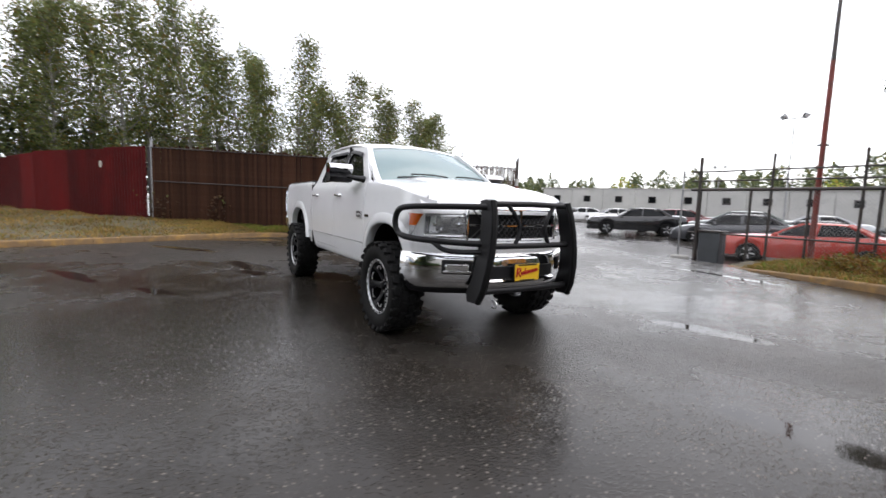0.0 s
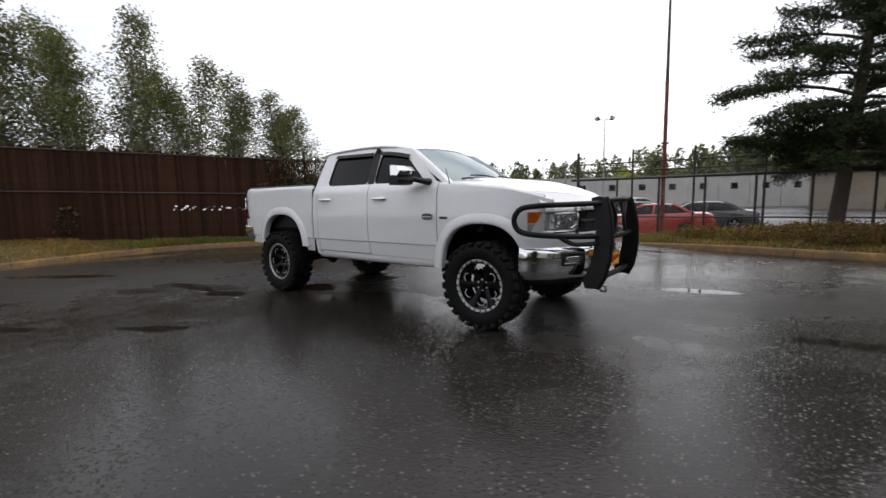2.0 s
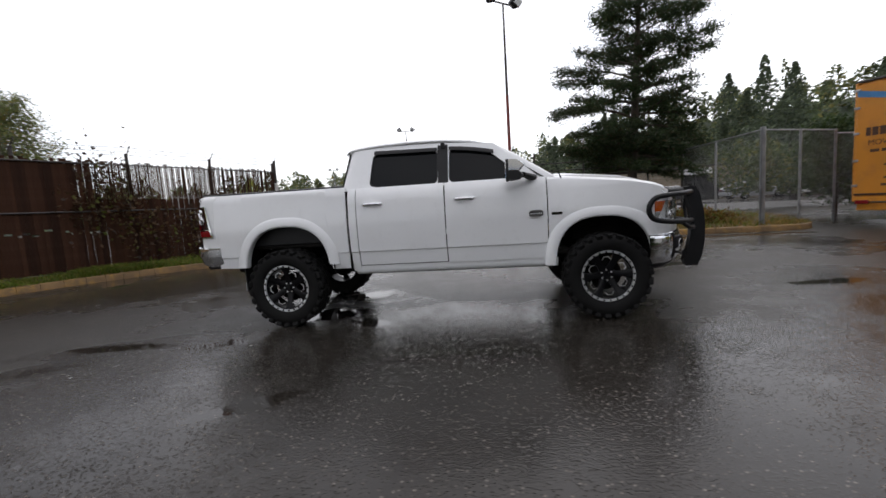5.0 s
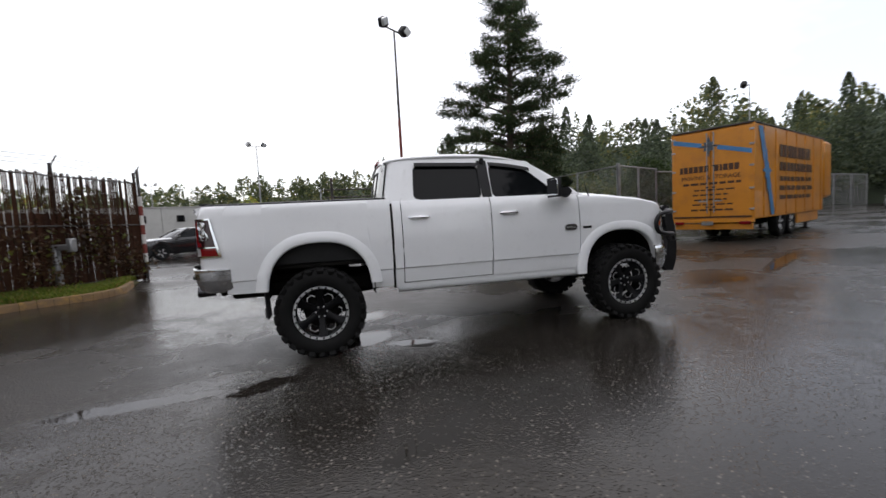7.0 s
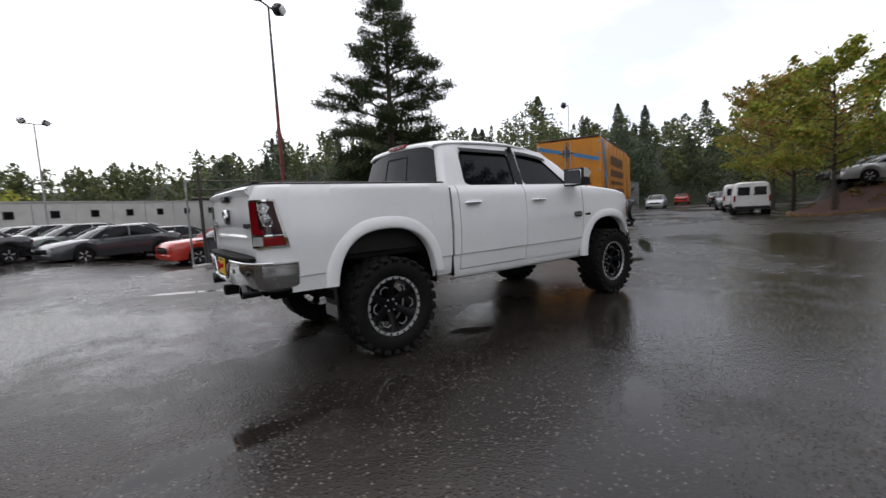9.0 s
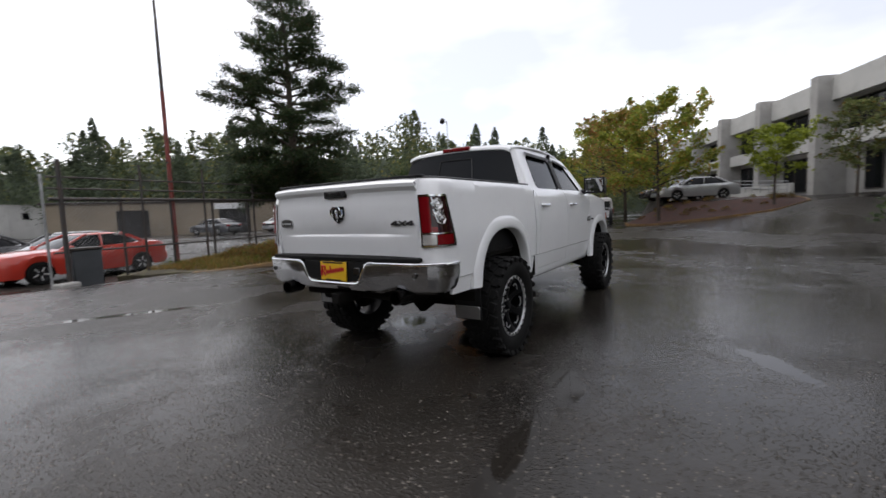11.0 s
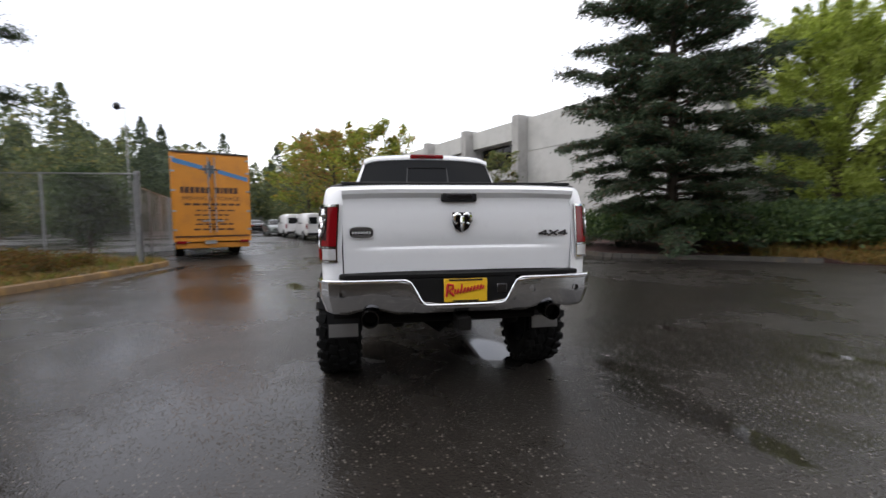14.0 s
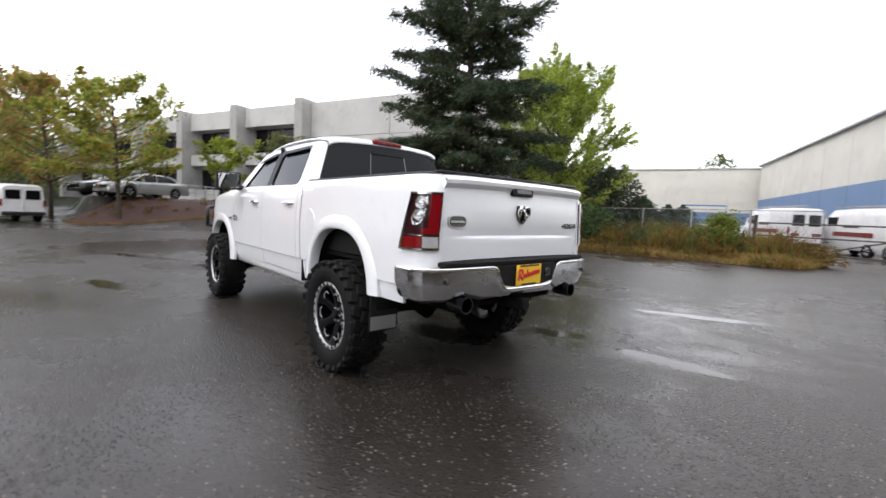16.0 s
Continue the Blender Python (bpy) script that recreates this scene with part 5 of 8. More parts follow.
# striped end post and the bent pipe guard by the west fence
ep = thing("striped_post", "red and white striped steel post at the fence end", "post", pose(-6.7, 8.15, 0))
part("post", Geo().tube([(0, 0, -0.2), (0, 0, 3.05)], 0.04, 8), DARKSTEEL, ep)
for i in range(7):
    part("stripe", Geo().tube([(0.0, 0, 0.5 + i * 0.26), (0.0, 0, 0.76 + i * 0.26)], 0.055, 8), RUSTPOST if i % 2 else surf("white_stripe", (0.62, 0.6, 0.57), 0.5, vary=0.2), ep)
pg = thing("pipe_guard", "pale bent pipe guard standing in the grass", "pipe guard", pose(-7.7, 6.1, 0.1, 0, 0, -20))
part("upright", Geo().box((0, 0, 0.48), (0.14, 0.14, 1.15), 0.02), GALV, pg)
part("arm", Geo().box((0.2, 0, 1.0), (0.5, 0.13, 0.13), 0.02), GALV, pg)
part("head", Geo().box((0.42, 0, 1.04), (0.13, 0.16, 0.3), 0.02), GALV, pg)
# field gate by the vans
fg = thing("field_gate", "grey steel bar gate in front of parked vans", "gate")
for p, q in (((-0.3, -18.0, 1.45), (-9.5, -17.2, 1.45)), ((-0.3, -18.0, 0.95), (-9.5, -17.2, 0.95)), ((-0.3, -18.0, 0.35), (-9.5, -17.2, 0.35)), ((-2.0, -17.85, 0.35), (-5.5, -17.5, 1.4))):
    part("rail", Geo().tube([p, q], 0.03, 6), DARKSTEEL, fg)
part("post", Geo().tube([(-0.2, -18.0, -0.1), (-0.2, -18.0, 1.75)], 0.07, 8), DARKSTEEL, fg)


# ---- the pickup truck: x forward, y to its left, wheels on z = 0 ----
WB = 1.785
TRUCK = thing("pickup_truck", "white lifted crew-cab pickup with black brush guard", "pickup truck")


def side_y(z):
    """Half width of the body side at a height."""
    return lerp_table(z, ((0.50, 0.835), (0.58, 0.862), (0.66, 0.885), (0.78, 0.904), (0.814, 0.904), (0.826, 0.925), (1.0, 0.934), (1.15, 0.938), (1.30, 0.926), (1.40, 0.918), (1.46, 0.905), (1.50, 0.888), (1.54, 0.850)))


def bed_y(z):
    """Half width of the bed side, straighter toward its top."""
    return side_y(z) if z < 1.38 else lerp_table(z, ((1.38, 0.92), (1.46, 0.914), (1.52, 0.908), (1.545, 0.898), (1.56, 0.878)))


def plan_k(x):
    """How far the side pulls in toward the nose and the tail."""
    return lerp_table(x, ((-2.96, 0.985), (-2.8, 0.996), (-2.5, 1.0), (1.95, 1.0), (2.1, 0.996), (2.2, 0.988), (2.28, 0.972), (2.34, 0.946), (2.42, 0.876), (2.49, 0.782)))


def arch_z(x, cx, hw, zc, top):
    """Height of the wheel arch above x (a squared circle), or None."""
    s = abs(x - cx) / hw
    return zc + (top - zc) * (1 - s ** 2.5) ** (1 / 2.5) if s < 1 else None


ARCH_F, ARCH_R = (1.765, 0.505, 0.55, 1.085), (-1.765, 0.520, 0.60, 1.162)


def body_bottom(x, sill=0.60):
    for a in (ARCH_F, ARCH_R):
        z = arch_z(x, *a)
        if z is not None:
            return max(z, sill if sill else (lerp_table(x, ((-2.8, 0.70), (-2.3, 0.69), (-1.74, 0.68), (-1.73, 0.635)))))
    return sill if sill else lerp_table(x, ((-2.8, 0.70), (-2.3, 0.69), (-1.74, 0.68), (-1.73, 0.635)))


def panel_xs(x0, x1, extra=()):
    xs = set(np.linspace(x0, x1, max(3, int((x1 - x0) / 0.06))))
    for cx, hw, _, _ in (ARCH_F, ARCH_R):
        for k in range(25):
            x = cx - hw * math.cos(math.pi * k / 24)
            if x0 < x < x1:
                xs.add(x)
    return sorted(xs)


def body_panel(name, x0, x1, ztop, s, sill=0.60, nz=22, slant=(0, 0), label="", yfun=None):
    """A side panel between two shut lines, cut out over the wheel."""
    G = []
    for x in panel_xs(x0, x1):
        zt = ztop(x) if callable(ztop) else ztop
        zb = body_bottom(x, sill)
        u = (x - x0) / (x1 - x0)
        row = []
        zs = list(np.linspace(zb, 0.808, 5)) + [0.814, 0.826, 0.834] + list(np.linspace(0.85, zt, nz - 8)) if zb < 0.79 else np.linspace(zb, zt, nz)
        for z in zs:
            e = (slant[0] * (1 - u) + slant[1] * u) * (z - 1.1)
            row.append((x + e, s * (yfun or side_y)(z) * plan_k(x), z))
        G.append(row)
    return part(name, Geo().slab(G, 0.022, flip=s > 0), WHITE, TRUCK, label, smooth=28)


def hood_z(x, y):
    zc = lerp_table(x, ((1.15, 1.565), (1.47, 1.555), (2.04, 1.495), (2.30, 1.435), (2.48, 1.375), (2.58, 1.325), (2.65, 1.275)))
    crown = 0.045 * (1 - (abs(y) / 0.86) ** 2)
    dome = 0.022 / (1 + math.exp((abs(y) - 0.43) / 0.018)) * min(1, max(0, (2.6 - x) / 0.5))
    return zc - 0.045 + crown + dome


def fender_top(x):
    return hood_z(x, 0.86) - 0.030


# body sides
for s in (-1, 1):
    body_panel("bed_side", -2.645, -1.022, 1.558, s, None, yfun=bed_y)
    body_panel("cab_corner", -0.996, -0.908, 1.535, s, 0.60)
    part("cab_gap", Geo().box((-1.01, s * 0.86, 1.06), (0.02, 0.10, 0.90), 0.004), UNDER, TRUCK)
    body_panel("rear_door", -0.898, 0.098, 1.535, s, 0.665)
    body_panel("front_door", 0.110, 1.195, lambda x: 1.535 - 0.02 * max(0, x - 0.8), s, 0.655)
    body_panel("front_fender", 1.207, 2.47, fender_top, s)
    # sill below the doors
    G = []
    for x in np.linspace(-0.97, 1.30, 14):
        G.append([(x, s * y, z) for y, z in ((0.868, 0.655), (0.868, 0.62), (0.862, 0.585), (0.84, 0.56), (0.78, 0.545))])
    part("sill", Geo().slab(G, 0.02, flip=s < 0), WHITE, TRUCK)
    # flares round the wheel openings
    for (cx, hw, zc, top), wid, low in ((ARCH_F, 0.080, 0.58), (ARCH_R, 0.078, 0.70)):
        rings = []
        for k in range(41):
            a = math.pi * k / 40
            e = 2 / 2.5
            c, sn = math.cos(a), math.sin(a)
            c_, s_ = math.copysign(abs(c) ** e, c), sn ** e

            def pt(off, y):
                x, z = cx - (hw + off) * c_, zc + (top - zc + off) * s_
                z = max(z, low) if off < 0.5 else z
                return (x, s * y * min(1.0, plan_k(x) + 0.01), z)
            yb = side_y(1.0)
            rings.append([pt(-0.010, yb - 0.07), pt(-0.012, yb + 0.010), pt(-0.004, yb + 0.019), pt(0.012, yb + 0.022), pt(wid * 0.6, yb + 0.018), pt(wid * 0.95, yb + 0.010), pt(wid * 1.15, yb + 0.003), pt(wid * 1.3, yb - 0.006), pt(wid * 1.3, yb - 0.04)])
        part("wheel_flare", Geo().loft(rings), WHITE, TRUCK, smooth=50)
    # wheel wells
    for cx, hw, zc, top in (ARCH_F, ARCH_R):
        rings = []
        for k in range(25):
            a = math.pi * k / 24
            x, z = cx - (hw + 0.03) * math.cos(a), zc - 0.02 + (top - zc + 0.04) * math.sin(a) ** 0.8
            rings.append([(x, s * 0.895, z), (x, s * 0.45, z)])
        part("wheel_well", Geo().slab(rings, 0.01), UNDER, TRUCK)
    # rear lower corner below the lamp is part of the bed side; door handles
    for hx in (-0.715, 0.318):
        h = part("door_handle", Geo().tube([(hx - 0.105, s * 0.925, 1.352), (hx - 0.085, s * 0.950, 1.352), (hx + 0.085, s * 0.950, 1.352), (hx + 0.105, s * 0.925, 1.352)], 0.017, 8, flat=0.8), CHROME, TRUCK, "chrome door handle")
        part("handle_base", Geo().box((hx, s * 0.926, 1.352), (0.19, 0.02, 0.036), 0.008), CHROME, h)
    part("engine_badge", Geo().box((1.295, s * 0.938, 1.13), (0.11, 0.008, 0.028), 0.004), BLACKGLOSS, TRUCK, "small dark nameplate on the fender")
part("antenna", Geo().tube([(1.385, -0.885, 1.36), (1.385, -0.885, 1.395), (1.30, -0.885, 1.66)], [0.014, 0.010, 0.0025], 6), BLACKPL, TRUCK, "thin black mast antenna")
ff = part("fuel_flap", Geo().lathe([(0.002, 0.004), (0.085, 0.004), (0.088, 0.0), (0.094, -0.004)], 28, Matrix.Translation((-1.24, 0.935, 1.21))), WHITE, TRUCK, "round fuel flap")

# bonnet, its front edge following the round of the nose
def bonnet_end(y):
    return lerp_table(abs(y), ((0.0, 2.72), (0.15, 2.715), (0.30, 2.70), (0.45, 2.655), (0.54, 2.60), (0.62, 2.56), (0.73, 2.50), (0.82, 2.43), (0.885, 2.35))) - 0.15


G = [[(1.20 + u * (bonnet_end(v * 0.80) - 1.20), v * 0.858 * min(1, plan_k(1.20 + u * (bonnet_end(v * 0.80) - 1.20)) + 0.02), 0) for v in np.linspace(-1, 1, 41)] for u in np.linspace(0, 1, 34)]
G = [[(x, y, hood_z(x, y) - 0.006 * max(0, (abs(y) - 0.79) / 0.065) ** 2 * (abs(y) > 0.79)) for x, y, _ in row] for row in G]
part("bonnet", Geo().slab(G, 0.025), WHITE, TRUCK, smooth=40)
EDGE = G[-1]
G = []
for x, y, z in EDGE:
    row = []
    for f, k in ((0.01, 0.98), (0.2, 0.80), (0.42, 0.57), (0.64, 0.36), (0.84, 0.17), (0.97, 0.05), (0.98, -0.12)):
        row.append((x + 0.15 * f, y * (1 + 0.04 * f), 1.215 + (z - 1.215) * k))
    G.append(row)
part("nose_header", Geo().slab(G, 0.015, flip=True), WHITE, TRUCK, smooth=60)
for s in (-1, 1):
    G = []
    for x in np.linspace(1.207, 2.40, 26):
        zf = fender_top(x)
        yo, yi = side_y(zf) * plan_k(x), 0.862 * min(1, plan_k(x) + 0.02)
        G.append([(x, s * yo, zf - 0.002), (x, s * (yo * 0.7 + yi * 0.3), zf + 0.016), (x, s * yi, zf + 0.025), (x, s * (yi - 0.004), zf - 0.10)])
    part("fender_ledge", Geo().slab(G, 0.012, flip=s > 0), WHITE, TRUCK, smooth=60)

# cab roof and pillars
def roof_z(x, y):
    zc = lerp_table(x, ((-1.06, 2.020), (-0.95, 2.050), (-0.7, 2.074), (-0.3, 2.086), (0.1, 2.078), (0.4, 2.045), (0.62, 1.995), (0.70, 1.968)))
    return zc - 0.024 * (abs(y) / 0.55) ** 2 - 0.028 * (max(0, abs(y) - 0.55) / 0.12) ** 2


G = [[(x - 0.10 * (abs(y) / 0.66) ** 2 * (1 if x > 0 else 0) * max(0, (x - 0.2)) * 2, y, roof_z(x, y)) for y in np.linspace(-0.665, 0.665, 31)] for x in np.linspace(-1.005, 0.69, 30)]
part("roof", Geo().slab(G, 0.035), WHITE, TRUCK, smooth=50)


def cab_y(z):
    """Half width of the cab glass area."""
    return lerp_table(z, ((1.50, 0.862), (1.535, 0.845), (1.70, 0.780), (1.90, 0.700), (2.0, 0.655)))


def ring_panel(name, outer, inner, s, mat, parent, off=0.0, th=0.03, label=""):
    """A frame between two outlines of (x, z), laid on the cab side."""
    n = len(outer)
    g = Geo()
    k = 0
    for dy in (0, -th):
        for pts in (outer, inner):
            for x, z in pts:
                g.v.append((x, s * (cab_y(z) + off + dy), z))
    for i in range(n):
        j = (i + 1) % n
        g.f += [(i, j, n + j, n + i), (2 * n + i, 3 * n + i, 3 * n + j, 2 * n + j), (i, 2 * n + i, 2 * n + j, j), (n + i, n + j, 3 * n + j, 3 * n + i)]
    return part(name, g, mat, parent, label, smooth=35)


def outline(pts, k=8, r=0.0):
    """Corners joined by evenly divided edges (with the same count on each)."""
    out = []
    for i in range(len(pts)):
        a, b = np.array(pts[i]), np.array(pts[(i + 1) % len(pts)])
        for j in range(k):
            out.append(tuple(a + (b - a) * j / k))
    return out


def rounded(pts, r=0.035):
    """The same outline with its corners cut round, keeping the count of points."""
    P = [np.array(p) for p in pts]
    n = len(P)
    for _ in range(2):
        P = [0.25 * P[i - 1] + 0.5 * P[i] + 0.25 * P[(i + 1) % n] for i in range(n)]
    return [tuple(p) for p in P]


RW_IN = [(-0.755, 1.535), (0.03, 1.520), (0.04, 1.912), (-0.715, 1.925)]
RW_OUT = [(-0.90, 1.505), (0.085, 1.505), (0.085, 1.992), (-0.78, 1.998)]
FW_IN = [(0.155, 1.525), (1.02, 1.500), (0.60, 1.862), (0.165, 1.912)]
FW_OUT = [(0.097, 1.500), (1.195, 1.475), (0.66, 1.945), (0.097, 1.992)]
for s in (-1, 1):
    for nm, o, i_ in (("rear_door_frame", RW_OUT, RW_IN), ("front_door_frame", FW_OUT, FW_IN)):
        oo, ii = outline(o, 10), rounded(outline(i_, 10))
        fr = ring_panel(nm, oo, ii, s, WHITE, TRUCK)
        trim_o, trim_i = ii, [tuple(np.array(p) * 0.97 + np.mean(ii, 0) * 0.03) for p in ii]
        ring_panel("window_seal", trim_o, trim_i, s, BLACKPL, fr, 0.002, 0.02)
        g = Geo()
        cx = np.mean(ii, 0)
        rows = []
        for t in (0.0, 0.5, 0.985):
            rows.append([(cx[0] + (p[0] - cx[0]) * t, s * (cab_y(cx[1] + (p[1] - cx[1]) * t) - 0.012), cx[1] + (p[1] - cx[1]) * t) for p in ii])
        g.loft(rows[::-1], cap=False)
        part("side_window", g, DARKGLASS, fr, "dark tinted side window")
    # rain visors over the windows
    for x0, x1, z0, z1 in ((-0.70, 0.03, 1.930, 1.915), (0.165, 0.66, 1.915, 1.842)):
        G = []
        for k in range(9):
            t = k / 8
            x = x0 + (x1 - x0) * t
            z = z0 + (z1 - z0) * t ** (1 if x0 < 0 else 1.6)
            G.append([(x, s * (cab_y(z + 0.03) + 0.012), z + 0.022), (x, s * (cab_y(z) + 0.022), z + 0.004), (x, s * (cab_y(z - 0.02) + 0.024), z - 0.02)])
        part("rain_visor", Geo().slab(G, 0.004), BLACKPL, TRUCK, "smoked rain visor")
    part("b_pillar", Geo().slab([[(x, s * (cab_y(z) + 0.004), z) for z in np.linspace(1.53, 1.965, 6)] for x in (0.035, 0.09, 0.15)], 0.03, flip=s > 0), BLACKPL, TRUCK, "black door pillar")
    part("b_pillar_cap", Geo().box((0.095, s * 0.69, 1.955), (0.045, 0.03, 0.07), 0.01), BLACKPL, TRUCK)
    # windscreen pillar and rear cab corner
    part("a_pillar", Geo().loft([[(x + dx, s * (y + dy), z + dz) for dx, dy, dz in ((-0.05, 0.015, 0.0), (0.02, 0.015, 0.012), (0.055, -0.035, 0.012), (-0.03, -0.05, -0.02))] for x, y, z in ((1.28, 0.815, 1.50), (1.10, 0.785, 1.62), (0.88, 0.735, 1.77), (0.66, 0.676, 1.908), (0.52, 0.655, 1.950))]), WHITE, TRUCK, smooth=60)
    G = []
    for z in np.linspace(1.50, 2.0, 9):
        y = cab_y(z)
        xr = -1.085 + 0.09 * (z - 1.5) / 0.45
        xf = -0.905 + 0.13 * (z - 1.5) / 0.45
        G.append([(xf, s * y, z), ((xf + xr) / 2, s * y, z), (xr + 0.05, s * (y - 0.004), z), (xr + 0.012, s * (y - 0.03), z), (xr, s * (y - 0.09), z)])
    part("c_pillar", Geo().slab(G, 0.03, flip=s > 0), WHITE, TRUCK, smooth=60)
    # gutter above the doors
    part("roof_gutter", Geo().tube([(x, s * (0.662 if x < 0.4 else 0.662 + 0.02 * (x - 0.4)), roof_z(min(x, 0.62), 0.655) - 0.010) for x in np.linspace(-1.0, 0.66, 14)], 0.014, 6), WHITE, TRUCK)
# rear window wall
G = [[(-1.085 + 0.09 * (z - 1.5) / 0.45, y, z) for y in np.linspace(-0.80 + 0.18 * max(0, z - 1.5) / 0.45, 0.80 - 0.18 * max(0, z - 1.5) / 0.45, 9)] for z in np.linspace(1.05, 1.60, 5)]
part("cab_back", Geo().slab(G, 0.03), WHITE, TRUCK)
def back_glass(y, v, o=0.0):
    """The bowed rear window: y across at its foot, v from 0 at the foot to 1 under the roof edge."""
    z = 1.56 + v * (roof_z(-1.03, y * 0.84) - 0.045 - 1.56)
    return (-1.098 + 0.09 * (z - 1.5) / 0.45 - 0.03 * (1 - (y / 0.79) ** 2) - o, y * (1 - 0.16 * v), z)


bw = part("rear_window", Geo().slab([[back_glass(y, v) for y in np.linspace(-0.785, 0.785, 17)] for v in np.linspace(0, 1, 6)], 0.012), DARKGLASS, TRUCK, "dark tinted rear window with sliding centre pane")
for y in (-0.24, 0.24):
    part("pane_divider", Geo().tube([back_glass(y, v, 0.004) for v in (0.0, 0.4, 0.8)], 0.007, 5), BLACKGLOSS, bw)
part("pane_rail", Geo().tube([back_glass(y, 0.8, 0.004) for y in np.linspace(-0.24, 0.24, 7)], 0.010, 5), BLACKPL, bw)
hl = part("high_brake_lamp", Geo().box((-1.024, 0, 2.018), (0.06, 0.36, 0.046), 0.012), REDLENS, TRUCK, "red high brake lamp on the roof edge")
for y in (-0.06, 0.06):
    part("clear_window", Geo().box((-1.052, y, 2.018), (0.010, 0.045, 0.028), 0.004), LENS, hl)
part("roof_tail", Geo().slab([[(-1.010 + o, y, roof_z(-1.010, y) + dz) for y in np.linspace(-0.665, 0.665, 25)] for o, dz in ((0.01, 0.0), (-0.015, -0.006), (-0.03, -0.025), (-0.03, -0.045), (-0.005, -0.055))], 0.012, flip=True), WHITE, TRUCK, smooth=60)

# windscreen, wipers and cowl
def screen(u, v):
    """u across -1..1, v from cowl 0 to roof 1."""
    y = u * (0.775 * (1 - v) + 0.635 * v)
    x = (1.37 - 0.12 * u * u) * (1 - v) + (0.66 - 0.10 * u * u) * v + 0.035 * math.sin(math.pi * v)
    z = 1.515 * (1 - v) + (1.980 - 0.035 * u * u) * v + 0.012 * math.sin(math.pi * v)
    return (x, y, z)


part("windscreen", Geo().slab([[screen(u, v) for v in np.linspace(0, 1, 9)] for u in np.linspace(-1, 1, 17)], 0.006), SKYGLASS, TRUCK, "rain-spotted windscreen, its pale teal tint imitating reflected sky").visible_shadow = False
for u0 in (-0.75, 0.02):
    pts = [Vector(screen(u0 + 0.8 * t, 0.03 + 0.14 * t * (1 - t) + 0.02)) + Vector((0.03, 0, 0.02)) for t in np.linspace(0, 1, 9)]
    w = part("wiper_arm", Geo().tube(pts, 0.011, 6), BLACKPL, TRUCK)
    part("wiper_blade", Geo().tube([p + Vector((0.0, 0, 0.03)) for p in pts[2:]], 0.008, 5), RUBBER, w)
part("cowl", Geo().slab([[(x, y, 1.525 - 0.04 * (abs(y) / 0.8) ** 2 - (1.45 - x) * 0.05) for y in np.linspace(-0.82, 0.82, 13)] for x in (1.18, 1.28, 1.40)], 0.02), BLACKPL, TRUCK, "black plastic cowl")

# cabin: dashboard, seats and wheel seen through the glass
part("dashboard", Geo().box((1.02, 0, 1.40), (0.42, 1.5, 0.22), 0.08), LEATHER, TRUCK)
part("cab_floor", Geo().box((0.1, 0, 0.80), (2.3, 1.6, 0.08), 0.02), UNDER, TRUCK)
for y in (-0.40, 0.40):
    st = part("front_seat", Geo().box((0.25, y, 1.12), (0.55, 0.52, 0.20), 0.07), LEATHER, TRUCK)
    part("seat_back", Geo().box((-0.02, y, 1.45), (0.17, 0.50, 0.62), 0.07, Matrix.Rotation(radians(-12), 4, "Y")), LEATHER, st)
    part("head_rest", Geo().box((-0.10, y, 1.80), (0.11, 0.28, 0.18), 0.05), LEATHER, st)
part("rear_bench", Geo().box((-0.72, 0, 1.35), (0.22, 1.35, 0.75), 0.08), LEATHER, TRUCK)
part("steering_wheel", Geo().lathe([(0.185 + 0.016 * math.cos(a), 0.016 * math.sin(a)) for a in np.linspace(0, 6.283, 9)[:-1]], 24, pose(0.70, 0.40, 1.38, 0, 0, -90) @ Matrix.Rotation(radians(-25), 4, "X"), close=True), BLACKPL, TRUCK)
part("rear_mirror", Geo().box((0.75, 0, 1.83), (0.04, 0.24, 0.07), 0.02), BLACKPL, TRUCK)

# bed: walls, floor, rails, tailgate; TAIL sets the tail end forward along the bed
TAIL = Matrix.Translation((0.065, 0, 0))
for s in (-1, 1):
    part("bed_rail", Geo().slab([[(x, s * y, z) for y, z in ((0.874, 1.557), (0.870, 1.572), (0.84, 1.580), (0.78, 1.574), (0.775, 1.49))] for x in np.linspace(-2.63, -1.06, 8)], 0.012, flip=s > 0), BLACKPL, TRUCK, "black plastic bed rail cap")
    part("bed_inner_wall", Geo().box((-1.95, s * 0.79, 1.25), (1.66, 0.03, 0.62), 0.01), BLACKPL, TRUCK)
part("bed_floor", Geo().box((-1.95, 0, 0.96), (1.72, 1.58, 0.06), 0.01), BLACKPL, TRUCK)
part("bed_front", Geo().box((-1.115, 0, 1.25), (0.04, 1.62, 0.54), 0.01), WHITE, TRUCK)


def gate_x(z, y):
    """The tailgate's face, with a soft crease low down that fades out toward the sides."""
    fade = max(0.0, 1 - (abs(y) / 0.68) ** 4)
    crease = lerp_table(z, ((1.135, 0.0), (1.152, 0.003), (1.168, 0.020), (1.19, 0.015), (1.23, 0.006), (1.28, 0.0)))
    return fade * crease + lerp_table(z, ((1.0, -2.938), (1.20, -2.958), (1.40, -2.962), (1.455, -2.955), (1.485, -2.958), (1.515, -2.985), (1.54, -2.990), (1.56, -2.965), (1.578, -2.90)))


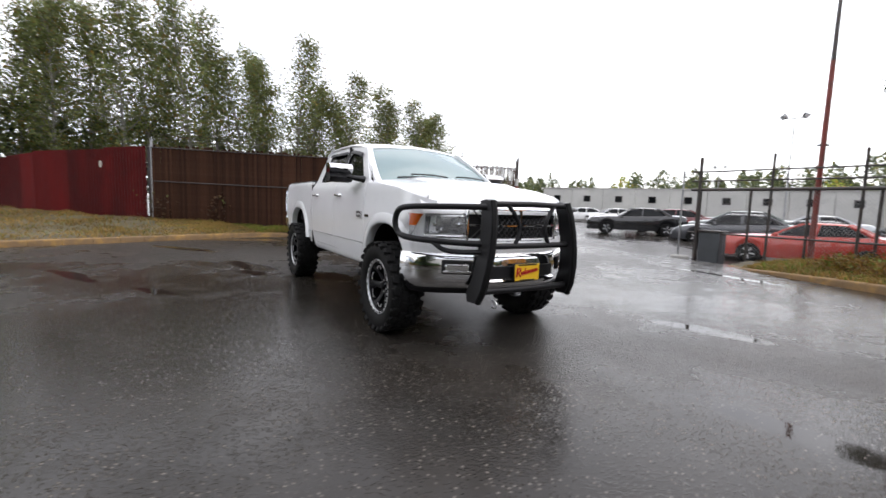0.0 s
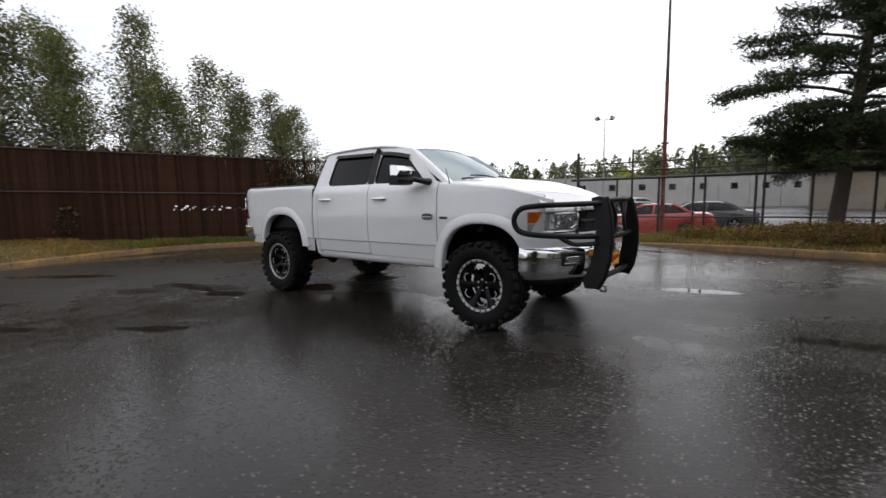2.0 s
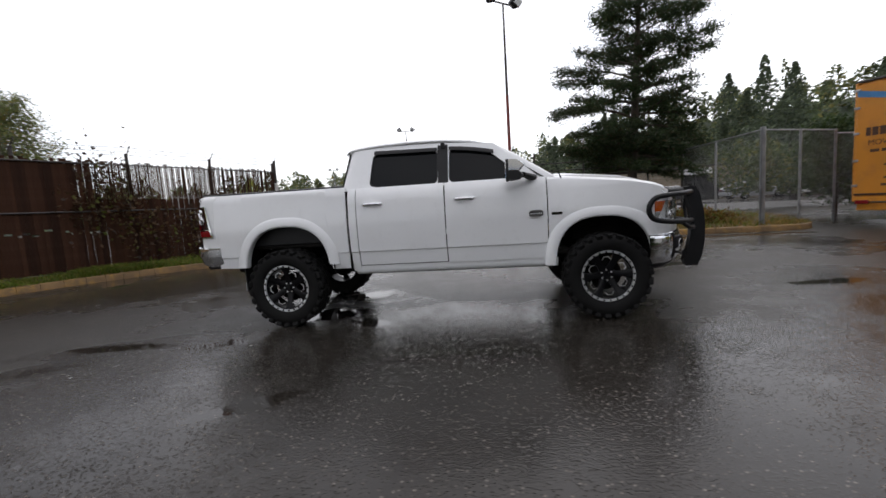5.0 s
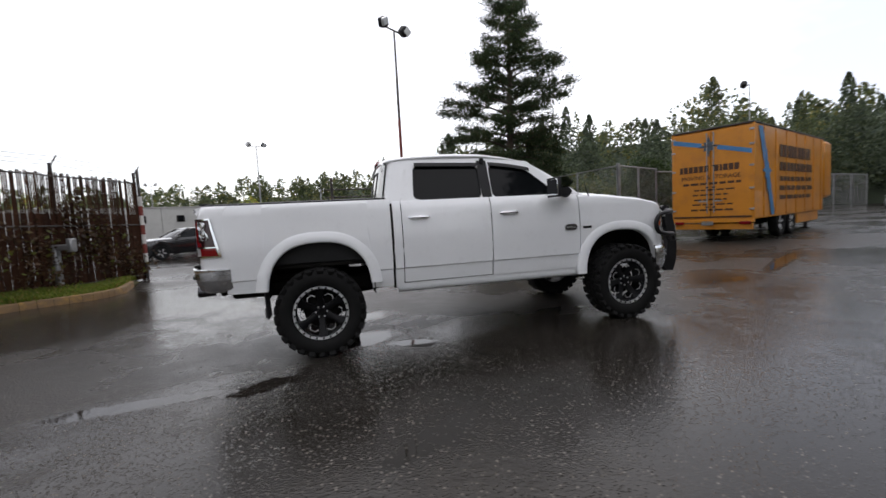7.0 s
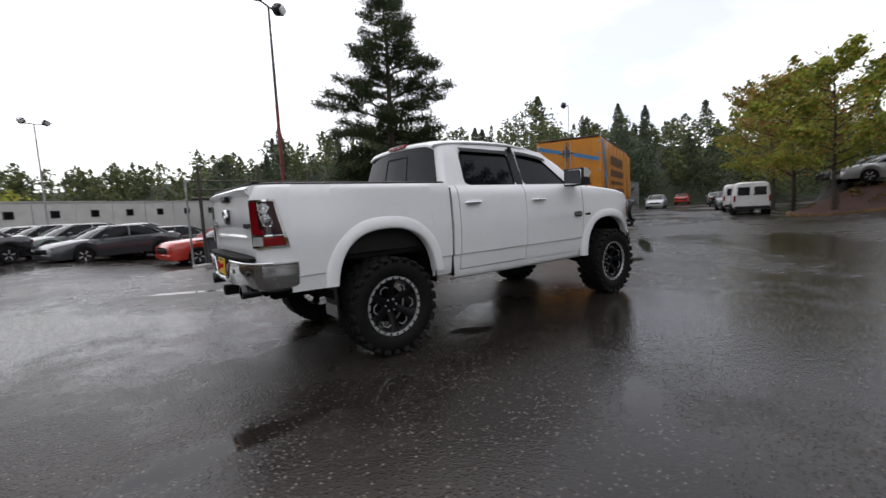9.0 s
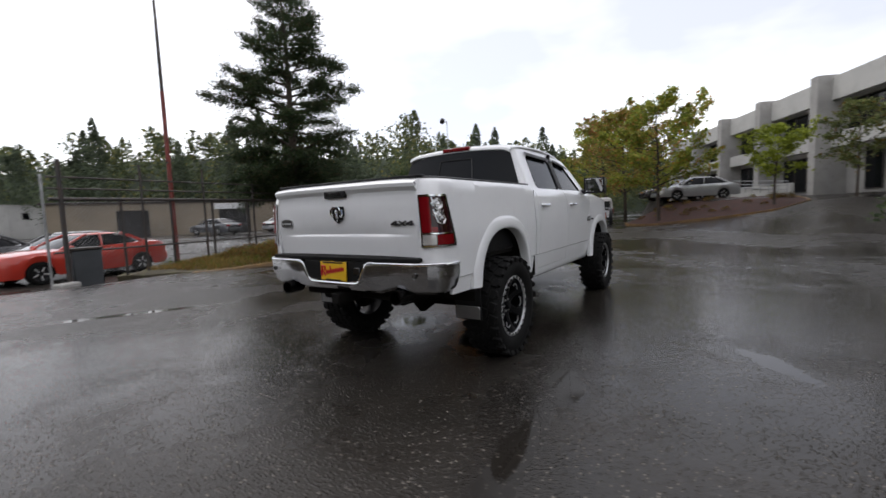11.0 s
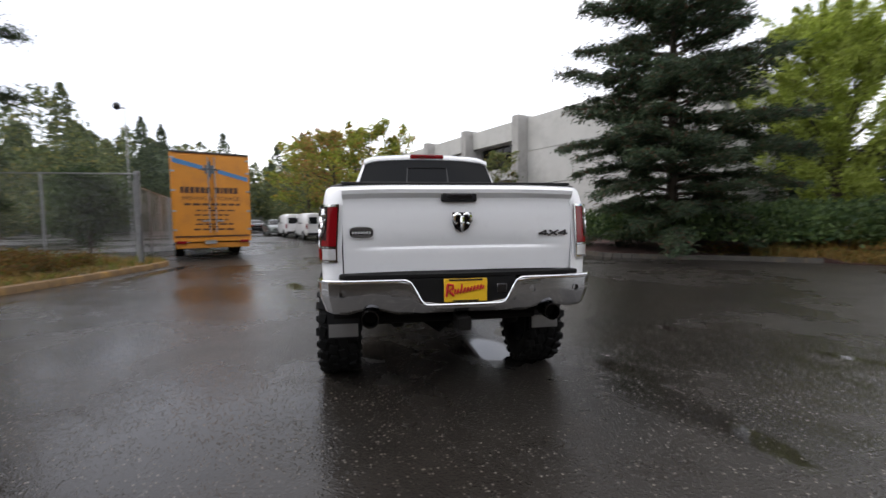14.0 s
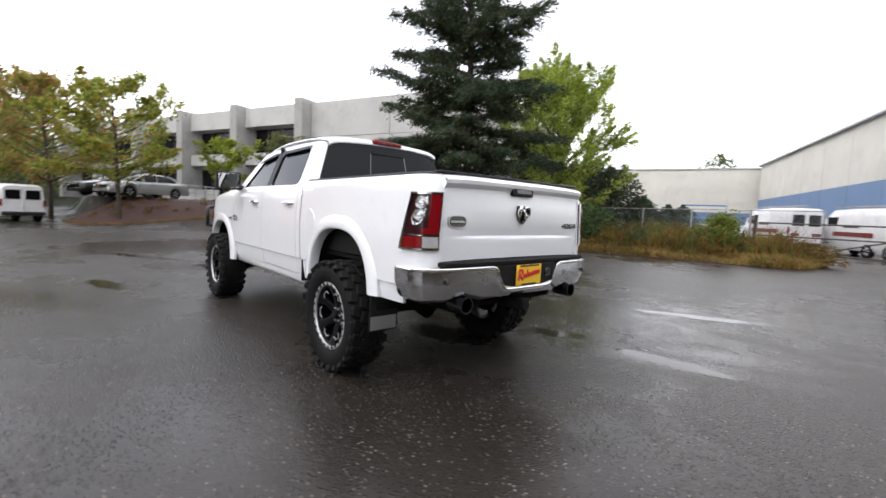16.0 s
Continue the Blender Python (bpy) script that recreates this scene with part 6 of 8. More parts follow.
G = [[(gate_x(z, y) + 0.012 * (abs(y) / 0.78) ** 6, y, z - 0.010 * (abs(y) / 0.78) ** 4) for z in (1.005, 1.06, 1.11, 1.135, 1.144, 1.152, 1.160, 1.168, 1.178, 1.19, 1.21, 1.23, 1.255, 1.28, 1.34, 1.40, 1.455, 1.47, 1.485, 1.50, 1.515, 1.525, 1.54, 1.548, 1.556, 1.565, 1.572, 1.578)] for y in np.linspace(-0.772, 0.772, 25)]
tg = part("tailgate", Geo().slab(G, 0.06, flip=True), WHITE, TRUCK, smooth=30)
tg.matrix_basis = TAIL
part("tailgate_cap", Geo().box((-2.885, 0, 1.582), (0.08, 1.55, 0.016), 0.006), BLACKPL, tg, "black plastic tailgate cap")
hd = part("tailgate_handle", Geo().box((-2.968, 0.02, 1.487), (0.04, 0.235, 0.058), 0.014), BLACKPL, tg, "black tailgate handle")
part("handle_pull", Geo().box((-2.989, 0.02, 1.492), (0.012, 0.17, 0.03), 0.005), BLACKGLOSS, hd)
em = part("shield_emblem", Geo().prism([(-2.955, y, z) for y, z in ((-0.062, 1.390), (0.062, 1.390), (0.066, 1.33), (0.046, 1.283), (0.0, 1.255), (-0.046, 1.283), (-0.066, 1.33))], (-0.018, 0, 0)), BLACKGLOSS, tg, "chrome and black shield emblem", smooth=0)
for s in (-1, 1):
    part("emblem_curl", Geo().tube([(-2.980, s * 0.010, 1.372), (-2.986, s * 0.034, 1.381), (-2.988, s * 0.054, 1.362), (-2.986, s * 0.056, 1.332), (-2.984, s * 0.044, 1.312), (-2.982, s * 0.032, 1.322)], [0.008, 0.013, 0.015, 0.014, 0.010, 0.006], 7), CHROME, em)
part("emblem_bar", Geo().tube([(-2.980, 0, 1.362), (-2.988, 0, 1.325), (-2.986, 0, 1.288), (-2.98, 0, 1.262)], [0.014, 0.016, 0.014, 0.008], 7), CHROME, em)


def oval_badge(name, parent, m, label):
    """A dark oval plate with a bright rim and a row of letters too small to read; its face is local -y."""
    def ring(a, b, y):
        return [(a * math.copysign(abs(math.cos(t)) ** 0.6, math.cos(t)), y, b * math.copysign(abs(math.sin(t)) ** 0.6, math.sin(t))) for t in np.linspace(0, 2 * math.pi, 29)[:-1]]
    b = part(name, Geo().loft([ring(0.078, 0.040, 0.008), ring(0.080, 0.041, -0.002), ring(0.076, 0.037, -0.006)]), BADGEGREY, parent, label, smooth=30)
    b.matrix_basis = m
    part("badge_rim", Geo().loft([ring(0.080, 0.042, -0.003), ring(0.079, 0.041, -0.008), ring(0.074, 0.036, -0.008), ring(0.073, 0.035, -0.004)], cap=False), STEEL, b)
    part("badge_band", Geo().box((0, -0.007, 0.0), (0.142, 0.003, 0.026), 0.001), BLACKGLOSS, b)
    for k in range(7):
        part("badge_bar", Geo().box((-0.054 + k * 0.018, -0.009, 0.0), (0.012, 0.002, 0.015), 0.001), STEEL, b)


BADGEGREY = surf("dark_pewter", (0.12, 0.115, 0.11), 0.4, 0.6, vary=0.2)
oval_badge("tailgate_badge", tg, pose(-2.957, 0.655, 1.262, 0, 0, -90), "dark oval badge on the tailgate")
DARKCHROME = surf("dark_chrome", (0.09, 0.09, 0.095), 0.3, 0.7, vary=0.1)


def stroke(g, a, b, w):
    """A straight letter stroke in the plane of the tailgate: a, b are (across, up)."""
    a, b = np.array(a), np.array(b)
    d = (b - a) / np.linalg.norm(b - a)
    n = np.array((-d[1], d[0])) * w / 2
    g.prism([(-2.955, -q[0], q[1]) for q in (a - n, b - n, b + n, a + n)], (-0.012, 0, 0))


for word_x, ch in ((0.572, "4"), (0.642, "X"), (0.712, "4")):
    g = Geo()
    h, z0, k = 0.033, 1.230, 0.25

    def at(u, v):
        return (word_x + 0.062 * (u - 0.5) + k * h * (v - 0.5), z0 + h * v)
    for a, b in ((((0.0, 0.32), (1.05, 0.32)), ((0.0, 0.34), (0.72, 1.0)), ((0.72, 0.0), (0.72, 1.0))) if ch == "4" else (((0.0, 0.0), (1.0, 1.0)), ((0.0, 1.0), (1.0, 0.0)))):
        stroke(g, at(*a), at(*b), 0.0098)
    part("letter", g, DARKCHROME, tg)

# badges on the front doors
for s in (-1, 1):
    oval_badge("door_badge", TRUCK, pose(1.078, s * 0.942, 1.14, 0, 0, 0 if s < 0 else 180), "dark oval badge on the front door")

# rear corner posts with the tail lamps
CORNER = ((-2.950, 0.780), (-2.945, 0.82), (-2.928, 0.86), (-2.900, 0.893), (-2.865, 0.914), (-2.80, 0.926), (-2.70, 0.934))
BUBBLE = surf("bright_lamp_chrome", (0.85, 0.86, 0.87), 0.12, 0.9, vary=0.35, scale=30, bump=0.25)
for s in (-1, 1):
    def corner(u, z):
        """Round the rear corner: u 0 at the tailgate edge, 1 on the body side."""
        t = u * (len(CORNER) - 1)
        i = min(int(t), len(CORNER) - 2)
        a, b = np.array(CORNER[i]), np.array(CORNER[i + 1])
        p = a + (b - a) * (t - i)
        return p[0] + 0.04 * max(0, z - 1.46) / 0.1, p[1] * bed_y(z) / 0.934

    G = [[(corner(u, z)[0], s * corner(u, z)[1], z) for z in list(np.linspace(0.93, 1.50, 14)) + [1.53, 1.548, 1.560]] for u in np.linspace(0, 1.0, 20)]
    part("rear_corner", Geo().slab(G, 0.02, flip=s > 0), WHITE, TRUCK, smooth=60).matrix_basis = TAIL
    G = [[(x, s * y, 1.562 + dz) for x, y, dz in ((corner(u, 1.56)[0] + 0.004, corner(u, 1.56)[1] - 0.004, -0.004), (corner(u, 1.56)[0] + 0.008, corner(u, 1.56)[1] - 0.008, 0.010), (corner(u, 1.56)[0] + 0.04 * (1 - u), corner(u, 1.56)[1] - 0.04, 0.018), (-2.80 + 0.1 * u, 0.785, 0.012))] for u in np.linspace(0, 1.0, 14)]
    part("corner_cap", Geo().slab(G, 0.01, flip=s > 0), BLACKPL, TRUCK, smooth=60).matrix_basis = TAIL

    def lamp_patch(u0, u1, z0, z1, off, n=9, th=0.010):
        """A piece of lamp wrapped on the corner; its outer edge leans back toward the foot."""
        G = []
        for k in range(n):
            row = []
            for z in np.linspace(z0, z1, 8):
                u = u0 + (u1 - u0) * k / (n - 1)
                lean = 0.16 * (1.26 - z) / 0.19 * max(0, u - 0.35) / 0.6
                u = min(0.99, u + lean * 0.5)
                x, y = corner(u, z)
                (xa, ya), (xb, yb) = corner(max(0, u - 0.03), z), corner(min(1, u + 0.03), z)
                nx, ny = -(yb - ya), (xb - xa)
                L = math.hypot(nx, ny)
                row.append((x + nx / L * off, s * (y + ny / L * off), z))
            G.append(row)
        return Geo().slab(G, th, flip=s > 0)

    def lamp_frame(u, z, off):
        g = lamp_patch(u, u + 0.001, z, z + 0.001, off, 2, 0.001)
        return g.v[0]
    tl = part("tail_lamp", lamp_patch(0.11, 0.88, 1.080, 1.438, 0.010, 14), SMOKED, TRUCK, "tail lamp with red lenses and chrome bezel")
    tl.matrix_basis = TAIL
    for a in ((0.10, 0.13, 1.074, 1.444), (0.86, 0.895, 1.074, 1.444), (0.11, 0.88, 1.074, 1.086), (0.11, 0.88, 1.430, 1.444), (0.11, 0.88, 1.165, 1.174)):
        part("bezel", lamp_patch(*a, 0.019, 12), CHROME, tl)
    part("red_lens", lamp_patch(0.14, 0.38, 1.178, 1.426, 0.017), REDLENS, tl)
    part("lower_red_bar", lamp_patch(0.38, 0.52, 1.178, 1.215, 0.017), REDLENS, tl)
    part("reverse_lens", lamp_patch(0.14, 0.48, 1.090, 1.160, 0.017), MILKY, tl, "clear reverse lamp")
    part("side_red_lens", lamp_patch(0.50, 0.85, 1.090, 1.160, 0.017), REDLENS, tl)
    for u, zc, r in ((0.61, 1.375, 0.046), (0.62, 1.295, 0.040)):
        c = Vector(lamp_frame(u, zc, 0.022))
        c2 = Vector(lamp_frame(u, zc, 0.10))
        d = (c2 - c).normalized()
        m = Matrix.Translation(c - d * 0.012) @ d.to_track_quat("Y", "Z").to_matrix().to_4x4()
        part("bullseye", Geo().lathe([(0.0, 0.016), (0.012, 0.014), (0.018, 0.004), (0.026, 0.014), (0.034, 0.005), (r - 0.006, 0.013), (r, 0.0)], 18, m), BUBBLE, tl, "bright round lamp bowl")
    for pts in (((0.47, 1.34), (0.55, 1.25), (0.66, 1.235)), ((0.70, 1.33), (0.76, 1.27), (0.70, 1.235)), ((0.46, 1.42), (0.48, 1.36))):
        part("lamp_rib", Geo().tube([lamp_frame(u, z, 0.016) for u, z in pts], 0.008, 5), BUBBLE, tl)

# rear bumper
RB = ((0.940, -2.66), (0.950, -2.76), (0.946, -2.86), (0.922, -2.94), (0.870, -2.995), (0.77, -3.03), (0.60, -3.05), (0.44, -3.060), (0.36, -3.064), (0.28, -3.066), (0.14, -3.068), (0.0, -3.07))
RBL = [(y, x) for y, x in RB] + [(-y, x) for y, x in RB[::-1][1:]]


def rb_top(y):
    return lerp_table(abs(y), ((0.0, 0.800), (0.24, 0.800), (0.275, 0.812), (0.345, 0.945), (0.385, 0.965), (0.9, 0.962), (0.98, 0.955)))


G = []
for i, (y, x) in enumerate(RBL):
    zt = rb_top(y)
    zb = lerp_table(abs(y), ((0.0, 0.735), (0.5, 0.722), (0.9, 0.735), (0.98, 0.71))) + 0.045 * math.exp(-((abs(y) - 0.61) / 0.06) ** 2)
    (ya, xa), (yb_, xb_) = RBL[max(0, i - 1)], RBL[min(len(RBL) - 1, i + 1)]
    L = math.hypot(xb_ - xa, yb_ - ya)
    nx, ny = abs(yb_ - ya) / L, -math.copysign(abs(xb_ - xa) / L, y) if abs(y) > 0.01 else 0.0
    row = []
    for t, o in ((0.0, 0.035), (0.02, 0.010), (0.05, 0.0), (0.075, 0.0), (0.10, 0.006), (0.42, 0.009), (0.50, 0.013), (0.9, 0.046), (1.0, 0.080)):
        row.append((x + o * nx, y + o * ny, zt + (zb - zt) * t))
    G.append(row)
rb = part("rear_bumper", Geo().slab(G, 0.012, flip=True), CHROME, TRUCK, "chrome rear bumper with a dipped centre", smooth=22)
rb.matrix_basis = TAIL
part("step_pad", Geo().slab([[(x + (0.09 if j == 0 else 0.02), y * 0.985, 0.978 - 0.004 * j) for j in range(2)] for y, x in RBL if abs(y) < 0.80], 0.02), RUBBER, rb, "black step pad")
part("centre_pad", Geo().box((-3.000, 0, 0.885), (0.09, 0.72, 0.19), 0.02), RUBBER, rb)
part("pad_top", Geo().box((-2.945, 0, 0.982), (0.13, 1.60, 0.030), 0.010), RUBBER, rb)
part("bumper_rim", Geo().tube([(x + 0.004, y, rb_top(y) - 0.004) for y, x in [(y, lerp_table(abs(y), [(b, a) for b, a in RB[::-1][:-2]])) for y in np.linspace(-0.945, 0.945, 90)]], 0.007, 6), CHROME, rb)
part("socket", Geo().box((-3.048, -0.25, 0.890), (0.02, 0.07, 0.06), 0.01), BLACKGLOSS, rb)
for y in (-0.78, -0.46, 0.46, 0.78):
    part("parking_sensor", Geo().lathe([(0.0, -0.004), (0.018, -0.004), (0.02, 0.006)], 14, Matrix.Translation((-3.049 if abs(y) < 0.6 else -3.022, y, 0.875)) @ Matrix.Rotation(radians(90), 4, "Z")), BLACKGLOSS, rb)


def licence_plate(parent, x, y, z, facing):
    """A dealer's yellow plate with a red script shape."""
    p = part("plate", Geo().box((x, y, z), (0.012, 0.285, 0.150), 0.004), PLATEYELLOW, parent, "yellow dealer plate with red script")
    f = x + facing * 0.008
    part("plate_border", Geo().box((f - facing * 0.001, y, z + 0.068), (0.003, 0.22, 0.012), 0.001), BLACKPL, p)
    part("plate_border", Geo().box((f - facing * 0.001, y, z - 0.068), (0.003, 0.17, 0.010), 0.001), BLACKPL, p)
    k = -facing
    # a capital, then low rounded letter shapes on a rising line
    pts = [(-0.128, -0.038), (-0.118, 0.038), (-0.118, 0.040), (-0.085, 0.036), (-0.084, 0.012), (-0.112, 0.0), (-0.080, -0.034)]
    part("red_script", Geo().tube([(f, y - k * u, z + v) for u, v in pts], 0.0085, 6), PLATERED, p)
    for i in range(9):
        u0, v0 = -0.064 + i * 0.0215, -0.018 + 0.0035 * i
        hh = 0.052 if i == 2 else 0.026
        pts = [(u0 - 0.006, v0 + hh), (u0 - 0.008, v0), (u0 + 0.004, v0 - 0.004), (u0 + 0.010, v0 + 0.020)]
        part("red_script", Geo().tube([(f, y - k * u, z + v) for u, v in pts], 0.0062, 5), PLATERED, p)


licence_plate(rb, -3.056, -0.005, 0.885, -1)

# exhaust tips, hitch, mud flaps
for s in (-1, 1):
    e = part("exhaust_tip", Geo().lathe([(0.048, -0.10), (0.054, -0.10), (0.057, 0.05), (0.050, 0.05), (0.048, -0.09)], 20, Matrix.Translation((-2.99, s * 0.61, 0.712)) @ Matrix.Rotation(radians(90), 4, "Z")), surf("sooty_chrome", (0.10, 0.10, 0.105), 0.25, 1.0, vary=0.3), TRUCK, "round exhaust tip")
    e.matrix_basis = TAIL
    part("exhaust_pipe", Geo().tube([(-2.90, s * 0.61, 0.710), (-2.65, s * 0.60, 0.76), (-2.2, s * 0.45, 0.78), (-0.6, s * 0.35, 0.62)], 0.042, 8), UNDER, TRUCK)
    f = part("mud_flap", Geo().slab([[(-2.30 - 0.02 * math.sin(3 * (z - 0.45)), s * y, z) for z in np.linspace(0.42, 0.86, 6)] for y in (0.70, 0.82, 0.945)], 0.012), BLACKPL, TRUCK, "black rubber mud flap with metal plate")
    part("flap_plate", Geo().box((-2.312, s * 0.825, 0.485), (0.012, 0.225, 0.105), 0.01), surf("brushed_plate", (0.35, 0.35, 0.35), 0.4, 0.8, vary=0.2), f)
    # frame rails and springs
    part("frame_rail", Geo().box((-0.2, s * 0.42, 0.66), (5.0, 0.09, 0.16), 0.02), UNDER, TRUCK)
    part("shock_absorber", Geo().tube([(-1.70, s * 0.5, 0.95), (-1.62, s * 0.56, 0.42)], 0.035, 8), UNDER, TRUCK)
    part("control_arm", Geo().tube([(1.6, s * 0.36, 0.50), (1.785, s * 0.74, 0.36)], 0.045, 8), UNDER, TRUCK)
    part("steering_knuckle", Geo().box((1.785, s * 0.72, 0.46), (0.14, 0.10, 0.36), 0.03), UNDER, TRUCK)
part("rear_axle", Geo().tube([(-WB, -0.74, 0.445), (-WB, -0.14, 0.445), (-WB, 0.0, 0.445), (-WB, 0.14, 0.445), (-WB, 0.74, 0.445)], [0.05, 0.055, 0.15, 0.055, 0.05], 12), UNDER, TRUCK)
part("drive_shaft", Geo().tube([(-1.65, 0, 0.47), (0.4, 0.05, 0.68)], 0.045, 8), UNDER, TRUCK)
part("front_crossmember", Geo().box((1.70, 0, 0.55), (0.35, 0.86, 0.14), 0.04), UNDER, TRUCK)
part("gearbox", Geo().box((0.7, 0, 0.74), (1.3, 0.42, 0.30), 0.08), UNDER, TRUCK)
part("fuel_tank", Geo().box((-0.55, 0.30, 0.70), (1.0, 0.40, 0.26), 0.06), UNDER, TRUCK)
part("cab_underside", Geo().box((0.15, 0, 0.70), (2.6, 1.62, 0.06), 0.02), UNDER, TRUCK)
part("bed_underside", Geo().box((-2.0, 0, 0.915), (1.85, 1.56, 0.05), 0.02), UNDER, TRUCK)
part("engine_bay", Geo().box((1.95, 0, 1.0), (0.95, 0.92, 0.5), 0.05), UNDER, TRUCK)
hb = part("tow_hitch", Geo().box((-2.86, 0, 0.66), (0.26, 0.09, 0.09), 0.01), UNDER, TRUCK)
part("hitch_bar", Geo().tube([(-2.76, -0.55, 0.67), (-2.76, 0.55, 0.67)], 0.035, 8), UNDER, hb)

# nose: a line round the front from the fender to the middle
NOSE = ((2.18, 0.928), (2.26, 0.914), (2.34, 0.884), (2.42, 0.820), (2.49, 0.732), (2.55, 0.625), (2.60, 0.54), (2.655, 0.45), (2.70, 0.30), (2.715, 0.15), (2.72, 0.0))
NOSE_L = [Vector((x, y, 0)) for x, y in NOSE] + [Vector((x, -y, 0)) for x, y in NOSE[::-1][1:]]


def nose(t, off=0.0):
    i = min(int(t), len(NOSE_L) - 2)
    a, b = NOSE_L[i], NOSE_L[i + 1]
    p = a.lerp(b, t - i)
    d = (NOSE_L[min(i + 2, 20)] - NOSE_L[max(i - 1, 0)]).normalized()
    n = Vector((-d.y, d.x, 0))
    if n.x < 0:
        n = -n
    n = Vector((abs(n.x), math.copysign(abs(n.y), p.y) if abs(p.y) > 0.01 else 0, 0))
    return p + n * off


def nose_panel(t0, t1, prof, n=40, th=0.015):
    """A band round the nose; prof gives (height, offset) from top to bottom."""
    G = []
    for t in np.linspace(t0, t1, n):
        G.append([(q.x, q.y, z) for q, z in ((nose(t, o), z) for z, o in prof)])
    g = Geo().slab(G, th)
    return g


part("nose_band", nose_panel(1.0, 19.0, ((0.985, 0.0), (0.94, 0.012), (0.90, 0.016), (0.85, 0.012))), WHITE, TRUCK, smooth=50)
fb = part("front_bumper", nose_panel(0.3, 19.7, ((0.855, 0.010), (0.845, 0.032), (0.80, 0.046), (0.72, 0.052), (0.64, 0.048), (0.575, 0.035), (0.545, 0.010)), 60), CHROME, TRUCK, "chrome front bumper", smooth=60)
part("bumper_inset", nose_panel(7.4, 12.6, ((0.745, 0.054), (0.74, 0.060), (0.64, 0.058), (0.635, 0.052)), 20, 0.006), BLACKPL, fb)
part("bumper_lip", nose_panel(7.2, 12.8, ((0.63, 0.050), (0.61, 0.066), (0.585, 0.055)), 20, 0.01), CHROME, fb)
part("valance", nose_panel(0.6, 19.4, ((0.55, 0.01), (0.52, 0.0), (0.485, -0.05)), 40), BLACKPL, TRUCK, "black lower valance", smooth=60)
for t in (5.4, 14.6):
    q = nose(t, 0.05)
    m = Matrix.Translation((q.x, q.y, 0.735)) @ Matrix.Rotation(math.atan2(nose(t, 0.1).y - nose(t, 0).y, nose(t, 0.1).x - nose(t, 0).x), 4, "Z")
    fl = part("fog_lamp", Geo().box((0, 0, 0), (0.05, 0.27, 0.125), 0.03, None), BLACKPL, fb)
    fl.matrix_basis = m
    part("lamp_lens", Geo().box((0.026, 0, 0.0), (0.02, 0.20, 0.055), 0.02), CHROME, fl)
    part("lamp_bezel", Geo().box((0.022, 0, -0.04), (0.02, 0.24, 0.02), 0.008), CHROME, fl)
LAMPDARK = surf("lamp_housing", (0.46, 0.46, 0.48), 0.25, 0.8, vary=0.3, scale=12)
# head lamps: lens over a bright housing, with amber corner
for s, r in ((1, (1.05, 6.0)), (-1, (14.0, 18.95))):
    hl = part("head_lamp", nose_panel(r[0], r[1], ((1.205, -0.010), (1.195, -0.006), (0.995, -0.006), (0.985, -0.010)), 20), LAMPDARK, TRUCK, "clear head lamp with amber corner")
    lo, hi = r
    def wedge(z, k, wide):
        """A lens strip whose inner edge leans outward toward the foot."""
        w = 0.14 + k * (0.35 + wide * (z - 1.0) / 0.19)
        return lo + w if s > 0 else hi - w

    G = [[(q.x, q.y, z) for q, z in ((nose(wedge(z, k, 1.15), 0.008), z) for z in np.linspace(1.190, 1.085, 6))] for k in np.linspace(0, 1, 7)]
    part("amber_corner", Geo().slab(G, 0.004), AMBER, hl)
    G = [[(q.x, q.y, z) for q, z in ((nose(wedge(z, k, 1.15), 0.006), z) for z in np.linspace(1.080, 0.998, 6))] for k in np.linspace(0, 1, 7)]
    part("corner_reflector", Geo().slab(G, 0.004), MILKY, hl)
    for k in range(4):
        w0 = 1.75 + 0.11 * k
        G = [[(q.x, q.y, z) for q, z in ((nose((lo + w0 + e + 0.5 * (z - 1.0)) if s > 0 else (hi - w0 - e - 0.5 * (z - 1.0)), 0.004 + 0.008 * e / 0.09), z) for z in np.linspace(1.170, 1.020, 4))] for e in (0.0, 0.09)]
        part("facet", Geo().slab(G, 0.003), LAMPDARK, hl)
    c0, c1 = (lo + 1.8, hi - 0.1) if s > 0 else (lo + 0.1, hi - 1.8)
    for za, zb in ((1.196, 1.172), (1.022, 0.998)):
        part("reflector", nose_panel(c0, c1, ((za, 0.006), ((za + zb) / 2, 0.0), (zb, 0.006)), 14, 0.004), MILKY, hl)
    for t in ((lo + 2.6, lo + 4.4) if s > 0 else (hi - 2.6, hi - 4.4)):
        q = nose(t, 0.012)
        ang = math.atan2(nose(t, 0.1).y - nose(t, 0).y, nose(t, 0.1).x - nose(t, 0).x)
        part("lamp_bowl", Geo().lathe([(0.0, -0.004), (0.018, -0.008), (0.024, -0.020), (0.034, -0.034), (0.058, -0.024), (0.072, -0.006), (0.076, 0.002)], 24, Matrix.Translation((q.x, q.y, 1.10)) @ Matrix.Rotation(ang + math.pi / 2 + math.pi, 4, "Z")), CHROME, hl)
    part("lens_cover", nose_panel(lo + 0.05, hi - 0.05, ((1.20, 0.014), (1.10, 0.024), (0.99, 0.014)), 18, 0.004), LENS, hl).visible_shadow = False
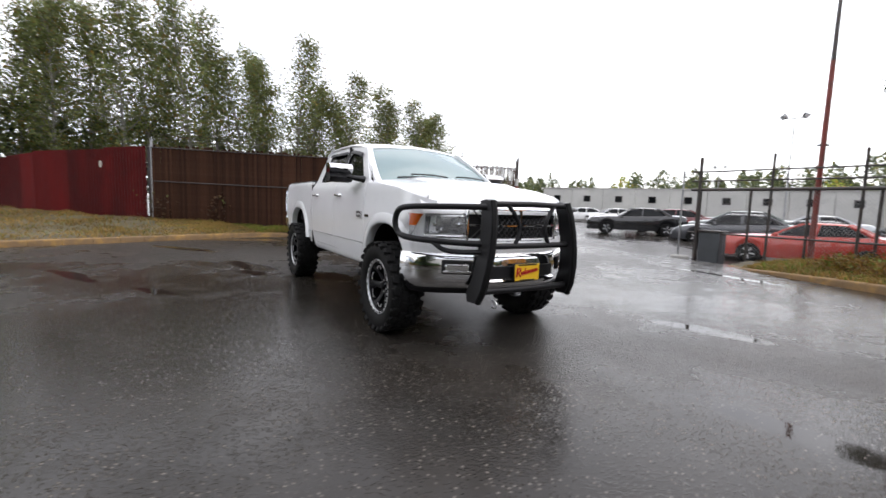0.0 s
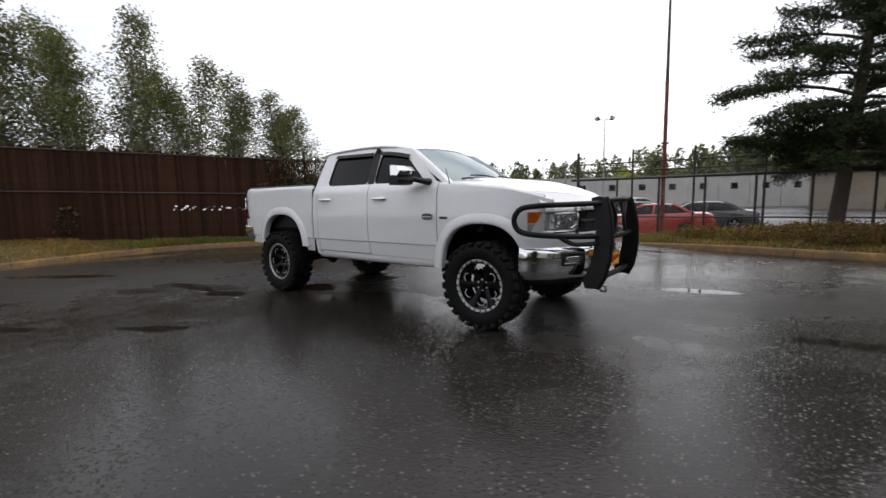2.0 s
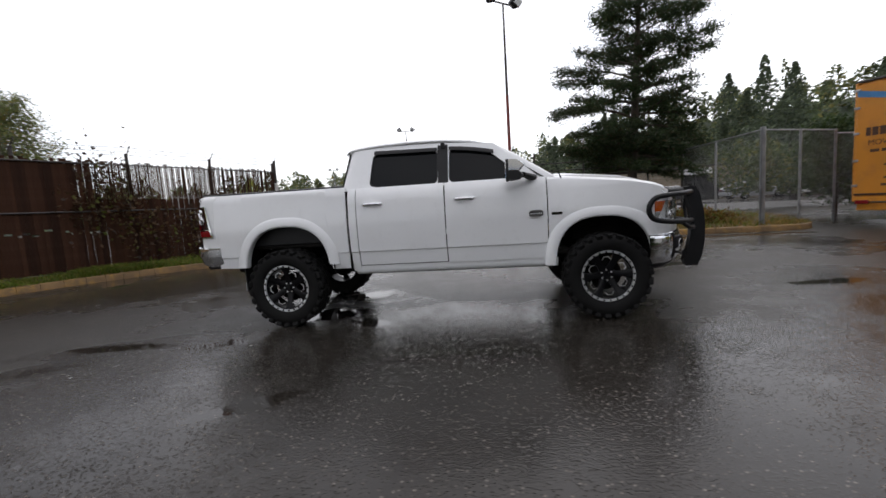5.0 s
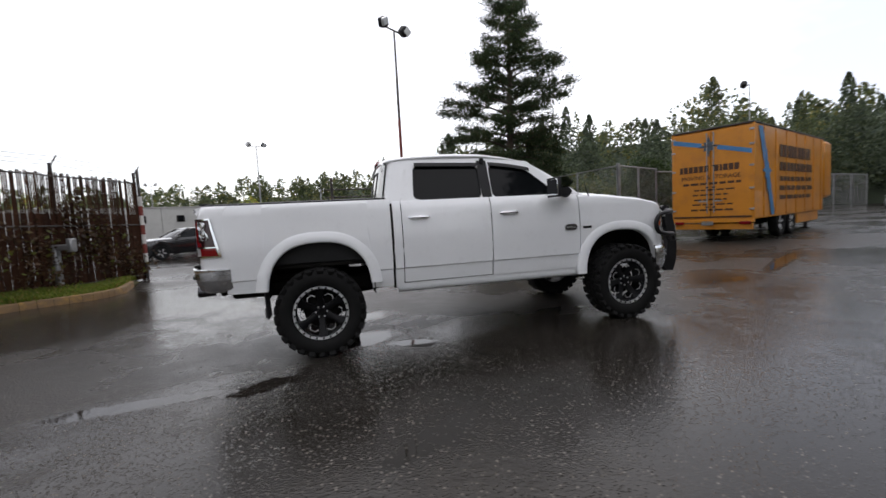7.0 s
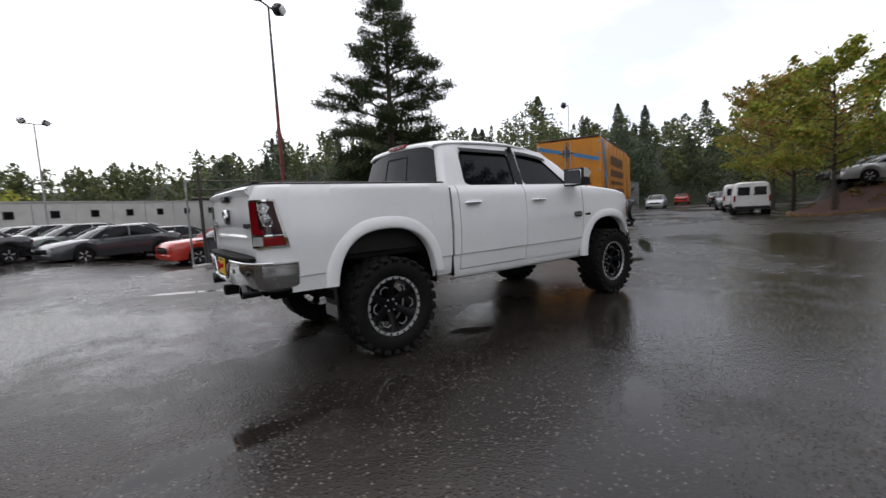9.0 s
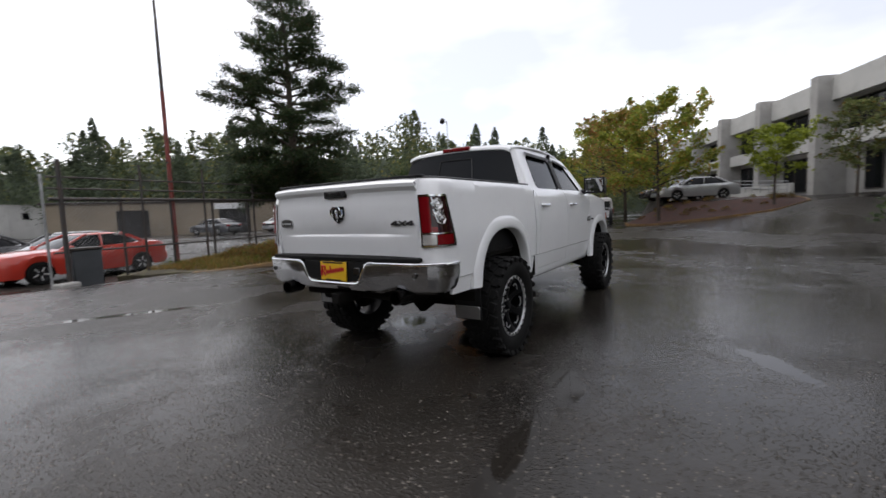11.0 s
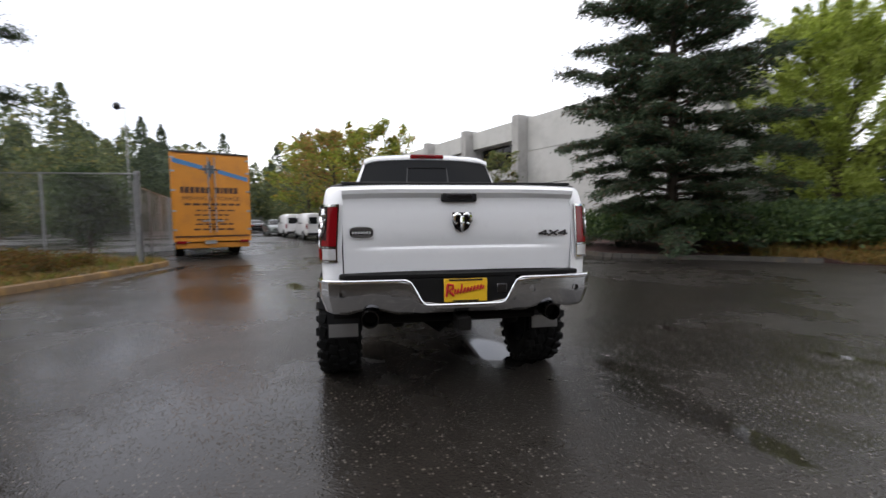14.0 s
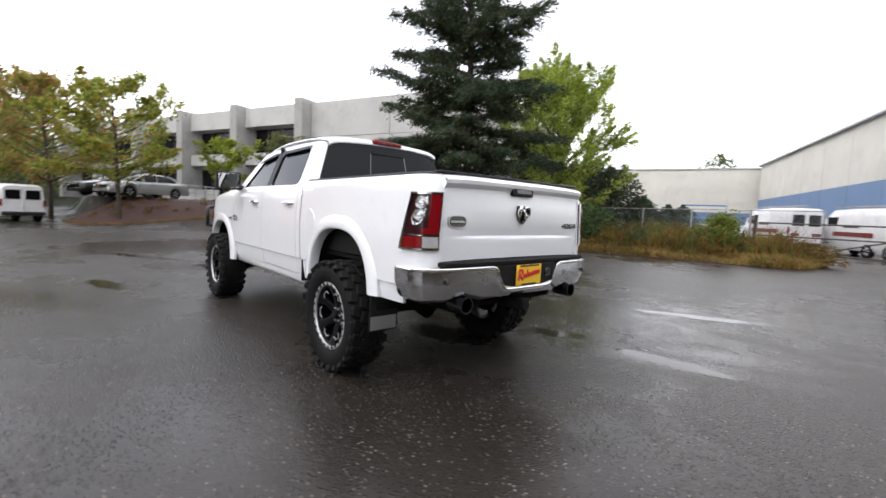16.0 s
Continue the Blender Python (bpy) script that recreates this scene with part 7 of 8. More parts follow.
# grille
MESHGREY = surf("grey_chrome_mesh", (0.05, 0.05, 0.052), 0.3, 0.8, vary=0.2)
gr = part("grille", nose_panel(6.3, 13.7, ((1.24, -0.045), (0.96, -0.045)), 20, 0.01), BLACKPL, TRUCK, "black mesh grille with bright cross bars")
g = Geo()
for k in range(-3, 22):
    for d in (-1, 1):
        y0, z0 = -0.51 + k * 0.055 * 1.0 if d > 0 else 0.51 - k * 0.055, 0.965
        q0, q1 = y0, y0 + d * 0.27
        lo_, hi_ = (q0, q1) if d > 0 else (q1, q0)
        if lo_ < -0.515 or hi_ > 0.515:
            continue
        g.tube([(2.69 - 0.07 * (q0 / 0.5) ** 2, q0, z0), (2.69 - 0.07 * (q1 / 0.5) ** 2, q1, z0 + 0.27)], 0.006, 4)
part("grille_mesh", g, MESHGREY, gr)
part("cross_bar", nose_panel(6.4, 13.6, ((1.110, 0.0), (1.105, 0.008), (1.095, 0.008), (1.090, 0.0)), 20, 0.010), CHROME, gr)
part("centre_bar", Geo().box((2.708, 0, 1.10), (0.03, 0.035, 0.27), 0.01), BLACKGLOSS, gr)
for y in (-0.525, 0.525):
    part("surround", Geo().box((2.605, y, 1.10), (0.05, 0.028, 0.27), 0.01), CHROME, gr)
part("surround_top", nose_panel(6.3, 13.7, ((1.25, -0.01), (1.246, 0.004), (1.238, 0.004), (1.232, -0.008)), 20, 0.01), CHROME, gr)
part("surround_bottom", nose_panel(6.3, 13.7, ((0.975, -0.01), (0.968, 0.006), (0.955, 0.006), (0.95, -0.008)), 20, 0.01), CHROME, gr)

# brush guard
gd = part("brush_guard", Geo().tube([(2.84, -0.42, 1.290), (2.85, 0.0, 1.298), (2.84, 0.42, 1.290)], 0.027, 10), BLACKSTEEL, TRUCK, "black steel brush guard round grille and lamps")
UP = ((2.73, 1.315), (2.80, 1.330), (2.86, 1.315), (2.90, 1.20), (2.925, 1.05), (2.932, 0.88), (2.92, 0.72), (2.885, 0.56), (2.83, 0.455), (2.72, 0.45), (2.69, 0.52), (2.75, 0.66), (2.78, 0.80), (2.79, 1.0), (2.77, 1.18), (2.74, 1.27))


def up_y(z):
    """The uprights lean inward toward their tops."""
    return 0.50 - 0.10 * (z - 0.455) / 0.875
for s in (-1, 1):
    part("upright", Geo().prism([(x, s * up_y(z), z) for x, z in UP], (0, s * 0.075, 0)), BLACKSTEEL, gd, smooth=25)
    part("upright_pad", Geo().tube([(x - 0.012, s * (up_y(z) + 0.037), z) for x, z in UP[2:9]], 0.034, 8), RUBBER, gd)
    wing = smooth_line([(2.82, s * 0.46, 1.265), (2.62, s * 0.78, 1.258), (2.40, s * 0.96, 1.250), (2.25, s * 1.005, 1.220), (2.19, s * 1.015, 1.12), (2.235, s * 1.005, 1.02), (2.38, s * 0.97, 0.982), (2.62, s * 0.80, 0.965), (2.82, s * 0.48, 0.95)], 5)
    part("lamp_hoop", Geo().tube([tuple(p) for p in wing], 0.027, 10), BLACKSTEEL, gd)
    part("hoop_brace", Geo().tube([tuple(p) for p in smooth_line([(2.56, s * 0.85, 0.965), (2.66, s * 0.79, 0.90), (2.74, s * 0.69, 0.885), (2.82, s * 0.50, 0.885)], 4)], 0.022, 8), BLACKSTEEL, gd)
    part("grille_bar", Geo().tube([tuple(p) for p in smooth_line([(2.85, s * 0.27, 1.285), (2.865, s * 0.20, 1.20), (2.87, s * 0.15, 1.10), (2.875, s * 0.17, 1.0), (2.875, s * 0.20, 0.945)], 4)], 0.019, 8), BLACKSTEEL, gd)
part("cross_tube", Geo().tube([(2.86, -0.47, 0.935), (2.88, 0, 0.935), (2.86, 0.47, 0.935)], 0.026, 10), BLACKSTEEL, gd)
part("low_tube", Geo().tube([(2.82, -0.50, 0.545), (2.84, 0, 0.545), (2.82, 0.50, 0.545)], 0.028, 10), BLACKSTEEL, gd)
part("tow_hook", Geo().tube([tuple(p) for p in smooth_line([(2.80, -0.36, 0.46), (2.85, -0.36, 0.44), (2.85, -0.36, 0.40), (2.80, -0.36, 0.40)], 4)], 0.012, 6), STEEL, gd)
pl = part("plate_holder", Geo().box((2.812, 0.0, 0.69), (0.02, 0.30, 0.16), 0.006), BLACKPL, TRUCK)
licence_plate(pl, 2.830, 0.0, 0.69, 1)

# door mirrors
for s in (-1, 1):
    mr = part("door_mirror", Geo().tube([tuple(p) for p in smooth_line([(1.06, s * 0.86, 1.525), (1.02, s * 0.94, 1.535), (0.95, s * 1.02, 1.555)], 4)], [0.055, 0.055, 0.05, 0.05, 0.045, 0.045, 0.04, 0.04, 0.04], 10, flat=0.7), BLACKPL, TRUCK, "door mirror with chrome cap")
    prof = ((0.0, 0.62), (0.25, 0.9), (0.55, 1.0), (0.85, 0.96), (1.0, 0.8))

    def shell(z0, z1, mat, nm, bulge=0.0):
        rings = []
        for t, k in prof:
            y = s * (0.955 + 0.27 * t)
            hz0, hz1 = z0, z1
            rings.append([(0.80 - 0.015 * t, y, hz0 + 0.012), (0.80 - 0.015 * t, y, hz1 - 0.012), (0.83, y, hz1), (0.83 + 0.08 * k, y, hz1 - 0.008), (0.84 + 0.12 * k + bulge, y, (hz0 + hz1) / 2), (0.83 + 0.09 * k, y, hz0 + 0.008), (0.83, y, hz0)])
        return part(nm, Geo().loft(rings), mat, mr, smooth=60)
    shell(1.585, 1.705, CHROME, "mirror_cap", 0.015)
    shell(1.495, 1.600, BLACKPL, "mirror_housing")
    part("mirror_bezel", Geo().box((0.792, s * 1.09, 1.60), (0.03, 0.275, 0.215), 0.02), BLACKPL, mr)
    part("mirror_glass", Geo().box((0.775, s * 1.09, 1.60), (0.012, 0.23, 0.175), 0.005), MIRROR, mr)

# wheels
WHEELBLACK = surf("satin_black_alloy", (0.006, 0.006, 0.007), 0.32, 0.0, vary=0.2, bump=0.05, spec=0.15)
def wheel_parts():
    """Meshes of one wheel, its face toward +y."""
    out = {}
    g = Geo().lathe([(0.235, 0.10), (0.245, 0.02), (0.25, -0.12), (0.262, -0.13), (0.262, -0.12), (0.256, 0.02), (0.25, 0.11)], 40, close=True)
    out["wheel"] = g.mesh("wheel", WHEELBLACK, 40)
    prof = [(0.262, -0.115), (0.285, -0.138), (0.32, -0.152), (0.36, -0.158), (0.395, -0.152), (0.42, -0.138), (0.43, -0.115), (0.433, 0.0), (0.43, 0.115), (0.42, 0.138), (0.395, 0.152), (0.36, 0.158), (0.32, 0.152), (0.285, 0.138), (0.262, 0.115)]
    out["tyre"] = Geo().lathe(prof, 56).mesh("tyre", RUBBER, 50)
    g = Geo()
    n = 26
    for i in range(n):
        a = 2 * math.pi * i / n
        for y, w, da, l in ((-0.118, 0.062, 0.0, 0.078), (-0.040, 0.066, 0.5, 0.085), (0.042, 0.066, 0.12, 0.085), (0.118, 0.062, 0.62, 0.078)):
            ang = a + da * 2 * math.pi / n
            m = Matrix.Rotation(-ang, 4, "Y") @ Matrix.Translation((0.432, y, 0)) @ Matrix.Rotation(radians(16 if y < 0 else -16), 4, "X")
            g.box((0, 0, 0), (0.030, w, l), 0.006, m)
        for s in (-1, 1):
            m = Matrix.Rotation(-(a + (0.62 if s > 0 else 0.0) * 2 * math.pi / n), 4, "Y") @ Matrix.Translation((0.412, s * 0.148, 0)) @ Matrix.Rotation(radians(s * 28), 4, "Z")
            g.box((0, 0, 0), (0.06, 0.022, 0.062 if i % 2 else 0.045), 0.006, m)
    out["tread"] = g.mesh("tread", RUBBER, 30)
    g = Geo().lathe([(0.246, 0.118), (0.250, 0.130), (0.27, 0.132), (0.275, 0.122), (0.27, 0.112), (0.250, 0.110)], 56, close=True)
    out["bead_ring"] = g.mesh("bead_ring", STEEL, 30)
    g = Geo()
    for i in range(24):
        a = 2 * math.pi * i / 24
        g.lathe([(0.0, 0.006), (0.0105, 0.006), (0.0115, 0.0)], 6, Matrix.Translation((0.257 * math.cos(a), 0.132, 0.257 * math.sin(a))))
    out["ring_bolts"] = g.mesh("ring_bolts", BLACKPL, 30)
    # six forked spokes
    sp = Geo()
    rings = []
    for r, w, y, th in ((0.055, 0.085, 0.045, 0.05), (0.11, 0.062, 0.060, 0.045), (0.165, 0.060, 0.078, 0.04), (0.215, 0.085, 0.098, 0.035), (0.24, 0.115, 0.106, 0.03)):
        rings.append([(r, y, -w / 2), (r, y + 0.006, -w / 2 + 0.012), (r, y + 0.006, w / 2 - 0.012), (r, y, w / 2), (r, y - th, w / 2), (r, y - th, -w / 2)])
    sp.loft(rings)
    out["spoke"] = sp.mesh("spoke", WHEELBLACK, 30)
    sp = Geo().prism([(q, 0.100, w) for q, w in ((0.205, -0.026), (0.172, -0.048), (0.168, -0.043), (0.199, -0.020), (0.199, 0.020), (0.168, 0.043), (0.172, 0.048), (0.205, 0.026))], (0, 0.008, 0))
    out["spoke_accent"] = sp.mesh("spoke_accent", STEEL, 30)
    g = Geo().lathe([(0.0, 0.085), (0.030, 0.084), (0.036, 0.076), (0.038, 0.05), (0.075, 0.045), (0.08, 0.03), (0.08, -0.02)], 24)
    out["hub"] = g.mesh("hub", WHEELBLACK, 40)
    out["brake_disc"] = Geo().lathe([(0.06, -0.03), (0.17, -0.03), (0.175, -0.045), (0.17, -0.06), (0.06, -0.06)], 32).mesh("brake_disc", UNDER, 40)
    out["lug_nut"] = Geo().lathe([(0.0, 0.062), (0.009, 0.062), (0.011, 0.04)], 6).mesh("lug_nut", STEEL, 30)
    return out


WM = wheel_parts()
for x in (WB, -WB):
    for s in (-1, 1):
        w = new("wheel", WM["wheel"])
        w.parent = TRUCK
        w.matrix_basis = pose(x, s * 0.878, 0.447, 0, random.uniform(0, 360), 0 if s > 0 else 180)
        tagged(w, "black alloy wheel with bright bead ring and mud tyre")
        for nm in ("tyre", "tread", "bead_ring", "ring_bolts", "hub", "brake_disc"):
            part(nm, WM[nm], None, w)
        for k in range(6):
            o = part("spoke", WM["spoke"], None, w)
            o.matrix_basis = Matrix.Rotation(2 * math.pi * k / 6, 4, "Y")
            o = part("lug_nut", WM["lug_nut"], None, w)
            o.matrix_basis = Matrix.Rotation(2 * math.pi * (k + 0.5) / 6, 4, "Y") @ Matrix.Translation((0.056, 0, 0))
            o = part("spoke_accent", WM["spoke_accent"], None, w)
            o.matrix_basis = Matrix.Rotation(2 * math.pi * (k + 0.5) / 6, 4, "Y")


# ---- trailer, parked cars and vans ----
def road_wheel(parent, x, y, r=0.33, w=0.22, rim_mat=None):
    """A plain road wheel with its face outward."""
    key = (round(r, 3), round(w, 3), (rim_mat or STEEL).name)
    if key not in road_wheel.cache:
        h = w / 2
        rim = Geo().lathe([(0.0, h * 0.55), (r * 0.2, h * 0.6), (r * 0.24, h * 0.35), (r * 0.58, h * 0.45), (r * 0.63, h * 0.8), (r * 0.67, h * 0.85), (r * 0.66, -h * 0.8)], 28)
        ty = Geo().lathe([(r * 0.66, h * 0.8), (r * 0.74, h), (r * 0.92, h * 0.97), (r, h * 0.72), (r, -h * 0.72), (r * 0.92, -h * 0.97), (r * 0.66, -h * 0.8)], 32)
        sp = Geo()
        for k in range(5):
            a = Matrix.Rotation(2 * math.pi * k / 5, 4, "Y")
            sp.box((0, 0, 0), (r * 0.42, h * 0.25, r * 0.13), 0.008, a @ Matrix.Translation((r * 0.40, h * 0.66, 0)))
        road_wheel.cache[key] = (rim.mesh("wheel", BLACKPL, 40), ty.mesh("tyre", RUBBER, 40), sp.mesh("spokes", rim_mat or STEEL, 30))
    rim, ty, sp = road_wheel.cache[key]
    o = new("wheel", rim)
    o.parent = parent
    o.matrix_basis = pose(x, y, r, 0, 17 * x, 0 if y > 0 else 180)
    part("tyre", ty, None, o)
    part("spokes", sp, None, o)
    return o


road_wheel.cache = {}


def car(label, mat, m, kind="sedan", group="", cat="car"):
    """A parked car: shell with cut wheel openings, glasshouse, roof, lamps and wheels."""
    root = thing("parked_car", label, cat, m, group)
    if kind == "coupe":
        zt = ((-2.46, 0.84), (-2.40, 1.00), (-2.2, 1.06), (-1.5, 1.07), (0.8, 0.99), (1.5, 0.97), (2.2, 0.90), (2.40, 0.80), (2.47, 0.68))
        belt, roof, zr, fx, rx = (-1.85, 0.95, 0.78), (-0.95, 0.05, 0.56), 1.42, 1.47, -1.47
    else:
        zt = ((-2.42, 0.78), (-2.36, 0.96), (-2.1, 1.03), (-1.5, 1.02), (0.9, 0.96), (1.4, 0.94), (2.1, 0.82), (2.33, 0.70), (2.42, 0.58))
        belt, roof, zr, fx, rx = (-1.95, 1.20, 0.76), (-1.0, 0.32, 0.55), 1.43, 1.42, -1.40
    wt = ((-2.47, 0.72), (-2.35, 0.84), (-2.0, 0.91), (-1.2, 0.935), (1.2, 0.925), (1.9, 0.90), (2.25, 0.82), (2.47, 0.66))
    xs = sorted(set(list(np.linspace(-2.45, 2.45, 45)) + [c - 0.37 * math.cos(math.pi * k / 14) for c in (fx, rx) for k in range(15)]))
    G = []
    for x in xs:
        w, top = lerp_table(x, wt), lerp_table(x, zt)
        zb = 0.24
        for c in (fx, rx):
            if abs(x - c) < 0.37:
                zb = max(zb, 0.30 + 0.385 * math.sqrt(max(0, 1 - ((x - c) / 0.37) ** 2)))
        half = [(w * 0.95, zb), (w, zb + (top - zb) * 0.35), (w * 1.0, zb + (top - zb) * 0.6), (w * 0.975, top - 0.12), (w * 0.92, top - 0.03), (w * 0.72, top + 0.004), (w * 0.35, top + 0.02), (0.0, top + 0.025)]
        G.append([(x, -y, z) for y, z in half] + [(x, y, z) for y, z in half[::-1][1:]])
    part("body", Geo().slab(G, 0.02), mat, root, smooth=45)
    part("underbody", Geo().box((0, 0, 0.36), (4.4, 1.35, 0.22), 0.05), UNDER, root)
    for c in (fx, rx):
        part("wheel_wells", Geo().box((c, 0, 0.52), (0.78, 1.55, 0.42), 0.05), UNDER, root)

    def plan(x0, x1, w, z, n=28):
        pts = []
        for k in range(n):
            a = 2 * math.pi * k / n
            c, s = math.cos(a), math.sin(a)
            pts.append(((x0 + x1) / 2 + (x1 - x0) / 2 * math.copysign(abs(c) ** 0.45, c), w * math.copysign(abs(s) ** 0.35, s), z))
        return pts
    zb = 0.97
    mid = [tuple((np.array(p) + np.array(q)) / 2 + np.array((0, 0.025 * np.sign(p[1]), 0.03))) for p, q in zip(plan(*belt, zb), plan(*roof, zr))]
    part("glasshouse", Geo().loft([plan(*belt, zb), mid, plan(*roof, zr - 0.01)]), DARKGLASS, root, "dark window glass", smooth=45)
    a, b, w = roof
    part("roof", Geo().loft([plan(a - 0.06, b + 0.08, w + 0.035, zr - 0.035), plan(a, b, w, zr), plan(a + 0.25, b - 0.25, w * 0.6, zr + 0.025)]), mat, root, smooth=60)
    for s in (-1, 1):
        for p, q in (((belt[1] - 0.06, s * belt[2] * 0.96, zb), (roof[1] + 0.02, s * (roof[2] + 0.02), zr - 0.02)), ((belt[0] + 0.10, s * belt[2] * 0.98, zb), (roof[0] - 0.02, s * (roof[2] + 0.02), zr - 0.02)), ((-0.25, s * (belt[2] + 0.03), zb), (-0.32, s * (roof[2] + 0.05), zr - 0.02))):
            h = [(np.array(p) + np.array(q)) / 2 + np.array((0, s * 0.03, 0.03))]
            part("pillar", Geo().tube([p, tuple(h[0]), q], [0.07, 0.055, 0.05] if p[0] < -1 else 0.035, 6), mat, root)
        mr = part("door_mirror", Geo().box((0.72, s * 0.98, 1.03), (0.12, 0.18, 0.12), 0.04), mat, root)
        part("head_lamp", Geo().box((2.33, s * 0.60, 0.66), (0.16, 0.30, 0.12), 0.03, Matrix.Rotation(radians(-20 * s), 4, "Z")), LENS, root)
        part("tail_lamp", Geo().box((-2.40, s * 0.58, 0.82), (0.10, 0.40, 0.13), 0.03), REDLENS, root)
        part("door_handle", Geo().box((-0.45, s * 0.935, 0.80), (0.18, 0.03, 0.03), 0.01), mat, root)
        for x in (fx, rx):
            road_wheel(root, x, s * 0.80, 0.335)
    part("grille", Geo().box((2.43, 0, 0.60), (0.06, 0.95, 0.14), 0.02), BLACKPL, root)
    part("front_bumper", Geo().box((2.36, 0, 0.38), (0.22, 1.5, 0.22), 0.06), mat, root)
    part("rear_bumper", Geo().box((-2.38, 0, 0.48), (0.20, 1.62, 0.30), 0.06), mat, root)
    return root


def van(label, m, L=4.5, H=1.95, stripe=None, rack=False, mat=None, group="", name="van"):
    """A panel van with rear doors, seen mostly from behind."""
    mat = mat or VANWHITE
    root = thing(name, label, "van", m, group)
    st = ((-L / 2, 0.80, 0.93, H - 0.10), (-L / 2 + 0.10, 0.86, 1.0, H - 0.02), (-0.5, 0.88, 1.0, H), (L * 0.20, 0.88, 0.96, H - 0.04), (L * 0.30, 0.88, 0.80, H * 0.80), (L * 0.36, 0.87, 0.76, H * 0.60), (L * 0.46, 0.84, 0.72, H * 0.52), (L / 2, 0.74, 0.66, H * 0.38))
    rings = []
    for x, w, k, top in st:
        rings.append([(x, y, z) for y, z in ((-w * 0.9, 0.32), (-w, 0.5), (-w, top * 0.6), (-w * 0.94, top * 0.82), (-w * 0.86, top - 0.08), (-w * 0.68, top), (w * 0.68, top), (w * 0.86, top - 0.08), (w * 0.94, top * 0.82), (w, top * 0.6), (w, 0.5), (w * 0.9, 0.32))])
    part("body", Geo().loft(rings), mat, root, smooth=40)
    xr = -L / 2
    for s in (-1, 1):
        d = part("rear_door", Geo().box((xr - 0.012, s * 0.375, H * 0.53), (0.03, 0.735, H * 0.72), 0.02), mat, root)
        part("door_window", Geo().box((xr - 0.03, s * 0.375, H * 0.72), (0.02, 0.56, H * 0.25), 0.02), DARKGLASS, d)
        part("tail_lamp", Geo().box((xr - 0.01, s * 0.80, H * 0.50), (0.06, 0.10, 0.34), 0.02), REDLENS, root)
        part("side_window", Geo().box((L * 0.17, s * 0.855, H * 0.72), (0.75, 0.04, H * 0.2), 0.02), DARKGLASS, root)
        for x in (L * 0.33, -L * 0.30):
            road_wheel(root, x, s * 0.80, 0.33)
        if stripe:
            part("side_stripe", Geo().box((-0.6, s * 0.885, H * 0.46), (L * 0.5, 0.015, 0.22), 0.004), stripe, root)
            part("rear_stripe", Geo().box((xr - 0.03, s * 0.5, H * 0.40), (0.02, 0.42, 0.16), 0.004), stripe, root)
        part("lettering_bar", Geo().box((-0.5, s * 0.884, H * 0.62), (1.1, 0.012, 0.10), 0.003), DARKSTEEL, root)
    part("windscreen", Geo().slab([[(L * 0.215 + 0.47 * t, y * (0.70 + 0.05 * t), H - 0.10 - t * (H * 0.36)) for y in (-1, 0, 1)] for t in (0.02, 0.5, 1.0)], 0.03), DARKGLASS, root)
    part("bumper", Geo().box((xr - 0.05, 0, 0.42), (0.14, 1.6, 0.18), 0.04), BLACKPL, root)
    part("plate_bar", Geo().box((xr - 0.035, 0.1, 0.72), (0.02, 0.34, 0.12), 0.01), STEEL, root)
    if rack:
        for x in (-1.4, -0.2, 1.0):
            part("roof_rack", Geo().tube([(x, -0.75, H + 0.10), (x, 0.75, H + 0.10)], 0.02, 6), GALV, root)
        for y in (-0.35, -0.05):
            part("ladder_rail", Geo().tube([(-2.3, y, H + 0.15), (1.6, y, H + 0.15)], 0.025, 6), GALV, root)
    return root


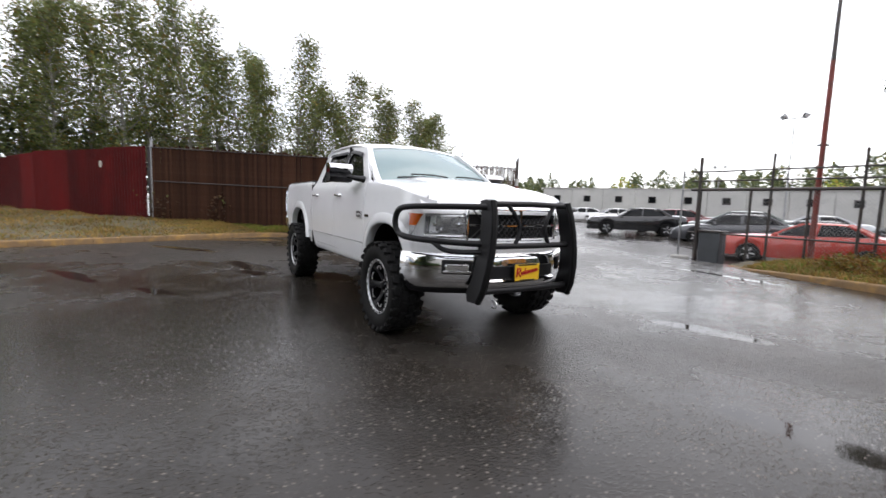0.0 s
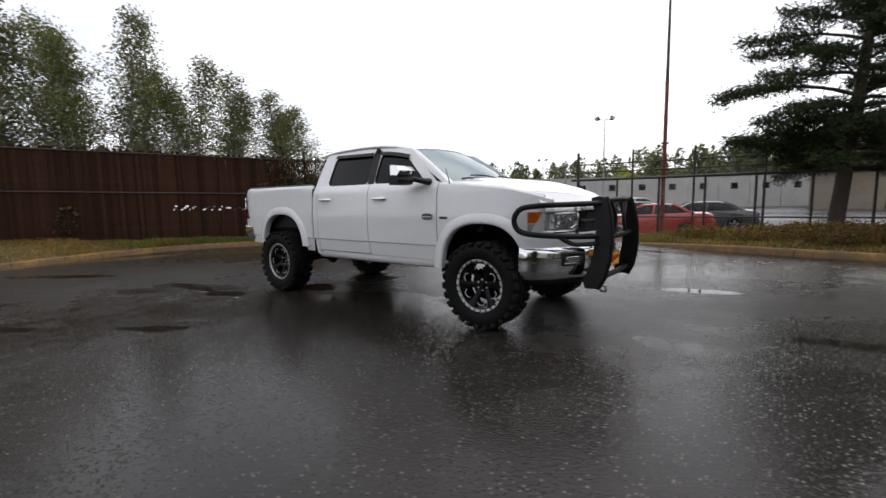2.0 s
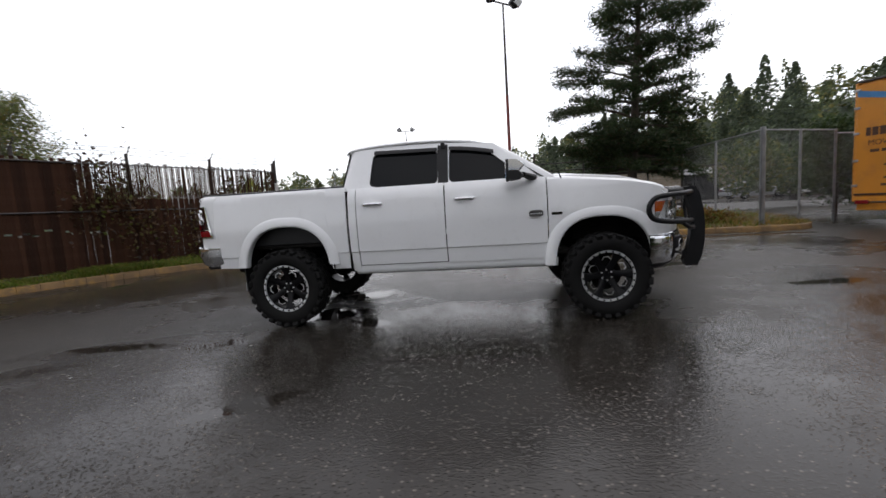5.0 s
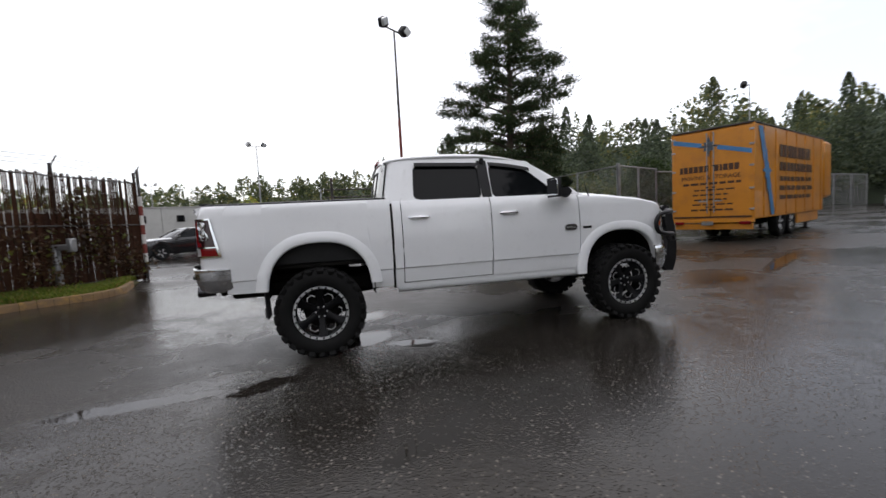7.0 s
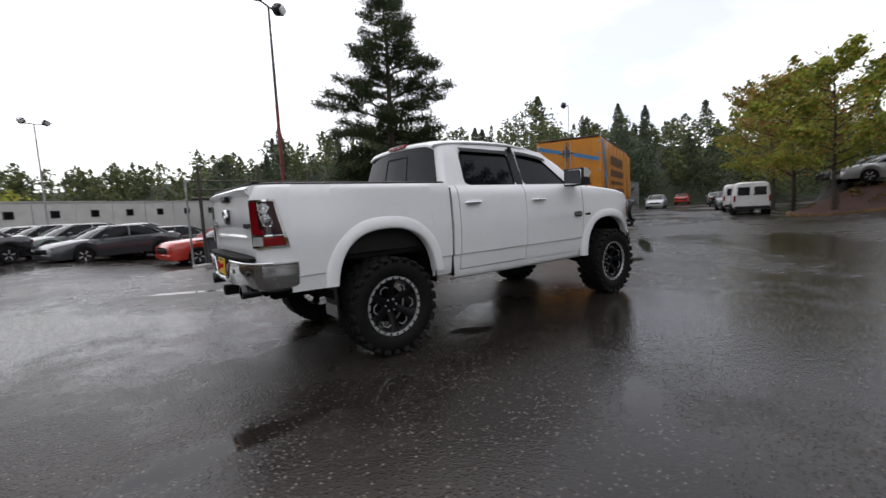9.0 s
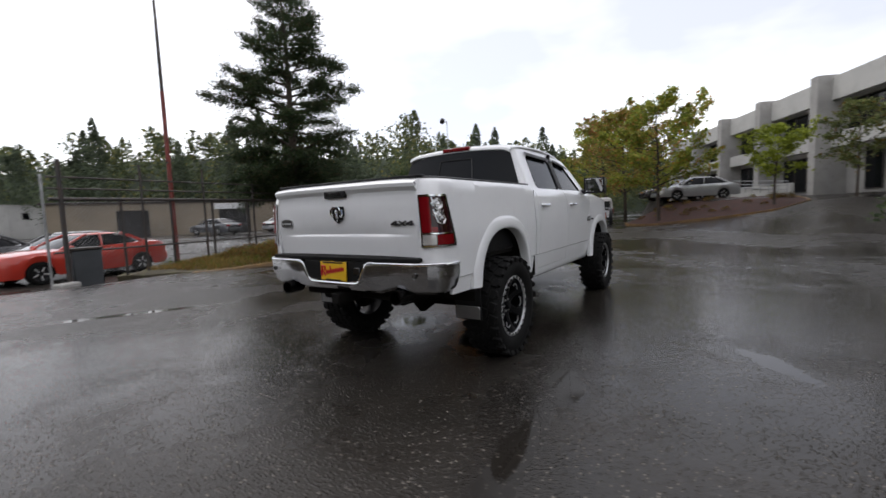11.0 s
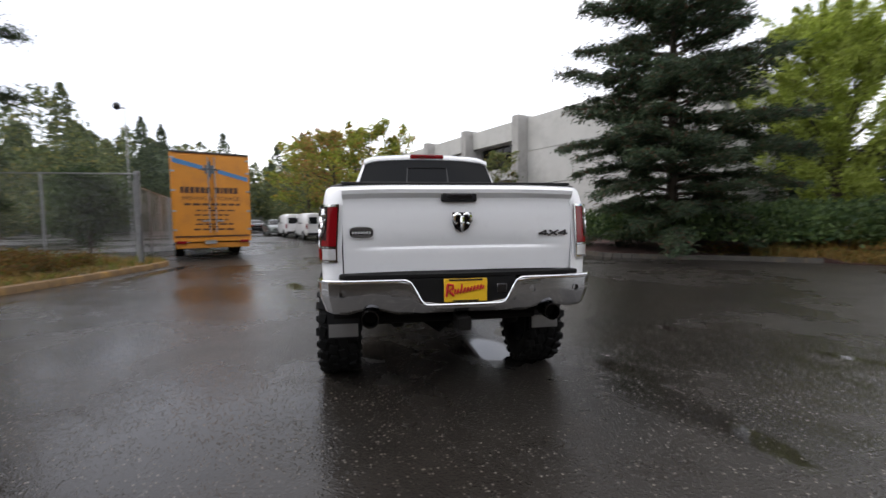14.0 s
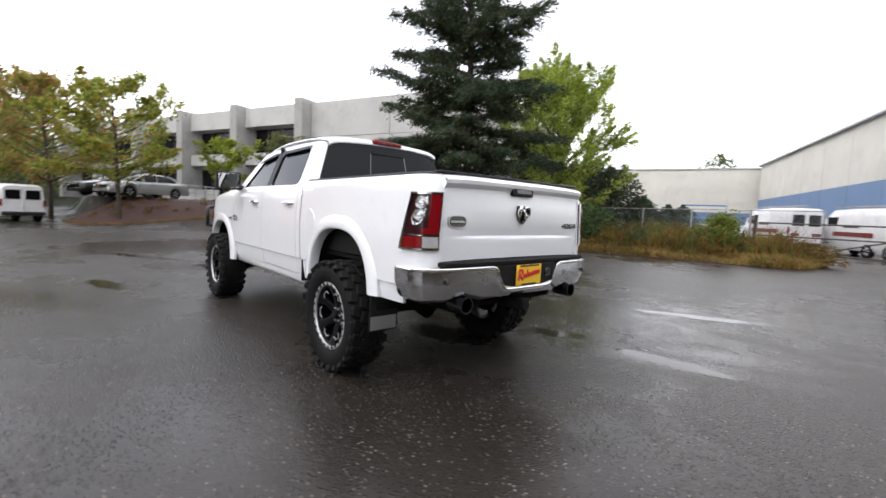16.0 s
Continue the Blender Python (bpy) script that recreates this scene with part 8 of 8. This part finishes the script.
def box_trailer():
    root = thing("cargo_trailer", "orange moving-company box trailer with blue painted bands", "trailer")
    d = Vector((0.919, 0.394, 0))
    M = frame_matrix((10.57, 6.19, 0.0), d)
    root.matrix_world = M
    W, L, z0, z1 = 2.42, 8.4, 0.72, 3.70
    body = part("body", Geo().box((L / 2 + 0.03, 0, (z0 + z1) / 2), (L, W - 0.03, z1 - z0), 0.03), ORANGE, root)
    part("roof_edge", Geo().box((L / 2, 0, z1 + 0.01), (L + 0.08, W + 0.03, 0.05), 0.015), DARKSTEEL, root)
    for i in range(7):
        for s in (-1, 1):
            part("side_seam", Geo().box((0.9 + i * 1.18, s * (W / 2 - 0.005), (z0 + z1) / 2), (0.045, 0.03, z1 - z0 - 0.1), 0.008), ORANGE, root)
    for s in (-1, 1):
        dr = part("rear_door", Geo().box((-0.01, s * 0.595, 2.23), (0.06, 1.15, 2.78), 0.015), ORANGE, root)
        part("lock_rod", Geo().tube([(-0.06, s * 0.10, 0.95), (-0.06, s * 0.10, 3.58)], 0.018, 8), GALV, dr)
        for z in (1.05, 1.7, 2.4, 3.05, 3.5):
            part("hinge", Geo().box((-0.05, s * 1.16, z), (0.04, 0.13, 0.06), 0.01), GALV, dr)
            if z < 3.2:
                part("rod_bracket", Geo().box((-0.055, s * 0.10, z + 0.1), (0.05, 0.09, 0.05), 0.01), DARKSTEEL, dr)
        part("lock_handle", Geo().box((-0.075, s * 0.22, 1.35), (0.03, 0.28, 0.04), 0.008), GALV, dr)
        part("tail_lamps", Geo().box((-0.05, s * 0.98, 0.62), (0.05, 0.30, 0.10), 0.02), REDLENS, root)
        part("corner_post", Geo().box((0.03, s * (W / 2 - 0.02), (z0 + z1) / 2), (0.12, 0.07, z1 - z0), 0.015), ORANGE, root)
    sill = part("rear_sill", Geo().box((0.03, 0, 0.70), (0.16, W, 0.14), 0.015), ORANGE, root)
    part("sill_stripe", Geo().box((-0.055, 0, 0.82), (0.01, W - 0.1, 0.05), 0.002), BROWNTEXT, sill)
    part("under_guard", Geo().box((0.10, 0, 0.50), (0.10, W - 0.1, 0.20), 0.02), ORANGE, root)
    part("plate_bar", Geo().box((-0.04, 0.1, 0.62), (0.02, 0.36, 0.14), 0.005), GALV, root)
    # band and star on the doors
    part("blue_band", Geo().prism([(-0.045, 1.16, 3.50), (-0.045, 1.16, 3.34), (-0.045, 0.25, 3.12), (-0.045, 0.25, 3.26)], (-0.006, 0, 0)), BLUEBAND, root, smooth=0)
    part("blue_band", Geo().prism([(-0.045, -0.2, 3.16), (-0.045, -0.2, 3.02), (-0.045, -1.16, 2.76), (-0.045, -1.16, 2.90)], (-0.006, 0, 0)), BLUEBAND, root, smooth=0)
    star = []
    for k in range(16):
        a = 2 * math.pi * k / 16
        r = 0.36 if k % 4 == 0 else 0.22 if k % 2 == 0 else 0.14
        star.append((-0.048, 0.05 + r * math.sin(a), 3.14 + r * math.cos(a)))
    part("star", Geo().prism(star, (-0.006, 0, 0)), surf("slate_star", (0.07, 0.09, 0.11), 0.5, vary=0.3), root, smooth=0)
    # lettering: the name is a row of plain blocks, the trade is legible
    y = 0.95
    for w in (0.10, 0.13, 0.13, 0.13, 0.13, 0.13, 0.0, 0.13, 0.07, 0.13, 0.13, 0.13):
        if w:
            part("name_block", Geo().box((-0.046, y - w / 2, 2.42), (0.008, w, 0.21), 0.004), BROWNTEXT, root)
        y -= (w or 0.12) + 0.028
    RM = Matrix(((0, 0, -1, 0), (-1, 0, 0, 0), (0, 1, 0, 0), (0, 0, 0, 1)))
    me = text_geo("MOVING & STORAGE", 0.2, 0.004, 1.75)
    me.materials.append(BROWNTEXT)
    t = part("lettering", me, None, root)
    t.matrix_basis = Matrix.Translation((-0.046, 0.02, 2.13)) @ RM
    for z, a, b, h in ((1.93, 0.85, -0.85, 0.075), (1.72, 0.5, -0.5, 0.05), (1.56, 0.55, -0.55, 0.05), (1.40, 0.5, -0.45, 0.05), (1.24, 0.55, -0.5, 0.05), (1.06, 0.6, -0.6, 0.06)):
        yy = a
        rr = random.Random(int(z * 100))
        while yy > b:
            w = rr.uniform(0.10, 0.26)
            part("text_bar", Geo().box((-0.044, yy - w / 2, z), (0.006, w, h), 0.003), BROWNTEXT, root)
            yy -= w + 0.05
    # the long sides
    for s in (-1, 1):
        ys = s * (W / 2 + 0.004)
        part("side_band", Geo().prism([(0.35, ys, 3.62), (0.75, ys, 3.62), (1.35, ys, 2.3), (1.95, ys, 0.80), (1.60, ys, 0.80), (1.05, ys, 2.1)], (0, s * 0.006, 0)), BLUEBAND, root, smooth=0)
        star = []
        for k in range(16):
            a = 2 * math.pi * k / 16
            r = 0.62 if k % 4 == 0 else 0.32 if k % 2 == 0 else 0.2
            star.append((1.15 + r * math.cos(a) * 0.8, ys + s * 0.006, 2.25 + r * math.sin(a) * 1.2))
        part("side_star", Geo().prism(star, (0, s * 0.006, 0)), BLUEBAND, root, smooth=0)
        for z, h, x0, x1, big in ((2.95, 0.42, 2.5, 6.2, 1), (2.42, 0.30, 2.5, 6.4, 1), (2.0, 0.16, 2.5, 6.3, 0), (1.68, 0.16, 2.5, 6.0, 0), (1.36, 0.14, 2.5, 6.2, 0)):
            xx = x0
            rr = random.Random(int(z * 77))
            while xx < x1:
                w = rr.uniform(0.28, 0.40) if big else rr.uniform(0.25, 0.7)
                part("side_text_bar", Geo().box((xx + w / 2, ys, z), (w, 0.008, h), 0.003), BROWNTEXT, root)
                xx += w + (0.08 if big else 0.12)
        part("skirt", Geo().box((6.4, s * 1.1, 0.55), (3.0, 0.08, 0.42), 0.02), ORANGE, root)
        for x in (2.9, 4.15):
            road_wheel(root, x, s * 1.02, 0.48, 0.30)
        part("landing_leg", Geo().box((7.6, s * 0.8, 0.36), (0.12, 0.12, 0.72), 0.02), DARKSTEEL, root)
        part("leg_foot", Geo().box((7.6, s * 0.8, 0.02), (0.3, 0.3, 0.04), 0.01), DARKSTEEL, root)
    part("axle_frame", Geo().box((3.5, 0, 0.58), (3.2, 1.3, 0.24), 0.03), UNDER, root)
    part("chassis", Geo().box((5.0, 0, 0.62), (8.8, 1.0, 0.18), 0.03), UNDER, root)
    part("front_cap", Geo().box((L + 0.75, 0, 2.45), (1.3, W, 2.45), 0.12), ORANGE, root)


VANWHITE = surf("van_white_paint", (0.72, 0.72, 0.72), 0.3, vary=0.08, scale=1.2, bump=0.03, coat=0.6, dirt=(0.52, 0.51, 0.49))
REDCAR = surf("orange_red_paint", (0.50, 0.035, 0.018), 0.3, vary=0.08, bump=0.02, coat=0.9)
BLACKCAR = surf("black_car_paint", (0.008, 0.008, 0.009), 0.25, vary=0.2, bump=0.02, coat=0.9)
GREYCAR = surf("charcoal_car_paint", (0.05, 0.053, 0.06), 0.3, 0.3, vary=0.1, bump=0.02, coat=0.9)
SILVERCAR = surf("silver_car_paint", (0.42, 0.43, 0.44), 0.3, 0.5, vary=0.08, bump=0.02, coat=0.8)
GREENCAR = surf("grey_green_car_paint", (0.10, 0.12, 0.11), 0.3, 0.4, vary=0.1, bump=0.02, coat=0.8)
MAROON = surf("maroon_car_paint", (0.11, 0.010, 0.012), 0.3, vary=0.1, bump=0.02, coat=0.8)
box_trailer()
car("orange-red two-door coupe parked behind the wire fence", REDCAR, pose(-0.10, 15.25, ground_z(-0.10, 15.25), 0, 0, 192), "coupe")
car("glossy black two-door coupe parked in the lot", BLACKCAR, pose(-8.8, 18.5, 0, 0, 0, 222), "coupe")
for x, y, a, mt, k, lb in ((-3.9, 18.6, 205, GREYCAR, "sedan", "charcoal grey sedan parked in the row"), (-5.2, 21.8, 207, GREENCAR, "sedan", "grey-green sedan parked in the row"), (-2.0, 21.0, 200, BLACKCAR, "sedan", "black sedan parked behind the red coupe"), (-6.6, 25.2, 210, BLACKCAR, "sedan", "black sedan parked in the row"), (-9.6, 23.0, 220, MAROON, "sedan", "maroon sedan parked behind the black coupe"), (-8.2, 28.5, 212, SILVERCAR, "sedan", "silver sedan far back in the row"), (-9.8, 31.8, 214, GREYCAR, "coupe", "dark grey coupe far back in the row"), (-3.3, 25.0, 205, SILVERCAR, "coupe", "silver coupe in the back row"), (1.2, 20.5, 196, GREYCAR, "sedan", "grey sedan parked beyond the wire fence"), (-24.5, 32.5, 240, VANWHITE, "sedan", "white sedan parked by the long wall"), (-21.6, 33.6, 240, VANWHITE, "sedan", "white sedan parked by the long wall"), (-27.5, 31.6, 240, BLACKCAR, "sedan", "black sedan parked by the long wall")):
    car(lb, mt, pose(x, y, ground_z(x, y), 0, 0, a), k, "cars in the lot")
for x, y, a, mt, lb in ((27.5, -0.95, 118, SILVERCAR, "silver sedan on the upper car park"), (30.0, 0.2, 118, BLACKCAR, "black sedan on the upper car park")):
    car(lb, mt, pose(x, y, 1.45, 0, 0, a), "sedan", "cars on the upper car park")
for x, y, z, a, mt, lb in ((36.8, 9.8, 0, 201, GREENCAR, "dark green car parked along the street"), (47.5, 14.4, 0, 21, BLACKCAR, "black car parked along the street"), (55, 17.5, 0, 21, SILVERCAR, "silver car parked along the street"), (43.0, 18.8, 0, 201, SILVERCAR, "silver car parked across the street"), (62.0, 24.5, 0, 21, REDCAR, "red car far up the street"), (21.5, 33.0, 0, 10, SILVERCAR, "silver car parked by the workshop"), (16.0, 36.0, 0, 100, GREYCAR, "grey car parked by the workshop"), (26.5, 31.5, 0, 20, VANWHITE, "white car parked by the workshop")):
    car(lb, mt, pose(x, y, z, 0, 0, a), "sedan", "cars along the street")
van("small white panel van parked at the kerb", pose(26.3, 5.05, 0, 0, 0, 21), 4.3, 1.85)
van("small white panel van parked further up the street", pose(31.2, 7.3, 0, 0, 0, 21), 4.3, 1.85)
REDSTRIPE = surf("dark_red_stripe", (0.18, 0.02, 0.02), 0.5, vary=0.2)
van("white work van with ladder rack and red stripes", pose(1.3, -28.8, 0, 0, 0, -52), 5.6, 2.35, REDSTRIPE, True)
van("white work van with ladder rack and red stripes", pose(-2.6, -27.2, 0, 0, 0, -54), 5.6, 2.35, REDSTRIPE, True)
van("white work van with ladder rack and red stripes", pose(-5.4, -23.2, 0, 0, 0, -56), 5.6, 2.35, REDSTRIPE, True)
lift = thing("scissor_lift", "blue scissor lift parked behind the fence", "lift", pose(5.2, -29.0, 0, 0, 0, 15))
part("chassis", Geo().box((0, 0, 0.5), (2.4, 1.1, 0.45), 0.05), BLUEBAND, lift)
part("platform", Geo().box((0, 0, 1.55), (2.5, 1.15, 0.18), 0.03), BLUEBAND, lift)
for s in (-1, 1):
    for a, b in (((-1.0, 0.7), (1.0, 1.45)), ((1.0, 0.7), (-1.0, 1.45))):
        part("scissor_arm", Geo().box((0, s * 0.45, 1.08), (2.15, 0.06, 0.12), 0.01, Matrix.Rotation(math.atan2(a[1] - b[1], b[0] - a[0]), 4, "Y")), BLUEBAND, lift)
    part("guard_rail", Geo().tube([(-1.2, s * 0.55, 1.6), (-1.2, s * 0.55, 2.5), (1.2, s * 0.55, 2.5), (1.2, s * 0.55, 1.6)], 0.03, 6), BLUEBAND, lift)
    for x in (-0.8, 0.8):
        road_wheel(lift, x, s * 0.55, 0.25, 0.2)
